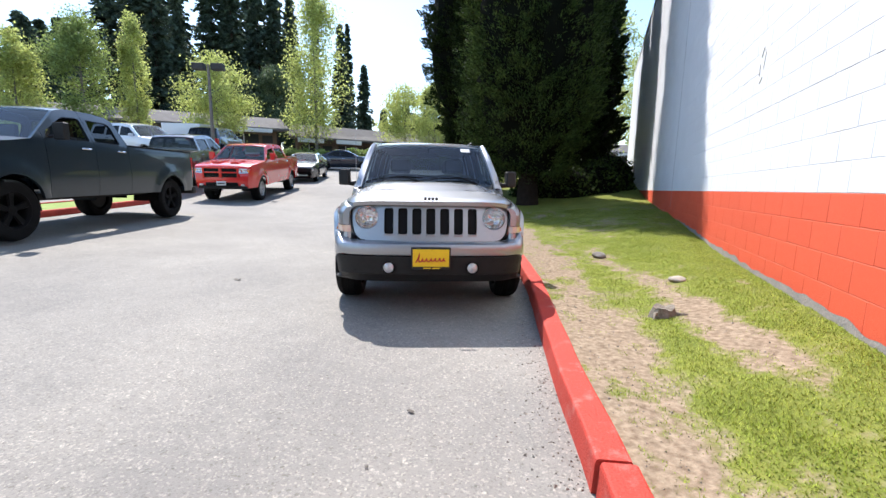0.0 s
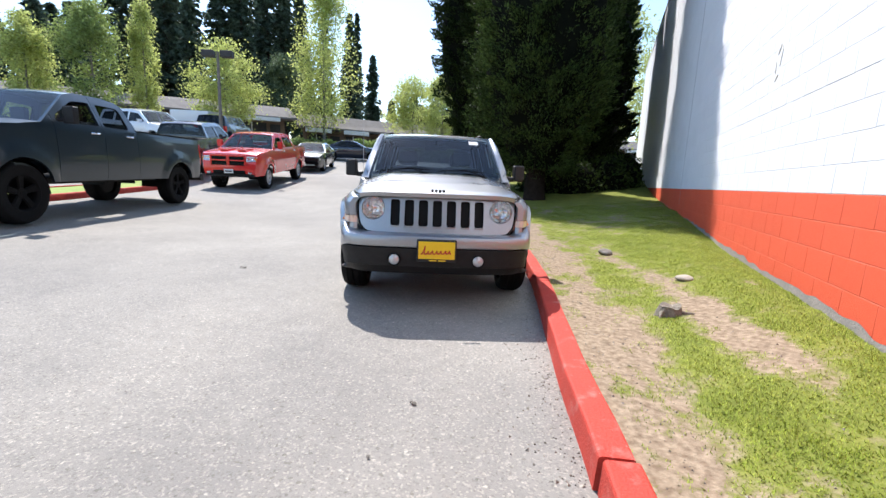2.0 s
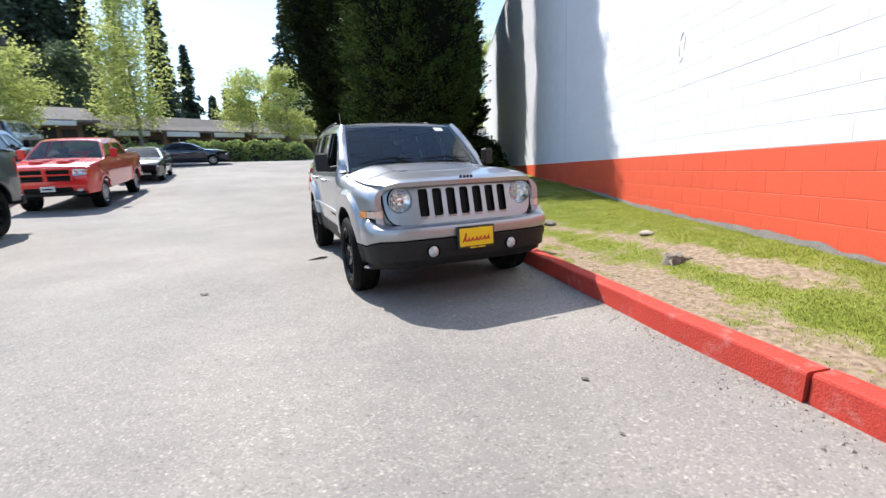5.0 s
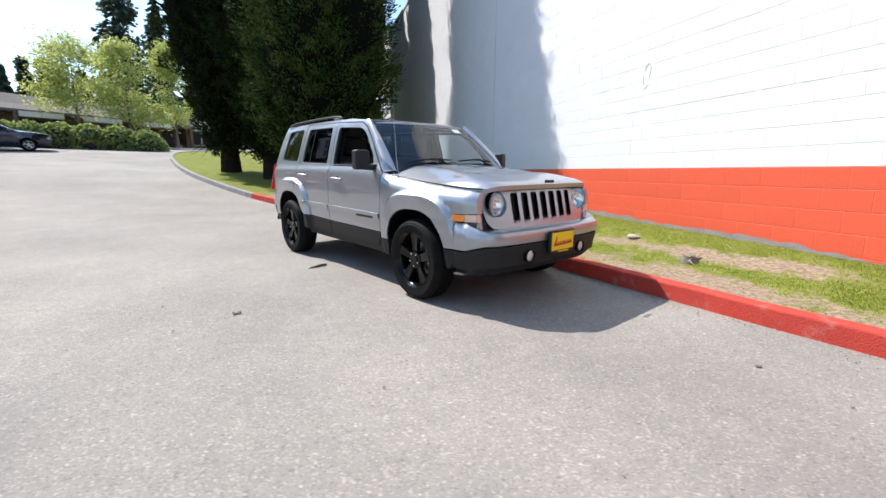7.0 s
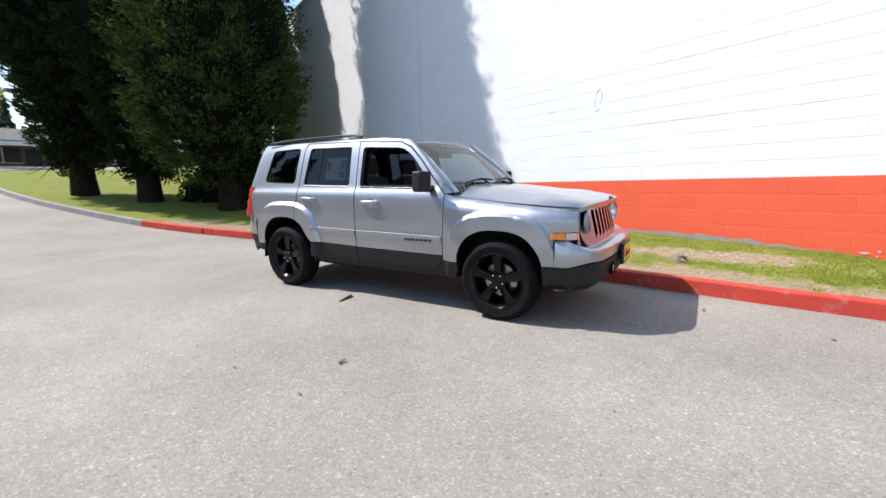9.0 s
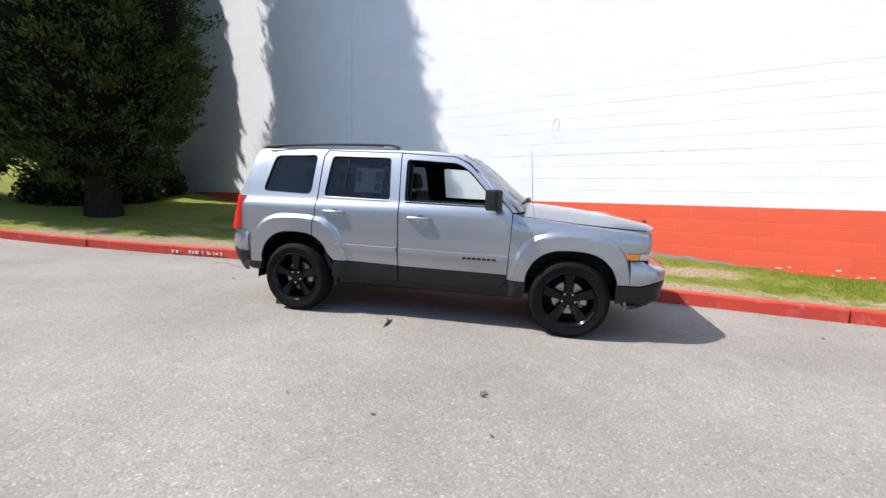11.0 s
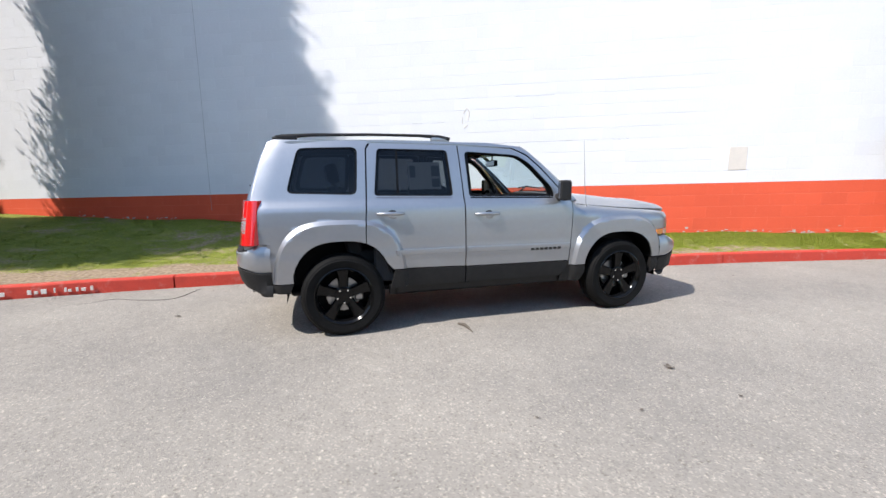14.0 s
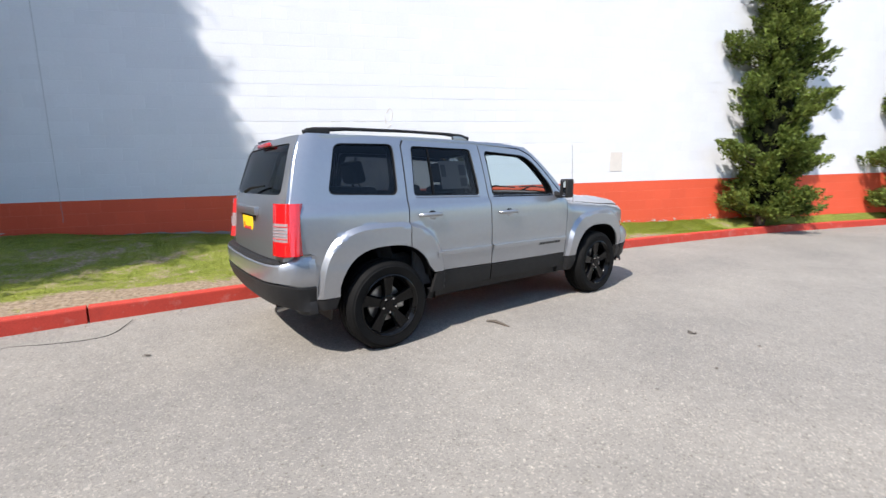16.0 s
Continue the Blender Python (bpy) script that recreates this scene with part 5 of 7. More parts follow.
for k, (w, z) in enumerate(((0.016, 0), (0.02, 0), (0.02, 0), (0.018, 0))):
    bm = bmesh.new()
    c = -0.048 + 0.031 * k
    cuboid(bm, c - 0.012, c + 0.012, -2.05, -2.036, 0.99, 1.014 if k else 1.016, 0.004)
    part("badge_bar", bm, M_INK, suv)

# bumpers
FPLAN = curve_points([(-0.842, -1.815, 0), (-0.836, -1.86, 0), (-0.815, -1.95, 0), (-0.755, -2.055, 0), (-0.62, -2.125, 0), (-0.35, -2.155, 0), (0, -2.165, 0), (0.35, -2.155, 0), (0.62, -2.125, 0), (0.755, -2.055, 0), (0.815, -1.95, 0), (0.836, -1.86, 0), (0.842, -1.815, 0)], 5)
RPLAN = curve_points([(-0.835, 1.88, 0), (-0.83, 1.93, 0), (-0.815, 2.01, 0), (-0.75, 2.10, 0), (-0.6, 2.155, 0), (-0.3, 2.18, 0), (0, 2.185, 0), (0.3, 2.18, 0), (0.6, 2.155, 0), (0.75, 2.10, 0), (0.815, 2.02, 0), (0.83, 1.93, 0), (0.835, 1.88, 0)], 5)


def wrap(plan, levels, sign):
    """A bumper skin: levels are (height in the middle, at the ends, inset)."""
    rows = []
    n = len(plan)
    for zm, ze, inset in levels:
        r = []
        for i, p in enumerate(plan):
            d = (plan[min(i + 1, n - 1)] - plan[max(i - 1, 0)]).normalized()
            nn = Vector((d.y, -d.x, 0)) * sign
            e = ease((abs(2 * i / (n - 1) - 1) - 0.45) / 0.35)
            ends = ease((abs(2 * i / (n - 1) - 1) - 0.55) / 0.35)
            r.append(p - nn * inset * (1 - 0.92 * ends if inset > 0.05 else 1) + Vector((0, 0, zm + (ze - zm) * e)))
        rows.append(r)
    return rows


part("front_bumper", shell(loft(wrap(FPLAN, [(0.535, 0.49, 0.03), (0.545, 0.50, 0.008), (0.57, 0.53, 0.0), (0.61, 0.60, 0.0), (0.632, 0.66, 0.008), (0.645, 0.70, 0.03), (0.648, 0.705, 0.09), (0.648, 0.705, 0.14)], 1)), 0.03, (0, 0.5, 0)), M_SILVER, suv)
part("lower_front_bumper", shell(loft(wrap(FPLAN, [(0.30, 0.30, 0.12), (0.34, 0.31, 0.075), (0.375, 0.33, 0.05), (0.38, 0.36, 0.03), (0.46, 0.42, 0.022), (0.49, 0.455, 0.012), (0.53, 0.485, 0.008), (0.538, 0.492, 0.03)], 1)), 0.03, (0, 0.5, 0)), M_BLACK_PLASTIC, suv, "black plastic lower bumper")
for s in (-1, 1):
    for k in range(3):
        bm = bmesh.new()
        cuboid(bm, s * 0.565 - 0.07, s * 0.565 + 0.07, -2.096 + 0.004 * k, -2.03, 0.405 + 0.03 * k, 0.42 + 0.03 * k, 0.004)
        part("bumper_vane", bm, M_DARK_TRIM, suv)
    fg = thing("fog_lamp", "", "")
    tagged(fg, "small round fog lamp")
    fg.parent = suv
    fg.matrix_local = pose(s * 0.348, -2.145, 0.438, 0, 0, 90)
    bm = bmesh.new()
    lathe(bm, [(0.05, 0.03), (0.054, -0.006), (0.048, -0.012), (0.044, 0.0)], 28)
    part("bezel", bm, M_DARK_TRIM, fg)
    bm = bmesh.new()
    lathe(bm, [(0.001, -0.012), (0.025, -0.009), (0.044, 0.0)], 24)
    part("lens", bm, M_LENS, fg)
part("bumper_gap", panel([(-0.74, 0.60), (0.74, 0.60), (0.74, 0.80), (-0.74, 0.80)], lambda u, z: (u, -1.96 + 0.1 * (abs(u) / 0.74) ** 3, z), (), 0.1, 0.05, (0, 1, 0)), M_SILVER, suv)
part("rear_bumper", shell(loft(wrap(RPLAN, [(0.60, 0.56, 0.02), (0.61, 0.58, 0.006), (0.66, 0.64, 0.0), (0.72, 0.74, 0.004), (0.735, 0.775, 0.02), (0.745, 0.79, 0.07), (0.745, 0.79, 0.16)], -1), flip=True), 0.03, (0, -0.5, 0)), M_SILVER, suv)
part("step_pad", shell(loft(wrap(RPLAN[12:-12], [(0.737, 0.737, 0.014), (0.75, 0.75, 0.03), (0.752, 0.752, 0.15)], -1), flip=True), 0.01, (0, 0, -1)), M_BLACK_PLASTIC, suv)
part("lower_rear_bumper", shell(loft(wrap(RPLAN, [(0.40, 0.37, 0.14), (0.43, 0.40, 0.06), (0.48, 0.46, 0.03), (0.55, 0.53, 0.01), (0.59, 0.56, 0.006), (0.60, 0.57, 0.03)], -1), flip=True), 0.03, (0, -0.5, 0)), M_BLACK_PLASTIC, suv, "black plastic lower bumper")
bm = bmesh.new()
lathe(bm, [(0.022, 0.0), (0.026, 0.0), (0.026, 0.16), (0.022, 0.16), (0.02, 0.01)], 20)
bm.transform(pose(-0.52, 1.90, 0.395, 0, 0, 90) @ Matrix.Rotation(radians(8), 4, "Y"))
part("exhaust_tip", bm, M_STEEL, suv)


bm = bmesh.new()
cuboid(bm, -0.775, 0.775, 1.8, 2.06, 0.735, 0.788, 0.01)
part("bumper_top", bm, M_SILVER, suv)


# tailgate
def back_at(u, z):
    e = abs(u) / 0.70
    y = lerp_table([(0.74, 2.11), (0.8, 2.105), (1.12, 2.07), (1.18, 2.05), (1.5, 1.935), (1.6, 1.875)], z)
    return (u, y - 0.042 * e ** 3.5, z)


GLASS_R = rounded([(-0.655, 1.19), (0.655, 1.19), (0.565, 1.545), (-0.565, 1.545)], 0.05)
tg = part("tailgate", panel(rounded([(-0.745, 0.755), (0.745, 0.755), (0.752, 1.14), (0.618, 1.6), (-0.618, 1.6), (-0.752, 1.14)], 0.02), back_at, [GLASS_R], 0.035, 0.05, (0, -1, 0), True), M_SILVER, suv)
part("rear_pane", panel(rounded([(-0.675, 1.175), (0.675, 1.175), (0.58, 1.56), (-0.58, 1.56)], 0.05), lambda u, z: (u, back_at(u, z)[1] - 0.008, z), (), 0.07, 0, (0, -1, 0), True), M_GLASS_DARK, tg, "dark tinted rear pane")
for s in (-1, 1):
    rows = []
    for k in range(13):
        z = 0.80 + 0.79 * k / 12
        yq = lerp_table([(0.795, 2.02), (1.12, 1.99), (1.42, 1.91), (1.59, 1.85)], z) - 0.004
        ue = lerp_table([(0.755, 0.745), (1.14, 0.752), (1.6, 0.618)], z) - 0.004
        a_, b_ = Vector((half_width(yq, z) - 0.004, yq, z)), Vector(back_at(ue, z)) + Vector((0, -0.006, 0))
        rows.append([(s * q.x, q.y, q.z) for q in (a_, a_.lerp(b_, 0.5), b_)])
    part("rear_pillar", loft(rows, flip=s > 0), M_SILVER, suv)
bm = bmesh.new()
sweep(bm, [(0.02, 2.083, 1.205), (-0.1, 2.068, 1.235), (-0.38, 2.038, 1.25)], [0.014, 0.01, 0.006], 6)
part("rear_wiper", bm, M_DARK_TRIM, tg)
bm = bmesh.new()
cuboid(bm, -0.16, 0.16, 1.905, 1.935, 1.545, 1.575, 0.008)
part("brake_lamp", bm, M_TAIL, tg, "red high brake lamp")
bm = bmesh.new()
cuboid(bm, -0.30, 0.30, 2.063, 2.108, 1.035, 1.10, 0.02, 2)
part("handle_bar", bm, M_SILVER, tg)
bm = bmesh.new()
cuboid(bm, -0.23, 0.23, 2.048, 2.084, 0.86, 1.035, 0.01)
part("plate_recess", bm, M_DARK_TRIM, tg)
bm = bmesh.new()
cuboid(bm, -0.155, 0.155, 2.084, 2.092, 0.865, 1.02, 0.004)
rp = part("dealer_plate", bm, M_YELLOW, tg, "yellow dealer plate")
bm = bmesh.new()
cuboid(bm, -0.58, -0.46, 2.048, 2.059, 0.905, 0.925)
part("badge_bar", bm, M_INK, tg)

# front plate with red script
bm = bmesh.new()
cuboid(bm, -0.162, 0.162, -2.20, -2.172, 0.435, 0.618, 0.006)
fp = part("plate_frame", bm, M_INK, suv, "black dealer plate frame")
bm = bmesh.new()
cuboid(bm, -0.148, 0.148, -2.204, -2.198, 0.46, 0.603, 0.002)
part("dealer_plate", bm, M_YELLOW, fp, "yellow dealer plate")
def script_strokes(bm, x0, x1, y, z, tall, out):
    """A line of slanted loops of uneven height, like red handwriting seen from afar."""
    n, pts_ = 84, []
    for k in range(n + 1):
        t = k / n
        h = tall * (1.0 if t < 0.12 else 0.42 + 0.5 * max(0.0, math.sin(t * 23.0 + 1.0)) ** 6)
        ph = t * 6.28319 * 7
        zz = z + tall * 0.12 * t + h * 0.5 * (1 - math.cos(ph))
        pts_.append((x0 + (x1 - x0) * t + 0.006 * math.sin(ph) + 0.22 * (zz - z), y, zz))
    sweep(bm, pts_, out, 5)


bm = bmesh.new()
script_strokes(bm, -0.125, 0.115, -2.2055, 0.497, 0.07, 0.0056)
part("script_bar", bm, M_REDINK, fp, "red script drawn as plain strokes")
bm = bmesh.new()
script_strokes(bm, -0.115, 0.105, 0, 0, 0.05, 0.0036)
bm.transform(Matrix.Translation((0, 2.0935, 0.915)) @ Matrix.Rotation(math.pi, 4, "Z"))
part("script_bar", bm, M_REDINK, rp, "red script drawn as plain strokes")
for x0, x1 in ((-0.06, 0.0), (0.012, 0.075)):
    bm = bmesh.new()
    cuboid(bm, x0, x1, -2.2065, -2.203, 0.443, 0.453)
    part("plate_bar", bm, M_YELLOW, fp)

# aerial, washer jets
bm = bmesh.new()
sweep(bm, [(-0.765, -0.985, 1.0), (-0.768, -0.985, 1.03)], [0.014, 0.008], 8)
sweep(bm, [(-0.768, -0.985, 1.03), (-0.77, -0.96, 1.2), (-0.775, -0.93, 1.62)], [0.003, 0.0025, 0.0018], 5)
part("aerial", bm, M_STEEL, suv, "thin bright wire aerial")

# inside
bm = bmesh.new()
cuboid(bm, -0.72, 0.72, -0.85, 0.9, 0.28, 0.36, 0.02)
cuboid(bm, -0.60, 0.60, -1.8, 1.75, 0.30, 0.36, 0.02)
part("floor_pan", bm, M_DARK_TRIM, suv)
bm = bmesh.new()
cuboid(bm, -0.62, 0.62, -1.9, -0.85, 0.45, 0.9, 0.02)
part("engine", bm, M_DARK_TRIM, suv)
bm = bmesh.new()
cuboid(bm, -0.74, 0.74, -0.86, -0.50, 0.72, 1.07, 0.05, 3)
part("dashboard", bm, M_INTERIOR, suv)
bm = bmesh.new()
cuboid(bm, -0.12, 0.12, -0.55, 0.4, 0.36, 0.68, 0.03, 2)
part("centre_console", bm, M_INTERIOR, suv)
bm = bmesh.new()
ring = [(0.37 + 0.185 * math.cos(6.28319 * k / 24), 0.0, 0.185 * math.sin(6.28319 * k / 24)) for k in range(25)]
R = Matrix.Translation((0, -0.36, 0.985)) @ Matrix.Rotation(radians(24), 4, "X")
sweep(bm, [R @ Vector(p) for p in ring], 0.016, 8)
tube(bm, R @ Vector((0.37, 0, 0)), R @ Vector((0.37, -0.2, -0.02)), 0.05, 0.03, 12)
tube(bm, R @ Vector((0.2, 0, 0)), R @ Vector((0.54, 0, 0)), 0.018, None, 8)
part("steering_wheel", bm, M_DARK_TRIM, suv)


def seat(x, y, wide, name):
    bm = bmesh.new()
    cuboid(bm, x - wide / 2, x + wide / 2, y - 0.30, y + 0.22, 0.50, 0.68, 0.06, 3)
    st = part(name, bm, M_INTERIOR, suv)
    bm = bmesh.new()
    cuboid(bm, x - wide / 2 + 0.01, x + wide / 2 - 0.01, -0.06, 0.08, 0.0, 0.62, 0.06, 3)
    bm.transform(Matrix.Translation((0, y + 0.22, 0.62)) @ Matrix.Rotation(radians(-14), 4, "X"))
    part("seat_back", bm, M_INTERIOR, st)
    for hx in ((x,) if wide < 0.8 else (x - 0.38, x + 0.38)):
        bm = bmesh.new()
        cuboid(bm, hx - 0.13, hx + 0.13, -0.045, 0.055, 0.66, 0.83, 0.045, 3)
        tube(bm, (hx - 0.06, 0, 0.58), (hx - 0.06, 0, 0.7), 0.007, None, 6)
        tube(bm, (hx + 0.06, 0, 0.58), (hx + 0.06, 0, 0.7), 0.007, None, 6)
        bm.transform(Matrix.Translation((0, y + 0.22, 0.62)) @ Matrix.Rotation(radians(-14), 4, "X"))
        part("headrest", bm, M_INTERIOR, st)


seat(-0.37, 0.05, 0.50, "front_seat")
seat(0.37, 0.05, 0.50, "front_seat")
seat(0.0, 0.95, 1.25, "rear_bench")
bm = bmesh.new()
cuboid(bm, -0.13, 0.13, -0.335, -0.30, 1.41, 1.475, 0.014, 2)
tube(bm, (0, -0.32, 1.47), (0, -0.33, 1.55), 0.008, None, 6)
rm = part("rear_view_mirror", bm, M_DARK_TRIM, suv)
bm = bmesh.new()
bm.faces.new([bm.verts.new(p) for p in [(-0.115, -0.298, 1.42), (0.115, -0.298, 1.42), (0.115, -0.298, 1.466), (-0.115, -0.298, 1.466)]])
part("mirror_glass", bm, M_MIRROR, rm, smooth=False)
for s in (-1, 1):
    for y0, y1, z0, z1 in ((-0.75, 0.2, 0.42, 1.08), (0.3, 1.05, 0.42, 1.1)):
        bm = bmesh.new()
        cuboid(bm, s * 0.76 - 0.02, s * 0.76 + 0.02, y0, y1, z0, z1, 0.015)
        part("door_lining", bm, M_INTERIOR, suv)
# price sheet behind the rear door pane
sheet = part("window_sheet", panel([(0.45, 1.2), (0.73, 1.2), (0.73, 1.43), (0.45, 1.43)], on_side(-1, -0.024), (), 0.1, 0, (1, 0, 0), True), M_PAPER, suv, "printed price sheet on the rear door pane")
for y0, y1, z0, z1 in ((0.46, 0.53, 1.22, 1.29), (0.46, 0.53, 1.31, 1.40), (0.67, 0.72, 1.3, 1.40)):
    part("print_bar", panel([(y0, z0), (y1, z0), (y1, z1), (y0, z1)], on_side(-1, -0.0215), (), 0.1, 0, (1, 0, 0), True), M_PAPER_SHADE, sheet)

# ---- other vehicles ----


def clip(poly, y, keep):
    """The polygon cut by the line u = y; keep is +1 for the part beyond it, -1 for the part before."""
    out = []
    for a, b in zip(poly, poly[1:] + poly[:1]):
        ina, inb = (a[0] - y) * keep >= 0, (b[0] - y) * keep >= 0
        if ina:
            out.append(a)
        if ina != inb:
            t = (y - a[0]) / (b[0] - a[0])
            out.append((y, a[1] + (b[1] - a[1]) * t))
    return out


def vehicle(name, label, category, at, paint, top, hubs, r, table, sill, windows, slices, low=None, group="", nose=0.16, tail=0.1, step=0.09, rim=None, flare=0.03, arch=1.16, width=0.24, rim_r=None, glass=None, painted=False, panes=True):
    """A parked vehicle, its front towards -y. top: (y, z, what) along the roof line, what covers the stretch that follows;
    table: half width by height; slices: (name, y) cuts along each side."""
    car = thing(name, label, category, at, group)
    y_front, y_back = top[0][0], top[-1][0]

    def w_at(y, z):
        w = lerp_table(table, z)
        w -= nose * max(0.0, (y_front + 0.75 - y) / 0.75) ** 2.4 + tail * max(0.0, (y - y_back + 0.5) / 0.5) ** 2.6
        for hy in hubs:
            d = math.hypot(y - hy, (z - r) * 0.95) / (r * arch)
            w += flare * ease((1.3 - d) / 0.12)
        return w
    outline = [(y, z) for y, z, *_ in top] + [(y_back, sill + 0.08)]
    bottom = []
    for hy in sorted(hubs, reverse=True):
        rr = r * arch
        a0 = math.asin(max(-1, min(1, (sill - r) / rr)))
        n = 14
        for k in range(n + 1):
            a = a0 + (math.pi - 2 * a0) * k / n
            bottom.append((hy + rr * math.cos(a), r + rr * math.sin(a)))
    outline += [(y_back - 0.02, sill)] + bottom + [(y_front + 0.03, sill)]
    cuts = [s_[1] for s_ in slices[1:]]
    for s in (-1, 1):
        inw = (-s, 0, 0)
        place = lambda y, z, s=s: (s * w_at(y, z), y, z)
        pieces = []
        rest = outline
        for c in cuts:
            pieces.append(clip(rest, c - 0.004, -1))
            rest = clip(rest, c + 0.004, 1)
        pieces.append(rest)
        for (nm, _), poly in zip(slices, pieces):
            u0, u1 = min(p[0] for p in poly), max(p[0] for p in poly)
            holes = [w for w in windows if u0 < w[0][0] < u1]
            pn = part(nm, panel(poly, place, holes, step, 0.05, inw, s < 0), paint, car)
            for w in holes:
                c = Vector((sum(p[0] for p in w) / len(w), sum(p[1] for p in w) / len(w)))
                big = [tuple(c + (Vector(p) - c) * 1.04) for p in w]
                small = [tuple(c + (Vector(p) - c) * 0.94) for p in w]
                part("window_rubber", panel(big, lambda y, z, s=s: (s * (w_at(y, z) - 0.012), y, z), [small], 0.12, 0.02, inw, s < 0), M_DARK_TRIM, pn)
                if panes:
                    part("window_pane", panel(big, lambda y, z, s=s: (s * (w_at(y, z) - 0.02), y, z), (), 0.15, 0, inw, s < 0), glass or M_GLASS_DARK, pn)
            if "door" in nm:
                zb = max(p[1] for p in poly)
                belt = min((p[1] for w in holes for p in w), default=zb)
                y0 = u1 - 0.2
                bm = bmesh.new()
                sweep(bm, [(s * (w_at(y0 + d, belt - 0.13) + o), y0 + d, belt - 0.13) for d, o in ((-0.11, 0), (-0.08, 0.03), (0.06, 0.03), (0.09, 0))], 0.016, 6)
                part("door_handle", bm, M_CHROME, pn)
    # skin over the top, stretch by stretch
    i = 0
    while i < len(top) - 1:
        kind = top[i][2]
        j = i
        while j < len(top) - 1 and top[j][2] == kind:
            j += 1
        rows = []
        for y, z, *_ in top[i:j + 1]:
            w = w_at(y, z) - (0.012 if kind in ("windscreen", "rear_window") else 0)
            rows.append([(w * u, y - (0.05 * (1 - u * u) if z < top[0][1] + 0.6 and y < 0 else 0), z + 0.035 * (1 - abs(u) ** 2.5)) for u in [k / 8 - 1 for k in range(17)]])
        if kind != "open":
            is_g = kind in ("windscreen", "rear_window")
            ob = part(kind, shell(loft(rows), 0.03, (0, 0, -1)), (M_GLASS_WIND if kind == "windscreen" else M_GLASS_DARK) if is_g else M_DARK_TRIM if kind == "bumper" or (kind == "front_bumper" and not painted) else paint, car)
        i = j
    # floor and cabin filling
    bm = bmesh.new()
    cuboid(bm, -0.7, 0.7, y_front + 0.15, y_back - 0.1, sill - 0.05, sill + 0.06)
    part("floor_pan", bm, M_DARK_TRIM, car)
    for hy in hubs:
        for s in (-1, 1):
            wheel(car, "wheel", s * (lerp_table(table, r) + flare - width / 2 + 0.0), hy, r, s, r, rim_r or r * 0.62, width, rim, False, 5, 0.05, False)
            bm = loft([[(s * x, hy + r * 1.15 * math.cos(math.pi * i / 10), r * 0.9 + r * 1.22 * math.sin(math.pi * i / 10)) for i in range(11)] for x in (lerp_table(table, r) - 0.03, 0.4)])
            part("wheel_well", bm, M_DARK_TRIM, car)
    return car, w_at


def box_part(car, name, mat, x0, x1, y0, y1, z0, z1, bevel=0.02, label="", both=False):
    for s in ((1, -1) if both else (1,)):
        bm = bmesh.new()
        cuboid(bm, min(s * x0, s * x1), max(s * x0, s * x1), y0, y1, z0, z1, bevel, 2)
        ob = part(name, bm, mat, car, label)
    return ob


M_TURF = material("island_turf", (0.17, 0.24, 0.035), (0.27, 0.32, 0.06), 0.9, 0, 2, 30, 0.6, 60)
M_SLATE = material("slate_paint", (0.017, 0.03, 0.04), (0.015, 0.027, 0.036), 0.38, 0.4, 20, 500, coat=0.6)
M_REDPAINT = material("red_car_paint", (0.72, 0.02, 0.018), (0.68, 0.018, 0.016), 0.25, 0.1, 20, 500, coat=1.0)
M_DARKGREY = material("dark_grey_paint", (0.022, 0.025, 0.03), (0.02, 0.023, 0.027), 0.25, 0.4, 20, 500, coat=1.0)
M_WHITECAR = material("white_car_paint", (0.72, 0.73, 0.75), (0.7, 0.71, 0.73), 0.3, 0.0, 20, 500, coat=1.0)
M_NAVY = material("navy_paint", (0.012, 0.016, 0.03), (0.011, 0.014, 0.027), 0.25, 0.3, 20, 500, coat=1.0)
M_ALLOY = material("alloy_rim", (0.5, 0.5, 0.51), (0.42, 0.42, 0.43), 0.3, 0.9)


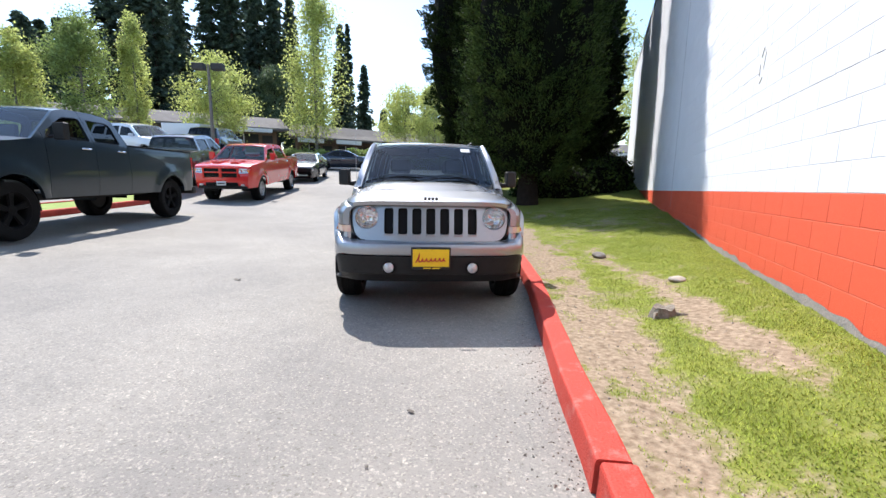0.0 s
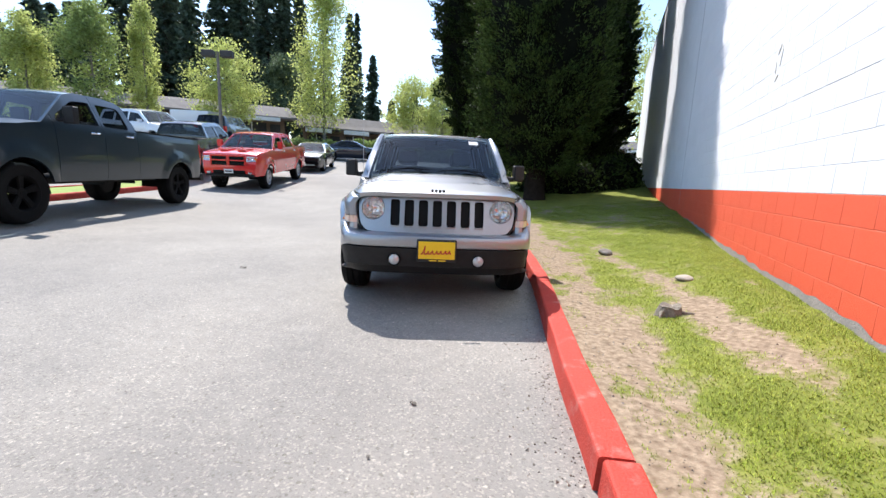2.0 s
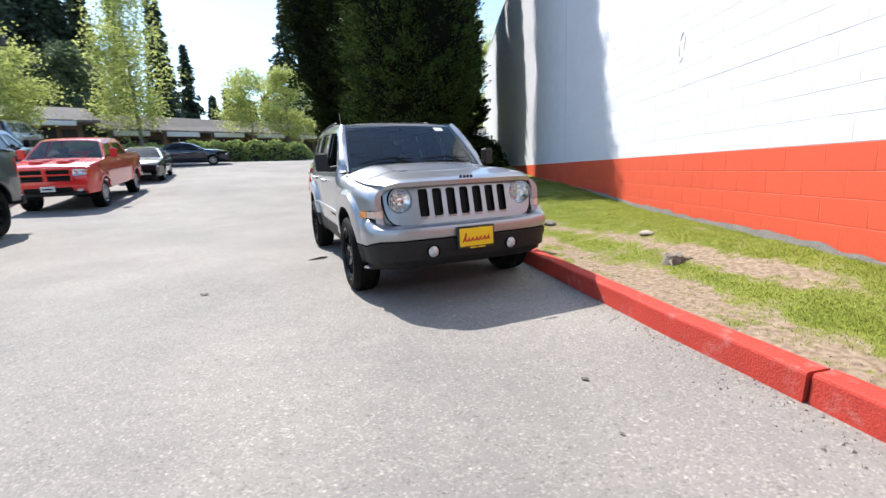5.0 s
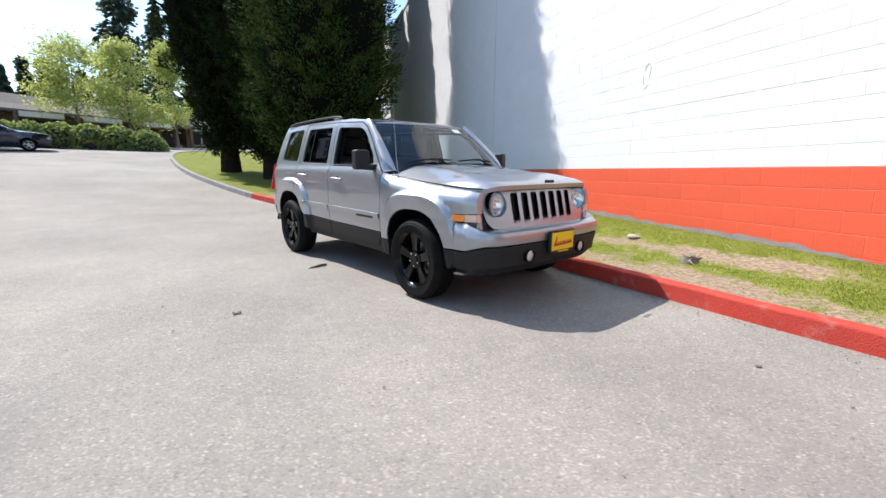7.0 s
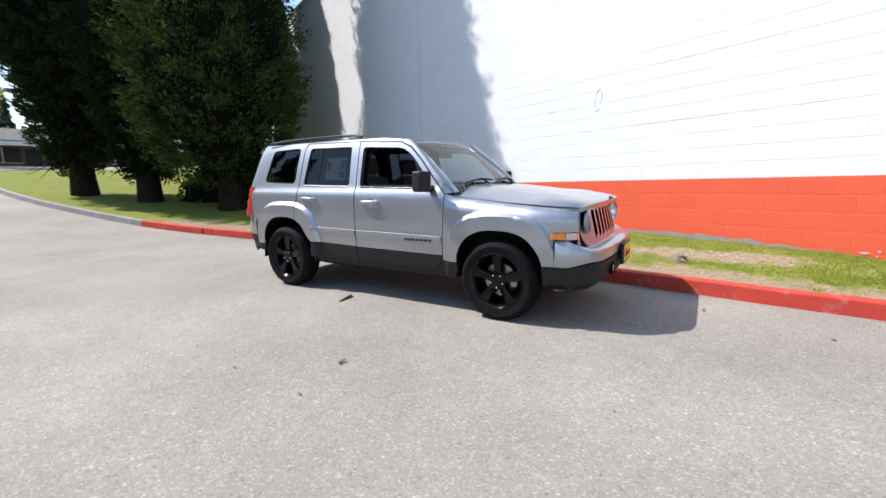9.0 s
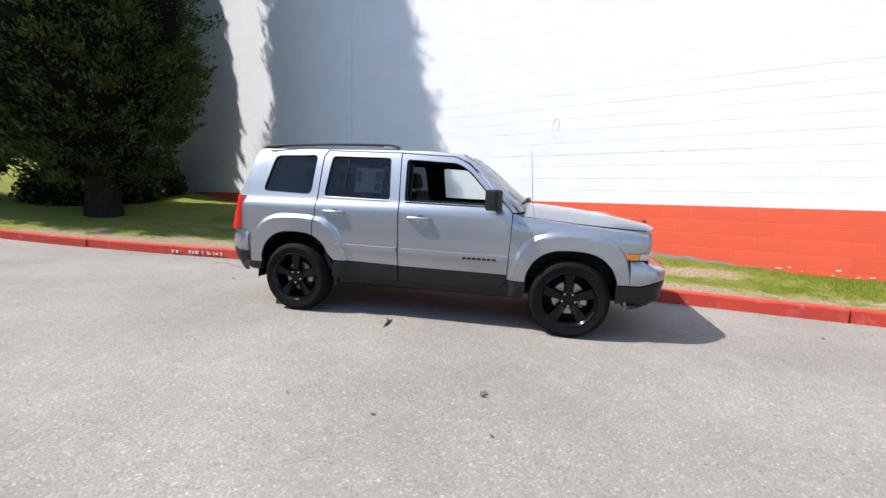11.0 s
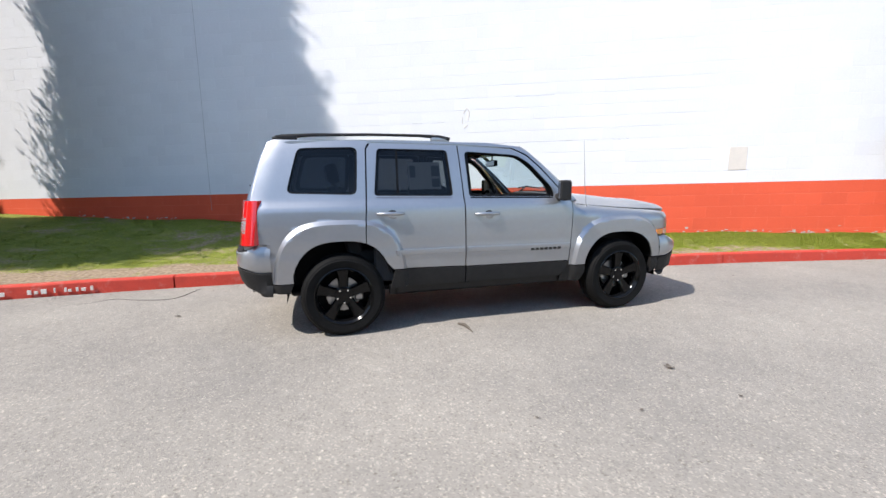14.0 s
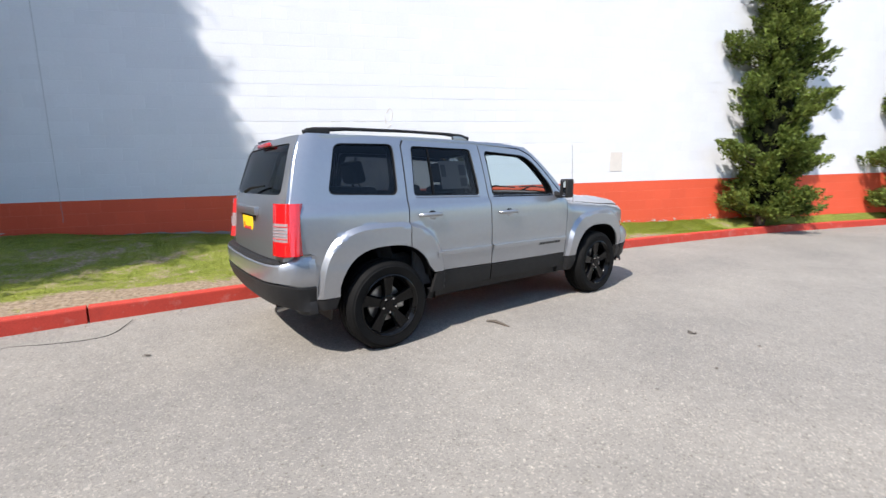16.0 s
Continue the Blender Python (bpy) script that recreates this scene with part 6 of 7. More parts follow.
def pickup(name, label, at, paint, cab_back, bed_back, tall, rim, hood_z, chrome, group="", c0=-1.35, hub=1.83, r=0.42, sill=0.52, split=0.07, wound=False):
    """A full-size pickup. Origin on the ground between the axles."""
    z1, zr = hood_z, tall
    top = [(-2.82, 0.62, "front_bumper"), (-2.86, 0.70, "front_bumper"), (-2.84, 0.82, "front_panel"), (-2.80, hood_z - 0.22, "front_panel"), (-2.74, hood_z - 0.10, "bonnet"), (-2.62, hood_z - 0.05, "bonnet"), (-2.0, hood_z + 0.0, "bonnet"), (c0, hood_z + 0.06, "windscreen"), (c0 + 0.73, zr - 0.06, "roof"), (c0 + 1.0, zr, "roof"), (cab_back - 0.5, zr + 0.01, "roof"), (cab_back - 0.2, zr - 0.02, "roof"), (cab_back - 0.08, zr - 0.08, "rear_window"), (cab_back + 0.03, hood_z + 0.2, "cab_back"), (cab_back + 0.05, hood_z + 0.10, "open"), (bed_back - 0.02, hood_z + 0.09, "tailgate"), (bed_back, hood_z - 0.05, "tailgate"), (bed_back - 0.02, 0.72, "tailgate")]
    table = [(0.3, 0.88), (0.5, 0.94), (0.75, 0.985), (1.0, 0.995), (hood_z, 0.975), (hood_z + 0.1, 0.945), (zr - 0.1, 0.76), (zr, 0.70)]
    b = hood_z + 0.10
    fw = rounded([(split - 0.15, zr - 0.13), (c0 + 0.83, zr - 0.15), (c0 + 0.33, b + 0.10), (c0 + 0.29, b), (split - 0.06, b), (split - 0.06, zr - 0.13)], [0.02, 0.06, 0.05, 0.03, 0.04, 0.05])
    rw = rounded([(cab_back - 0.2, zr - 0.14), (split + 0.09, zr - 0.13), (split + 0.06, b), (cab_back - 0.16, b)], [0.1, 0.04, 0.04, 0.06])
    car, w_at = vehicle(name, label, "pickup", at, paint, top, (-hub, hub), r, table, sill, [fw, rw], [("front_fender", 0), ("front_door", c0 + 0.23), ("rear_door", split), ("bed_side", cab_back + 0.02)], group=group, rim=rim, width=0.28, rim_r=r * 0.6, nose=0.12, tail=0.03, painted=chrome, panes=not wound)
    # bed walls, tail lamps, bumper
    box_part(car, "bed_liner", M_DARK_TRIM, -0.86, 0.86, cab_back + 0.1, bed_back - 0.08, 0.7, 0.76)
    box_part(car, "bed_inner_side", M_DARK_TRIM, 0.80, 0.88, cab_back + 0.08, bed_back - 0.06, 0.74, hood_z + 0.06, 0.01, both=True)
    box_part(car, "bed_rail", M_DARK_TRIM, 0.86, 0.965, cab_back + 0.08, bed_back - 0.02, hood_z + 0.085, hood_z + 0.115, 0.01, both=True)
    box_part(car, "rear_bumper", M_CHROME if chrome else M_BLACK_PLASTIC, -0.95, 0.95, bed_back - 0.02, bed_back + 0.14, 0.52, 0.70, 0.04)
    box_part(car, "tail_lamp", M_TAIL, 0.86, 0.965, bed_back - 0.06, bed_back + 0.012, 0.92, hood_z - 0.02, 0.015, "red tail lamp", True)
    # grille, lamps, mirrors
    zg0, zg1 = 0.84, hood_z - 0.13
    g = box_part(car, "grille", M_DARK_TRIM, -0.55, 0.55, -2.925, -2.82, zg0 + 0.05, zg1, 0.02)
    box_part(g, "grille_bar", paint, -0.56, 0.56, -2.95, -2.90, (zg0 + zg1) / 2 + 0.01, (zg0 + zg1) / 2 + 0.055, 0.012)
    box_part(g, "grille_rim", paint, -0.585, 0.585, -2.955, -2.86, zg1 - 0.02, zg1 + 0.035, 0.02)
    box_part(g, "grille_rim", paint, 0.535, 0.585, -2.95, -2.86, zg0 + 0.03, zg1, 0.02, "", True)
    box_part(g, "grille_bar", paint, -0.045, 0.045, -2.95, -2.90, zg0 + 0.05, zg1, 0.01)
    for dz in (0.12, 0.24):
        box_part(g, "grille_slat", M_BLACK_PLASTIC, -0.52, 0.52, -2.94, -2.92, zg0 + dz - 0.03, zg0 + dz - 0.015, 0.003)
    for s in (-1, 1):
        # swept headlamp: a dark housing with a clear face and two round reflectors
        bm = bmesh.new()
        front = [(0.575, -2.905, zg1 - 0.19), (0.86, -2.83, zg1 - 0.17), (0.90, -2.76, zg1 - 0.03), (0.60, -2.86, zg1 - 0.015)]
        a_ = [bm.verts.new((s * x_, y_, z_)) for x_, y_, z_ in front]
        b_ = [bm.verts.new((s * x_, y_ + 0.16, z_)) for x_, y_, z_ in front]
        bm.faces.new(a_)
        for i in range(4):
            bm.faces.new((a_[i], a_[(i + 1) % 4], b_[(i + 1) % 4], b_[i]))
        bmesh.ops.recalc_face_normals(bm, faces=bm.faces)
        hl = part("headlamp", bm, M_LENS, car, "clear swept headlamp", smooth=False)
        for x_, y_, r_ in ((0.655, -2.885, 0.055), (0.775, -2.853, 0.05)):
            bm = bmesh.new()
            lathe(bm, [(r_, -0.012), (r_ * 0.8, 0.0), (0.001, 0.012)], 16)
            bm.transform(pose(s * x_, y_, zg1 - 0.10, 0, 0, 90))
            part("lamp_bowl", bm, M_CHROME, hl)
        box_part(hl, "turn_lamp", M_AMBER, s * 0.84, s * 0.885, -2.812, -2.76, zg1 - 0.16, zg1 - 0.06, 0.006, "amber turn lamp")
    box_part(car, "fog_lamp", M_LENS, 0.62, 0.74, -2.90, -2.84, 0.60, 0.67, 0.02, "", True)
    box_part(car, "lower_intake", M_DARK_TRIM, -0.52, 0.52, -2.915, -2.84, 0.60, 0.72, 0.02)
    box_part(car, "front_lip", M_BLACK_PLASTIC, -0.8, 0.8, -2.86, -2.70, 0.50, 0.585, 0.03)
    # bonnet bulge and a bright strip under the side windows
    box_part(car, "bonnet_bulge", paint, 0.16, 0.44, -2.5, c0 - 0.25, hood_z - 0.01, hood_z + 0.075, 0.05, "", True)
    box_part(car, "number_plate", M_PAPER, -0.15, 0.15, -2.945, -2.92, 0.62, 0.76, 0.004, "white number plate with plain bars")
    box_part(car, "plate_bar", M_NAVY, -0.11, 0.11, -2.952, -2.944, 0.67, 0.71, 0.001)
    for s in (-1, 1):
        bm = bmesh.new()
        cuboid(bm, s * 1.11 - 0.09, s * 1.11 + 0.09, c0 + 0.33, c0 + 0.45, hood_z + 0.07, hood_z + 0.34, 0.035, 3)
        mir = part("wing_mirror", bm, M_BLACK_PLASTIC if not chrome else paint, car)
        bm = bmesh.new()
        sweep(bm, [(s * 0.93, c0 + 0.37, hood_z + 0.12), (s * 1.08, c0 + 0.39, hood_z + 0.14)], 0.03, 6)
        part("mirror_arm", bm, M_BLACK_PLASTIC, mir)
    for x in (-0.42, 0.42):
        bm = bmesh.new()
        cuboid(bm, x - 0.25, x + 0.25, split - 0.12, split + 0.03, 0.9, hood_z + 0.18, 0.05, 2)
        cuboid(bm, x - 0.13, x + 0.13, split - 0.09, split + 0.01, hood_z + 0.18, hood_z + 0.38, 0.04, 2)
        part("seat", bm, M_INTERIOR, car)
    box_part(car, "dashboard", M_INTERIOR, -0.8, 0.8, c0, c0 + 0.4, 0.9, hood_z + 0.05, 0.04)
    return car


def slope_pose(x, y, turn=0.0):
    g = math.degrees(math.atan2(lie(y + 1.5, x) - lie(y - 1.5, x), 3.0))
    return Matrix.Translation((x, y, lie(y, x))) @ Matrix.Rotation(radians(g), 4, "X") @ Matrix.Rotation(radians(turn), 4, "Z")


pickup("slate_pickup", "dark slate lifted pickup with black rims and wound-down windows", slope_pose(-6.9, 2.9), M_SLATE, 0.55, 3.0, 2.06, M_TYRE, 1.44, False, c0=-1.6, hub=2.0, r=0.45, sill=0.6, split=-0.32, wound=True)
pickup("red_pickup", "bright red pickup with alloy rims and a dark barred grille", slope_pose(-6.78, 12.35), M_REDPAINT, 1.3, 2.85, 1.95, M_ALLOY, 1.33, True)


def sedan(name, label, at, paint, group=""):
    top = [(-2.3, 0.45, "front_bumper"), (-2.38, 0.55, "front_bumper"), (-2.36, 0.74, "bonnet"), (-2.2, 0.86, "bonnet"), (-1.6, 0.95, "bonnet"), (-1.0, 1.0, "windscreen"), (-0.25, 1.38, "roof"), (0.2, 1.45, "roof"), (0.75, 1.43, "rear_window"), (1.6, 1.1, "boot_lid"), (2.2, 1.06, "boot_lid"), (2.33, 0.9, "boot_lid"), (2.36, 0.55, "bumper"), (2.3, 0.4, "bumper")]
    table = [(0.25, 0.8), (0.45, 0.88), (0.7, 0.905), (0.95, 0.88), (1.05, 0.83), (1.4, 0.62), (1.46, 0.58)]
    fw = rounded([(0.25, 1.36), (-0.2, 1.31), (-0.82, 1.0), (0.25, 0.99)], 0.05)
    rw = rounded([(0.75, 1.35), (0.32, 1.37), (0.32, 0.99), (1.25, 1.06)], 0.05)
    car, w_at = vehicle(name, label, "car", at, paint, top, (-1.4, 1.4), 0.33, table, 0.26, [fw, rw], [("front_fender", 0), ("front_door", -0.88), ("rear_door", 0.28), ("quarter_panel", 1.3)], group=group, rim=M_ALLOY, width=0.21)
    box_part(car, "headlamp", M_LENS, 0.5, 0.8, -2.30, -2.1, 0.63, 0.74, 0.03, "clear headlamp", True)
    box_part(car, "tail_lamp", M_TAIL, 0.5, 0.82, 2.2, 2.36, 0.82, 0.98, 0.03, "red tail lamp", True)
    box_part(car, "wing_mirror", paint, 0.88, 1.05, -0.78, -0.66, 0.97, 1.1, 0.03, "", True)
    return car


def wagon(name, label, at, paint, rim, group=""):
    top = [(-2.35, 0.5, "front_bumper"), (-2.42, 0.62, "front_bumper"), (-2.38, 0.8, "front_panel"), (-2.3, 0.98, "bonnet"), (-1.8, 1.08, "bonnet"), (-1.2, 1.14, "windscreen"), (-0.5, 1.66, "roof"), (0.2, 1.76, "roof"), (1.5, 1.76, "roof"), (2.1, 1.7, "rear_window"), (2.38, 1.2, "tailgate"), (2.44, 0.8, "tailgate"), (2.44, 0.6, "bumper"), (2.38, 0.45, "bumper")]
    table = [(0.3, 0.86), (0.5, 0.94), (0.85, 0.96), (1.1, 0.93), (1.2, 0.88), (1.65, 0.72), (1.77, 0.64)]
    wins = [rounded(w, 0.05) for w in ([(0.15, 1.62), (-0.4, 1.57), (-0.95, 1.19), (0.15, 1.19)], [(1.05, 1.64), (0.25, 1.64), (0.25, 1.19), (1.1, 1.2)], [(1.95, 1.6), (1.2, 1.63), (1.25, 1.22), (2.1, 1.27)])]
    car, w_at = vehicle(name, label, "car", at, paint, top, (-1.5, 1.45), 0.38, table, 0.32, wins, [("front_fender", 0), ("front_door", -1.0), ("rear_door", 0.2), ("quarter_panel", 1.15)], group=group, rim=rim, width=0.24)
    box_part(car, "headlamp", M_LENS, 0.55, 0.85, -2.36, -2.15, 0.82, 0.97, 0.03, "clear headlamp", True)
    box_part(car, "tail_lamp", M_TAIL, 0.68, 0.86, 2.28, 2.44, 0.85, 1.15, 0.03, "red tail lamp", True)
    box_part(car, "wing_mirror", paint, 0.95, 1.13, -0.9, -0.78, 1.15, 1.3, 0.03, "", True)
    return car


sedan("dark_sedan", "dark grey four-door sedan parked behind the red pickup", slope_pose(-6.55, 19.6, 3), M_DARKGREY)
sedan("dark_sedan", "dark blue-grey sedan parked side-on by the far hedge", slope_pose(-5.8, 28.0, 96), M_NAVY)
wagon("white_suv", "white suv with dark windows parked further up the lot", slope_pose(-14.2, 17.5, 68), M_WHITECAR, M_ALLOY)
pickup("navy_pickup", "dark navy pickup parked facing away", slope_pose(-9.9, 13.6, 186), M_NAVY, 1.3, 2.85, 1.88, M_ALLOY, 1.2, True)
wagon("grey_suv", "grey suv parked beside the lot's light pole", slope_pose(-12.6, 22.5, 185), M_DARKGREY, M_ALLOY)
sedan("silver_sedan", "pale silver sedan parked in the far row", slope_pose(-15.5, 24.5, 185), M_WHITECAR)
# white box trailer
tr = thing("box_trailer", "plain white box trailer standing in the lot", "trailer", slope_pose(-15.6, 25.6, 10))
box_part(tr, "box", M_WHITECAR, -1.1, 1.1, -2.2, 2.2, 0.6, 2.0, 0.04)
box_part(tr, "chassis", M_DARK_TRIM, -0.9, 0.9, -2.4, 2.2, 0.5, 0.7, 0.02)
for s in (-1, 1):
    wheel(tr, "wheel", s * 1.0, 0.4, 0.36, s, 0.36, 0.2, 0.22, M_ALLOY, False, 5, 0.05, False)

# ---- planted strip beside the slate pickup ----
isle_poly = rounded([(-8.25, -14), (-8.2, 4.0), (-8.5, 9.6), (-9.9, 9.8), (-10.2, 4.0), (-10.2, -14)], [0.3, 0, 0.8, 0.6, 0, 0.3], 6)
isle = thing("parking_island", "narrow grass island with a red-painted kerb", "island", kind="structure")
pts = [Vector((*p, 0)) for p in densify(isle_poly, 0.5)]
ctr = Vector((-9.2, 0, 0))
rows = []
for u, z in ((0.0, -0.1), (0.012, 0.12), (0.03, 0.145), (0.14, 0.145), (0.15, 0.09)):
    ring_ = []
    for i, p in enumerate(pts):
        d = (pts[(i + 1) % len(pts)] - pts[i - 1]).normalized()
        nn = Vector((-d.y, d.x, 0))
        ring_.append(p + nn * u + Vector((0, 0, lie(p.y, p.x) + z)))
    rows.append(ring_)
bm = loft(rows, close=True)
bmesh.ops.recalc_face_normals(bm, faces=bm.faces)
part("kerb_stone", bm, M_KERB_RED, isle)
part("turf", panel([tuple(p.xy) for p in rows[-1]], lambda x, y: (x, y, lie(y, x) + 0.125 + 0.03 * noise.noise((x, y, 2))), (), 0.5, 0, (0, 0, -1)), M_TURF, isle, "short green turf")

# ---- far side of the lot ----
M_ROOF = material("shingle_roof", (0.13, 0.115, 0.105), (0.19, 0.17, 0.155), 0.9, 0, 1.5, 30, 0.5, 20)
M_BRICK = material("brown_wall", (0.16, 0.10, 0.07), (0.22, 0.15, 0.10), 0.9, 0, 2, 30, 0.4, 20)
M_BUILD_DARK = material("dark_recess", (0.03, 0.028, 0.027), (0.05, 0.045, 0.04), 0.7)
M_AWNING = material("white_awning", (0.75, 0.75, 0.74), (0.68, 0.68, 0.67), 0.6)


def low_building(name, a, b, za, zb, depth, base_a, base_b, bays, seed):
    """A long single-storey row with a deep shingled roof edge, from a to b along its front."""
    a, b = Vector((*a, 0)), Vector((*b, 0))
    d = (b - a).normalized()
    out = Vector((d.y, -d.x, 0))
    L = (b - a).length
    bl = thing(name, "long low brown building with a shingled roof edge and white awnings", "building", group="low row of shops")

    def P(s, o, z0, f):
        p = a + d * s + out * o
        g = s / L
        lo, hi = base_a + (base_b - base_a) * g, za + (zb - za) * g
        return Vector((p.x, p.y, lo + (hi - lo) * f + z0))

    def slab(s0, s1, o0, o1, f0, f1, z0=0.0, z1=0.0):
        bm = bmesh.new()
        vs = [bm.verts.new(P(s_, o_, zz, f_)) for f_, zz in ((f0, z0), (f1, z1)) for s_, o_ in ((s0, o0), (s1, o0), (s1, o1), (s0, o1))]
        for q in ((3, 2, 1, 0), (4, 5, 6, 7), (0, 1, 5, 4), (1, 2, 6, 5), (2, 3, 7, 6), (3, 0, 4, 7)):
            bm.faces.new([vs[i] for i in q])
        bmesh.ops.recalc_face_normals(bm, faces=bm.faces)
        return bm
    part("wall", slab(0, L, -depth, -0.2, -0.3, 0.72), M_BRICK, bl, smooth=False)
    bm = bmesh.new()
    q = [P(-0.6, 1.6, 0, 0.66), P(L + 0.6, 1.6, 0, 0.66), P(L + 0.6, -0.6, 0, 1.0), P(-0.6, -0.6, 0, 1.0), P(L + 0.6, -depth, 0, 1.0), P(-0.6, -depth, 0, 1.0), P(-0.6, 1.6, -0.18, 0.66), P(L + 0.6, 1.6, -0.18, 0.66), P(-0.6, -0.2, -0.18, 0.66), P(L + 0.6, -0.2, -0.18, 0.66)]
    v = [bm.verts.new(p) for p in q]
    for f in ((0, 1, 2, 3), (3, 2, 4, 5), (6, 7, 1, 0), (8, 9, 7, 6)):
        bm.faces.new([v[i] for i in f])
    bmesh.ops.recalc_face_normals(bm, faces=bm.faces)
    part("roof", bm, M_ROOF, bl, smooth=False)
    rg_ = random.Random(seed)
    w = L / bays
    for k in range(bays):
        s0 = k * w
        win = part("window", slab(s0 + 0.5, s0 + w * 0.62, -0.22, -0.14, 0.12, 0.5), M_BUILD_DARK, bl, smooth=False)
        part("window_frame", slab(s0 + 0.42, s0 + w * 0.62 + 0.08, -0.2, -0.16, 0.10, 0.12), M_AWNING, win, smooth=False)
        part("window_frame", slab(s0 + w * 0.32, s0 + w * 0.32 + 0.1, -0.2, -0.12, 0.12, 0.5), M_AWNING, win, smooth=False)
        part("door", slab(s0 + w * 0.7, s0 + w * 0.7 + 1.0, -0.22, -0.15, 0.02, 0.48), M_BUILD_DARK, bl, smooth=False)
        part("post", slab(s0, s0 + 0.22, 1.2, 1.42, -0.1, 0.63), M_BRICK, bl, smooth=False)
        if rg_.random() < 0.6:
            part("awning", slab(s0 + 0.3, s0 + w * 0.75, 1.3, 1.9, 0.52, 0.62), M_AWNING, bl, "white awning", smooth=False)
    return bl


low_building("low_building", (-52, 10), (-14.6, 40.2), 5.5, 7.0, 9, 2.7, 3.6, 10, 1)
low_building("low_building", (-13.4, 42.6), (5.6, 46.2), 6.8, 6.0, 9, 2.6, 2.6, 5, 4)
low_building("low_building", (6.4, 45.4), (34, 46.5), 5.7, 5.7, 9, 2.6, 2.6, 7, 7)

# lot light
lp = thing("lot_light", "tall brown light pole with two dark box lamps", "street lamp", pose(-11.7, 19.8, lie(19.8, -11.7)))
bm = bmesh.new()
tube(bm, (0, 0, -0.1), (0, 0, 5.2), 0.10, 0.07, 12)
part("pole", bm, M_BARK_PALE, lp)
bm = bmesh.new()
tube(bm, (0, 0, -0.1), (0, 0, 0.6), 0.25, 0.25, 16)
part("base", bm, M_KERB, lp)
for s in (-1, 1):
    bm = bmesh.new()
    cuboid(bm, s * 0.5 - 0.32, s * 0.5 + 0.32, -0.2, 0.2, 4.9, 5.25, 0.03)
    part("lamp_box", bm, M_BUILD_DARK, lp)

# hedge
hd = thing("hedge", "rounded green hedge of low shrubs across the end of the drive", "hedge")
rgn = np.random.RandomState(6)
for k in range(13):
    t = k / 12
    cx, cy = -15.5 + 16.6 * t, 34.5 - 4.6 * t
    cz = lie(cy)
    ht = 1.15 + 0.35 * rgn.random_sample()
    dirs = rgn.normal(size=(1500, 3))
    dirs /= np.linalg.norm(dirs, axis=1)[:, None]
    rad = np.array((1.15, 0.9, ht)) * (0.86 + 0.2 * rgn.random_sample((1500, 1)))
    c = dirs * rad
    c = c[c[:, 2] > -0.1] + np.array((cx, cy, cz))
    part("shrub", leaf_mesh("shrub", c, 0.16, M_GREEN, 60 + k), None, hd)
    bm = bmesh.new()
    bmesh.ops.create_icosphere(bm, subdivisions=2, radius=1, matrix=Matrix.Translation((cx, cy, cz)) @ Matrix.Diagonal((0.98, 0.74, ht * 0.84, 1)))
    part("twigs", bm, M_BARK, hd)

# spring trees in front of the row
SP = "row of young street trees"
broadleaf("maple_tree", -26.1, 24.7, lie(24.7, -26.1), 10.0 - lie(24.7, -26.1), 1.60, 1.20, 0.10, 5200, 0.16, M_SPRING, 21, "young tree with pale yellow-green spring leaves", 40, 1.6, SP)
broadleaf("maple_tree", -22.3, 25.2, lie(25.2, -22.3), 11.1 - lie(25.2, -22.3), 2.00, 1.50, 0.11, 6500, 0.15, M_GREEN, 22, "young tree with fresh mid-green leaves", 46, 1.6, SP)
broadleaf("hornbeam_tree", -19.9, 26.8, lie(26.8, -19.9), 11.4 - lie(26.8, -19.9), 1.10, 0.90, 0.10, 4500, 0.15, M_SPRING, 23, "slim upright tree with yellow-green leaves", 36, 2.6, SP)
broadleaf("maple_tree", -14.3, 26.4, lie(26.4, -14.3), 8.9 - lie(26.4, -14.3), 2.30, 1.80, 0.09, 5500, 0.15, M_SPRING, 24, "young round tree with pale yellow-green spring leaves", 44, 1.0, SP)
broadleaf("maple_tree", -10.7, 40.2, lie(40.2, -10.7), 18.2 - lie(40.2, -10.7), 3.30, 2.60, 0.17, 6500, 0.22, M_SPRING, 25, "tall thin-leaved tree with yellow-green spring leaves", 60, 1.8, SP)
broadleaf("maple_tree", -1.8, 41.5, lie(41.5, -1.8), 10.4 - lie(41.5, -1.8), 2.90, 2.40, 0.11, 3800, 0.19, M_SPRING, 26, "young spreading tree with thin yellow spring leaves", 44, 0.9, SP)
broadleaf("maple_tree", 1.2, 38.0, lie(38.0, 1.2), 9.9 - lie(38.0, 1.2), 2.10, 2.00, 0.10, 3800, 0.17, M_SPRING, 27, "young spreading tree with thin yellow spring leaves", 38, 1.2, SP)
broadleaf("maple_tree", 4.2, 37.4, lie(37.4, 4.2), 10.2 - lie(37.4, 4.2), 1.90, 2.00, 0.10, 3800, 0.17, M_SPRING, 29, "young spreading tree with thin yellow spring leaves", 38, 1.3, SP)
broadleaf("olive_tree", -18.5, 52.0, lie(52.0, -18.5), 13.9 - lie(52.0, -18.5), 3.00, 3.00, 0.30, 6000, 0.26, M_OLIVE, 28, "grey-green rounded tree behind the low row", 50, 1.2, SP, M_BARK)
broadleaf("bare_tree", 15.6, 30.5, lie(30.5, 15.6), 14.0 - lie(30.5, 15.6), 2.40, 3.00, 0.14, 3000, 0.20, M_SPRING, 31, "half-bare tree with the first yellow leaves beyond the wall", 40, 1.6, SP)
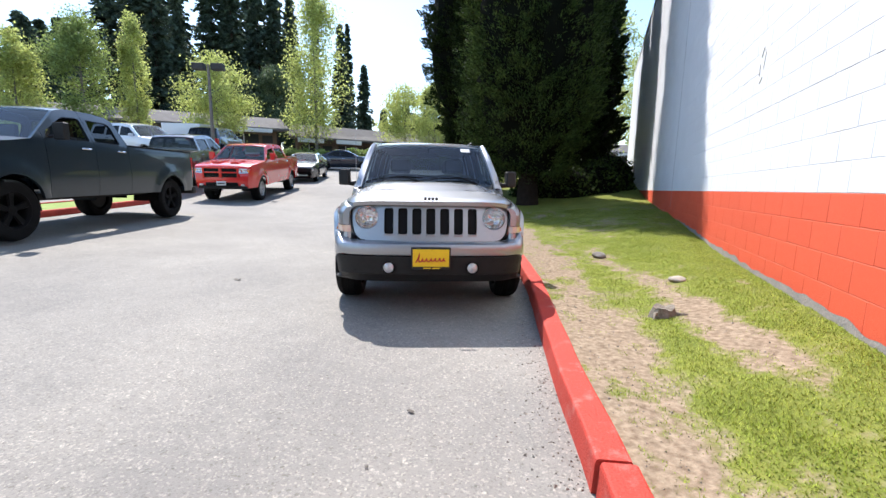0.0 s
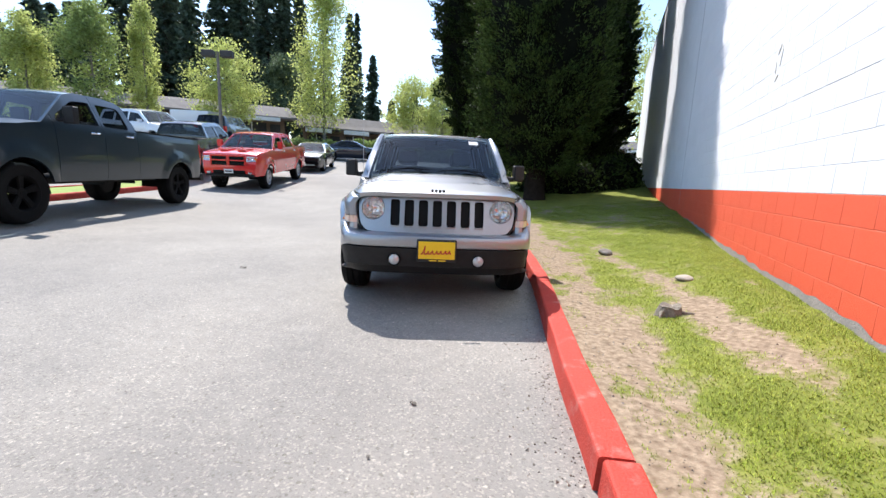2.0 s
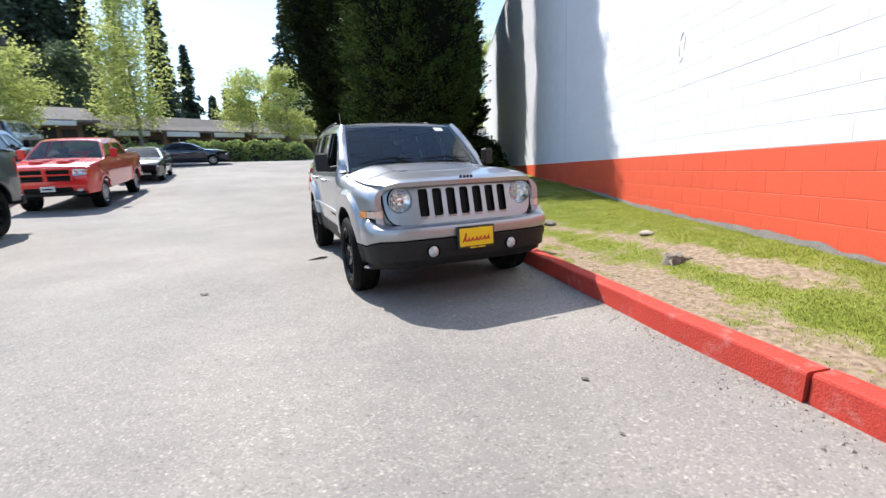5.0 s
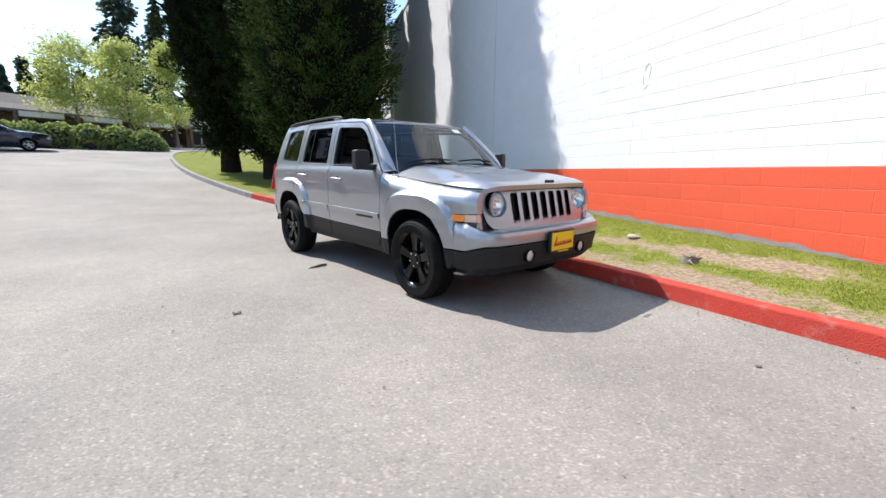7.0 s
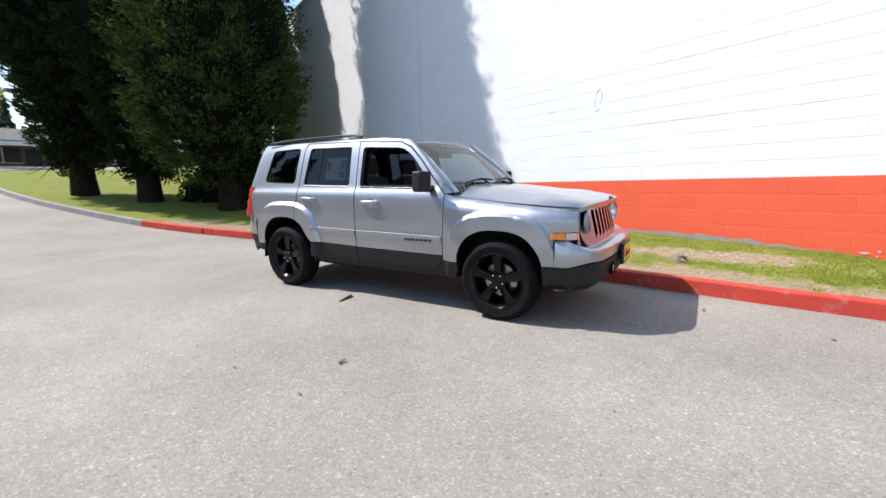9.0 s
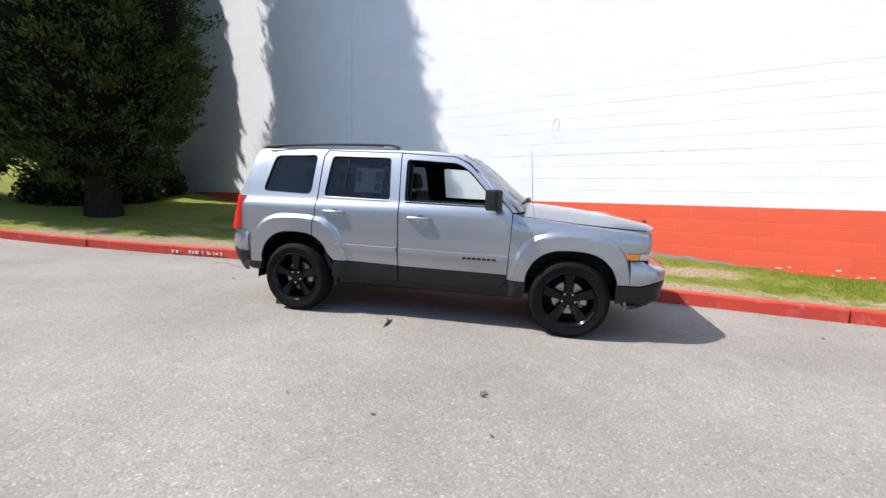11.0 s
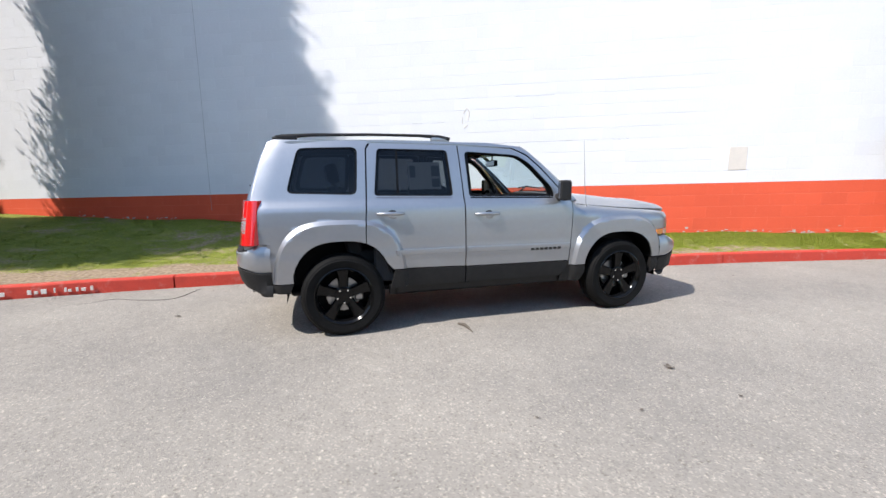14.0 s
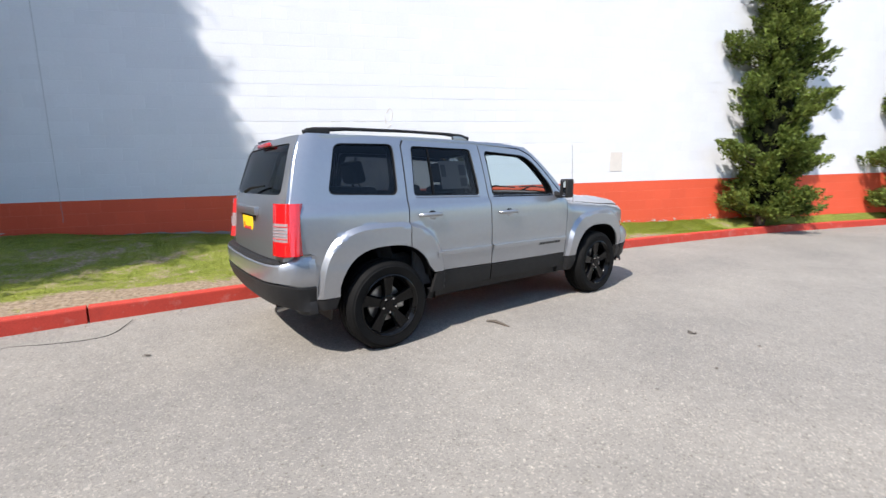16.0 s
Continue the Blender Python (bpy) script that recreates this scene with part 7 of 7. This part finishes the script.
broadleaf("bare_tree", 19.5, 33.0, lie(33.0, 19.5), 12.0 - lie(33.0, 19.5), 2.40, 3.00, 0.14, 3000, 0.20, M_SPRING, 32, "half-bare tree with the first yellow leaves beyond the wall", 40, 1.6, SP)

# tall firs behind
FG = "stand of tall dark firs"
FIRS = [(-38.2, 40.7, 16.3, 2.6), (-41.5, 39.7, 15.0, 2.2), (-45, 36, 17, 3), (-34.2, 46.5, 27, 2.6), (-32.2, 49, 28, 2.6), (-30.4, 48.2, 29, 2.4), (-26.6, 46, 20.5, 1.4), (-28.6, 58.7, 33, 3), (-26.6, 60, 34, 2.7), (-24.6, 64.6, 32, 2.5), (-22.6, 65.6, 33, 2.4), (-20.4, 66.5, 28, 2.2), (-13.0, 68.2, 25.5, 2.0), (-11.9, 88.6, 24.5, 2.4), (4.1, 65.7, 27, 3.4), (9, 72, 24, 3),
        (-38.6, 43.0, 16.5, 2.6), (-39.8, 47.1, 18.2, 2.8), (-44.9, 48.1, 18.9, 3), (-39.4, 58.2, 28.7, 2.6), (-38.2, 64.7, 33.9, 2.8), (-32.8, 58.5, 29.7, 2.4), (-29.6, 66.5, 35.0, 2.8), (-29.1, 73.2, 35.6, 2.4), (-25.1, 74.5, 37.2, 2.5), (-24.9, 82.9, 38.2, 2.4), (-21.5, 87.9, 34.7, 2.0), (-14.6, 85.2, 30.8, 1.5), (-43.2, 54.5, 18.5, 2.6)]
for k, (x, y, zt, rad) in enumerate(FIRS):
    ht = zt - lie(y, x)
    fir(x, y, lie(y, x), ht, rad * 1.45, 40 + k, "tall dark green fir in the wood behind the lot", FG)
# far wood
pts = []
rgn = np.random.RandomState(9)
for k in range(70):
    x = -110 + 3.2 * k + rgn.uniform(-1, 1)
    y = 112 + rgn.uniform(-6, 10)
    ht = rgn.uniform(13, 18.5)
    t = rgn.random_sample(420) ** 0.7
    a = rgn.uniform(0, 6.28, 420)
    rr = 3.4 * (1 - t) * np.sqrt(rgn.random_sample(420)) + 0.2
    pts.append(np.stack([x + rr * np.cos(a), y + rr * np.sin(a), lie(y) + ht * t], 1))
tagged(new("far_wood", leaf_mesh("far_wood", np.concatenate(pts), 1.3, M_FIR, 77)), "low dark line of far woods", "woods", kind="stuff")

# ---- junipers by the wall ----


def juniper(x, y, z, height, radius, seed, label):
    """Tiers of pads, each a heap of upswept sprays, dense to the ground; held off the wall behind."""
    t = thing("juniper_tree", label, "tree", pose(x, y, z), "junipers along the wall")
    rg_ = random.Random(seed)
    bm = bmesh.new()
    pts_ = [Vector((0.06 * math.sin(k * 1.3 + seed), 0.05 * math.cos(k), -0.1 + height * 0.95 * k / 9)) for k in range(10)]
    sweep(bm, pts_, [0.11 * (1 - 0.09 * k) for k in range(10)], 9)
    C, O = [], []
    rn = np.random.RandomState(seed)
    NB = 165
    for k in range(NB):
        f = (k + rg_.random()) / NB
        f = f ** 1.25
        zz = 0.22 + (height - 0.35) * f
        a = k * 2.399 + rg_.uniform(-0.5, 0.5)
        tier = 0.78 + 0.26 * math.sin(zz * 5.6 + 0.8 * math.sin(a + seed)) + 0.16 * math.sin(3 * a + 4 * zz + seed)
        env = radius * (1.0 - 0.26 * f ** 1.5) * tier * min(1.0, 0.8 + 2.0 * f)
        ln = env * (rg_.uniform(0.8, 1.08) if k % 3 else rg_.uniform(0.4, 0.75))
        d = Vector((math.cos(a), math.sin(a), 0.12))
        p0 = Vector((0, 0, max(0.1, zz - 0.3 * ln)))
        p1 = Vector((d.x * ln, d.y * ln, zz))
        over = x + p1.x - (wall_x(y + p1.y) - 0.16)
        if over > 0:
            p1.x -= over
        sweep(bm, [p0, p0.lerp(p1, 0.5) + Vector((0, 0, -0.05)), p1], [0.024, 0.016, 0.006], 5)
        for j in range(rg_.randint(13, 17)):
            b_ = rg_.uniform(0, 6.283)
            q = p1 + Vector((math.cos(b_) * 0.23, math.sin(b_) * 0.23, 0)) * rg_.random() + Vector((-d.x, -d.y, 0)) * 0.34 * rg_.random() + Vector((0, 0, rg_.uniform(-0.05, 0.04)))
            up = (Vector((d.x, d.y, 1.1)) + Vector((math.cos(b_), math.sin(b_), 0)) * 0.6).normalized()
            m = 46
            u = rn.random_sample(m)
            side = rn.normal(size=(m, 3)) * (0.055 * (1 - 0.75 * u))[:, None]
            C.append(np.array(q) + np.outer(u * 0.27 - 0.09, np.array(up)) + side)
            O.append(np.repeat(np.array(up)[None] * 1.2, m, 0))
    part("trunk", bm, M_BARK, t)
    c, o = np.concatenate(C), np.concatenate(O)
    keep = (c[:, 0] + x < wall_x(0) + 0.42 * (c[:, 1] + y) - 0.03) & (c[:, 2] > 0.03)
    part("crown", leaf_mesh("crown", c[keep], 0.028, M_JUNIPER, seed, 0.0, 2.8, o[keep]), None, t)
    # near-black core painted in for the shade among the inner branches
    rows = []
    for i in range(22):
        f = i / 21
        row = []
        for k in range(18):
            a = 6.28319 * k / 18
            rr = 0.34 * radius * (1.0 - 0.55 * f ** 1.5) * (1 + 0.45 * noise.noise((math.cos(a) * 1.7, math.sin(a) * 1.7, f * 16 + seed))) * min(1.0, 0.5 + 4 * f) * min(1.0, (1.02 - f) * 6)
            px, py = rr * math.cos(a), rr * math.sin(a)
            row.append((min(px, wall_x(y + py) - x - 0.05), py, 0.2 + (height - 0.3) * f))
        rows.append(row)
    part("crown_shade_core", loft(rows, close=True), M_CROWN_SHADE, t)
    return t


juniper(-0.13, -8.62, 0.22, 5.6, 1.15, 3, "tall green juniper with tufted upswept branches against the wall")
juniper(-1.86, -12.85, 0.24, 5.2, 1.12, 5, "tall green juniper with tufted upswept branches against the wall")

# dark shrubs in the shade beyond the cedar
for k, (x, y, r_, h_) in enumerate([(4.6, 11.6, 1.15, 1.1), (5.6, 11.1, 1.15, 1.15), (6.8, 11.6, 1.2, 1.2), (7.55, 12.2, 1.15, 1.3), (9.2, 16.0, 1.5, 1.5)]):
    sh = thing("shrub", "dark low evergreen shrub in the shade of the wall", "shrub", pose(x, y, lawn_z(x, y)), "shrubs by the wall")
    rn = np.random.RandomState(80 + k)
    dd = rn.normal(size=(3500, 3))
    dd /= np.linalg.norm(dd, axis=1)[:, None]
    c = dd * np.array((r_, r_, h_)) * (0.6 + 0.45 * rn.random_sample((3500, 1)))
    part("foliage", leaf_mesh("foliage", c[c[:, 2] > -0.1], 0.09, M_CEDAR, 90 + k), None, sh)
    # near-black ball for the shade inside the leaves
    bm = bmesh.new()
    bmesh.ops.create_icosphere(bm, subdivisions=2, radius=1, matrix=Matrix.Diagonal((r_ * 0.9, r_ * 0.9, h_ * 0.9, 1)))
    part("shrub_shade_core", bm, M_CROWN_SHADE, sh)
    bm = bmesh.new()
    for j in range(7):
        sweep(bm, [(0, 0, -0.2), (0.5 * r_ * math.cos(j), 0.5 * r_ * math.sin(j), 0.7 * h_)], [0.03, 0.01], 5)
    part("stems", bm, M_BARK, sh)

# ---- small things on the ground ----
M_STUMP = material("weathered_wood", (0.27, 0.23, 0.175), (0.13, 0.105, 0.08), 0.9, 0, 12, 60, 0.8, 40)
M_STONE = material("pale_stone", (0.40, 0.35, 0.28), (0.30, 0.26, 0.21), 0.9, 0, 12, 60, 0.6, 50)
M_CUT = material("split_wood", (0.26, 0.22, 0.165), (0.15, 0.125, 0.095), 0.9, 0, 30, 120, 0.8, 60)
M_TWIG = material("dead_leaf", (0.08, 0.068, 0.055), (0.14, 0.115, 0.09), 0.9)
st = thing("tree_stump", "low weathered tree stump with a split pale top", "stump", pose(1.76, -2.53, lawn_z(1.76, -2.53)) @ Matrix.Scale(0.75, 4))
bm = bmesh.new()
rings = []
rs = random.Random(4)
for z, r_ in ((-0.05, 0.15), (0.02, 0.13), (0.06, 0.115), (0.085, 0.105)):
    rings.append([bm.verts.new((r_ * (1 + 0.16 * noise.noise((math.cos(a_) * 2, math.sin(a_) * 2, 1))) * math.cos(a_), r_ * (0.75 + 0.2 * noise.noise((math.cos(a_) * 3, math.sin(a_) * 3, 5))) * math.sin(a_), z + (0.03 * noise.noise((math.cos(a_) * 1.5, math.sin(a_) * 1.5, 9)) if z > 0.04 else 0))) for a_ in [6.28319 * i / 18 for i in range(18)]])
for p, q in zip(rings, rings[1:]):
    for i in range(18):
        bm.faces.new((p[i], p[(i + 1) % 18], q[(i + 1) % 18], q[i]))
part("bark", bm, M_STUMP, st)
bm = bmesh.new()
cv = bm.verts.new((0.01, 0, 0.07))
top_ring = [bm.verts.new((0.108 * math.cos(a_), 0.082 * math.sin(a_), 0.088 + 0.03 * noise.noise((math.cos(a_) * 1.5, math.sin(a_) * 1.5, 9)))) for a_ in [6.28319 * i / 18 for i in range(18)]]
for i in range(18):
    bm.faces.new((cv, top_ring[i], top_ring[(i + 1) % 18]))
part("cut_face", bm, M_CUT, st, smooth=False)
for a_, l_ in ((-0.5, 0.34), (0.9, 0.2), (3.6, 0.22)):
    bm = bmesh.new()
    sweep(bm, [(0.08 * math.cos(a_), 0.08 * math.sin(a_), 0.02), (0.6 * l_ * math.cos(a_), 0.6 * l_ * math.sin(a_), 0.03), (l_ * math.cos(a_ + 0.2), l_ * math.sin(a_ + 0.2), -0.005)], [0.03, 0.018, 0.006], 7)
    part("root", bm, M_STUMP, st)


def pebble(name, x, y, z, r_, mat, label, seed, flat=0.5):
    bm = bmesh.new()
    bmesh.ops.create_icosphere(bm, subdivisions=3, radius=r_, matrix=Matrix.Diagonal((1.2, 0.9, flat, 1)))
    for v_ in bm.verts:
        v_.co *= 1 + 0.22 * noise.noise(v_.co / r_ * 1.3 + Vector((seed, 0, 0)))
    ob = tagged(part(name, bm, mat, None), label, "stone")
    ob.matrix_world = pose(x, y, z, 0, 0, seed * 40)
    return ob


pebble("flat_stone", 2.42, -1.62, lawn_z(2.42, -1.62) + 0.015, 0.085, M_STONE, "flat pale stone lying in the worn lawn", 1, 0.35)
pebble("earth_clod", 2.35, 0.1, lawn_z(2.35, 0.1) + 0.02, 0.10, M_BARK_PALE, "dark clod of earth on the lawn", 2, 0.5)


def litter(x, y, size, seed, label):
    """A crumpled dead leaf on the asphalt."""
    rs_ = random.Random(seed)
    bm = bmesh.new()
    n = 7
    g = [[bm.verts.new(((i / n - 0.5) * size * (1 - 0.6 * abs(j / 4 - 0.5)), (j / 4 - 0.5) * size * 0.55, 0.006 + size * 0.16 * rs_.random())) for i in range(n + 1)] for j in range(5)]
    for j in range(4):
        for i in range(n):
            if rs_.random() > 0.12:
                bm.faces.new((g[j][i], g[j][i + 1], g[j + 1][i + 1], g[j + 1][i]))
    ob = tagged(part("dead_leaf", bm, M_TWIG, None), label, "litter", "litter on the asphalt")
    ob.matrix_world = pose(x, y, lie(y), 0, 0, seed * 47)


litter(-0.16, -3.63, 0.042, 3, "small dark clump of dirt on the asphalt")
litter(-2.17, -0.77, 0.075, 4, "crumpled dead leaf on the asphalt")
litter(-0.33, -4.05, 0.025, 6, "small dark clump of dirt on the asphalt")
litter(0.1, 2.85, 0.06, 9, "crumpled dead leaf on the asphalt")
bm = bmesh.new()
sweep(bm, [(-0.11, 0.0, 0.01), (-0.03, 0.012, 0.018), (0.05, -0.005, 0.012), (0.13, -0.03, 0.008)], [0.008, 0.014, 0.011, 0.004], 6)
sweep(bm, [(-0.03, 0.012, 0.015), (-0.06, 0.05, 0.01)], [0.008, 0.004], 5)
ob = tagged(part("twig", bm, M_TWIG, None), "short dark broken twig on the asphalt", "twig")
ob.matrix_world = pose(-1.0, 0.3, 0, 0, 0, 200)
rl_ = random.Random(44)
for k in range(16):
    litter(rl_.uniform(-4.2, 0.0), rl_.uniform(-4.6, 4.6), rl_.uniform(0.014, 0.03), 20 + k, "small dark crumb of dirt on the asphalt")
# thin loose wire near the kerb
bm = bmesh.new()
sweep(bm, curve_points([(0.71, 5.04, 0.006), (0.82, 4.65, 0.006), (0.88, 4.0, 0.006), (1.0, 3.75, 0.006), (0.9, 3.5, 0.006), (0.82, 3.24, 0.006), (0.87, 3.06, 0.006), (1.17, 2.91, 0.02)], 8), 0.0032, 5)
tagged(part("loose_wire", bm, M_DARK_TRIM, None), "thin dark wire lying along the kerb", "wire")

# ---- marks on the wall ----
M_PATCH = material("faded_patch", (0.64, 0.59, 0.53), (0.58, 0.54, 0.49), 0.8, 0, 8, 60, 0.2, 100)
M_CHIP = material("bare_chip", (0.5, 0.42, 0.38), (0.42, 0.34, 0.3), 0.9)
M_CRACK = material("crack_shadow", (0.2, 0.2, 0.21), (0.3, 0.3, 0.3), 0.95)
bm = bmesh.new()
cuboid(bm, -4.86, -4.57, 0.0, 0.008, 1.31, 1.70, 0.003)
bm.transform(WALL_M)
tagged(part("wall_plate", bm, M_PATCH, wall_main), "pale faded panel on the white wall")
bm = bmesh.new()
for k in range(14):
    z0 = 0.75 + 0.5 * k
    sweep(bm, [(5.2 + 0.012 * noise.noise((k, 0, 0)), 0.001, z0), (5.2 + 0.012 * noise.noise((k + 1, 0, 0)), 0.001, z0 + 0.5)], 0.0032, 5)
bm.transform(WALL_M)
tagged(part("control_joint", bm, M_CRACK, wall_main), "dark upright control joint")
bm = bmesh.new()
for (s_, z_), (s2, z2) in (((-0.06, 2.33), (-0.085, 2.48)), ((-0.085, 2.48), (-0.03, 2.55)), ((-0.03, 2.55), (0.03, 2.46)), ((0.05, 2.40), (0.045, 2.28)), ((-0.05, 2.25), (0.02, 2.20))):
    sweep(bm, [(s_, 0.0005, z_), (s2, 0.0005, z2)], 0.007, 5)
bm.transform(WALL_M)
tagged(part("paint_scar", bm, M_PATCH, wall_main), "scarred ring of flaked paint")
bm = bmesh.new()
rs = random.Random(8)
for s0, s1, z_ in ((-2.9, 1.2, 1.905), (-1.6, -0.7, 2.71), (0.4, 1.0, 2.31)):
    x = s0
    while x < s1:
        e = min(s1, x + rs.uniform(0.2, 0.6))
        sweep(bm, [(x, -0.0006, z_), (e, -0.0006, z_)], 0.0019, 5)
        x = e + rs.uniform(0.0, 0.25)
bm.transform(WALL_M)
tagged(part("open_joint", bm, M_CRACK, wall_main), "thin dark open mortar joints")
# bare foot of the wall, where the paint has worn away
bm = bmesh.new()
rows_ = []
for k in range(240):
    s_ = -3.4 + 7.9 * k / 239
    p_ = wall_point(s_, 0, 0)
    g_ = lawn_z(p_.x - 0.02, p_.y)
    t_ = g_ + 0.062 * ease((s_ + 3.5) / 1.2) * ease((4.6 - s_) / 2.4) + 0.025 * noise.noise((s_ * 0.9, 0, 0)) + 0.03 * noise.noise((s_ * 5, 0, 0))
    rows_.append([wall_point(s_, 0.004, -p_.z + g_ - 0.1), wall_point(s_, 0.006, -p_.z + max(g_ + 0.004, t_))])
bm = loft(rows_)
tagged(part("bare_foot", bm, M_FOOT, wall_main, smooth=False), "bare grey concrete foot of the wall")

# pale chips of broken paint along the foot of the red band
rc = random.Random(31)
bm = bmesh.new()
for k in range(90):
    s_ = rc.uniform(-9.5, -3.3) if k % 4 else rc.uniform(6.0, 9.0)
    p_ = wall_point(s_, 0, 0)
    g_ = lawn_z(p_.x - 0.02, p_.y) - p_.z
    w_, h_ = rc.uniform(0.008, 0.05), rc.uniform(0.006, 0.02) * (2.2 if rc.random() < 0.12 else 1)
    zc_ = g_ + rc.uniform(0.005, 0.05) * (2.5 if rc.random() < 0.15 else 1)
    vs_ = [bm.verts.new(wall_point(s_ + w_ * math.cos(a_) * rc.uniform(0.6, 1), 0.0065, zc_ + h_ * math.sin(a_) * rc.uniform(0.6, 1))) for a_ in [6.28319 * j / 7 for j in range(7)]]
    bm.faces.new(vs_)
tagged(part("paint_chips", bm, M_CHIP, wall_main, smooth=False), "pale chips where the red paint has broken away", kind="stuff")

# fine cracks and an old seam in the asphalt
M_SEAM = material("tar_seam", (0.10, 0.098, 0.095), (0.14, 0.135, 0.13), 0.9, 0, 6, 60)
for ctrl, wd in (([(-3.1, 8.2), (-1.9, 8.1), (-0.6, 8.05), (0.7, 8.0)], 0.007),
                 ([(-5.2, 7.6), (-4.1, 7.4), (-3.2, 7.9), (-2.2, 7.5)], 0.004)):
    cp = curve_points([(a_, b_, 0) for a_, b_ in ctrl], 14)
    V_, F_ = [], []
    for i, q in enumerate(cp):
        t_ = (cp[min(i + 1, len(cp) - 1)] - cp[max(i - 1, 0)]).normalized()
        nn = Vector((-t_.y, t_.x, 0))
        jx = 0.03 * noise.noise((q.x * 4, q.y * 4, 3)) + 0.012 * noise.noise((q.x * 17, q.y * 17, 5))
        w_ = wd * (0.35 + 0.65 * abs(noise.noise((q.x * 6, q.y * 6, 9))) * 1.8)
        for e_ in (-1, 1):
            r_ = q + nn * (jx + e_ * w_)
            V_.append((r_.x, r_.y, lie(r_.y, r_.x) + 0.003))
    F_ = [(2 * i, 2 * i + 1, 2 * i + 3, 2 * i + 2) for i in range(len(cp) - 1)]
    tagged(new("asphalt_crack", mesh_from("asphalt_crack", V_, F_, M_SEAM)), "fine dark crack in the grey asphalt", "crack", kind="structure")

# grit along the gutter and crumbs of earth on the worn lawn
rq = np.random.RandomState(15)
V_, F_ = [], []
for k in range(3600):
    y_ = rq.uniform(-7.0, 6.0)
    if k % 2:
        x_ = kerb_x(y_) - abs(rq.normal()) * 0.13 - 0.005
        z_ = lie(y_, x_)
    else:
        x_ = kerb_x(y_) + KERB_W + 0.02 + abs(rq.normal()) * 0.7
        if wear(x_, y_) < 0.4:
            continue
        z_ = lawn_z(x_, y_)
    s_ = rq.uniform(0.003, 0.009) * (1.5 if rq.random_sample() < 0.06 else 1.0)
    o_ = len(V_)
    a_ = rq.uniform(0, 6.283)
    V_ += [(x_ + s_ * math.cos(a_ + j * 2.094), y_ + s_ * math.sin(a_ + j * 2.094), z_) for j in range(3)] + [(x_ + rq.uniform(-0.3, 0.3) * s_, y_, z_ + s_ * 0.9)]
    F_ += [(o_, o_ + 1, o_ + 3), (o_ + 1, o_ + 2, o_ + 3), (o_ + 2, o_, o_ + 3)]
M_GRIT = material("grit", (0.16, 0.13, 0.1), (0.36, 0.31, 0.25), 0.95, 0, 9, 70, spread=0.35)
tagged(new("grit", mesh_from("grit", V_, F_, M_GRIT)), "small crumbs of gravel along the kerb", "gravel", kind="stuff")

# worn white letters on the kerb's face, past reading
bm = bmesh.new()
for y_, h_, w_ in ((5.25, 0.05, 0.03), (5.17, 0.045, 0.045), (4.93, 0.05, 0.035), (4.87, 0.035, 0.03), (4.8, 0.05, 0.05), (4.7, 0.055, 0.014), (4.6, 0.05, 0.02), (4.56, 0.03, 0.03), (4.49, 0.045, 0.02), (4.43, 0.035, 0.04), (4.35, 0.05, 0.025)):
    y_ -= 0.27
    x_ = kerb_x(y_)
    cuboid(bm, x_ - 0.012, x_ + 0.002, y_ - w_ / 2, y_ + w_ / 2, 0.055, 0.055 + h_)
tagged(part("painted_bar", bm, M_PATCH, kerb, smooth=False), "worn white lettering left as plain bars")

# ---- blocks of the wall ----
BW, BH, GAP = 0.4064, 0.2032, 0.003


def block_mesh(name, w, mat):
    x, zz, d, c = w / 2 - 0.0008, BH / 2 - GAP / 2, 0.004, 0.004
    vs = [(-x, -0.0013, -zz), (x, -0.0013, -zz), (x, -0.0013, zz), (-x, -0.0013, zz), (-x + c, d - 0.0034, -zz + c), (x - c, d - 0.0034, -zz + c), (x - c, d - 0.0034, zz - c), (-x + c, d - 0.0034, zz - c)]
    fs = [(5, 4, 7, 6), (0, 4, 5, 1), (1, 5, 6, 2), (2, 6, 7, 3), (3, 7, 4, 0)]
    return vs, [q[::-1] for q in fs]


NEAR = (-4.2, 3.3)
brng = random.Random(2)
shared = {}
rest = {0: ([], []), 1: ([], [])}
for k in range(-5, 36):
    z = PAINT + (k + 0.5) * BH
    if z > TOP - 0.05 or z < -0.1:
        continue
    red = 0 if k >= 0 else 1
    s = S0 + 0.25 + (BW / 2 if k % 2 else 0)
    while s < S1 - 0.25:
        jit = brng.uniform(-0.0004, 0.0004)
        if NEAR[0] < s < NEAR[1] and k <= 9:
            if red not in shared:
                vs, fs = block_mesh("block", BW, None)
                shared[red] = mesh_from("block", vs, fs, M_RED if red else M_WHITE)
            ob = new("block", shared[red])
            ob.matrix_world = WALL_M @ Matrix.Translation((s, jit, z))
            ob.parent = wall_main
        else:
            vs, fs = block_mesh("block", BW, None)
            V, F = rest[red]
            o = len(V)
            V += [(a + s, b + jit, c + z) for a, b, c in vs]
            F += [tuple(i + o for i in q) for q in fs]
        s += BW
for red, (V, F) in rest.items():
    ob = new("block_field", mesh_from("block_field", [WALL_M @ Vector(p) for p in V], F, M_RED if red else M_WHITE))
    ob.parent = wall_main
    tagged(ob, kind="stuff")
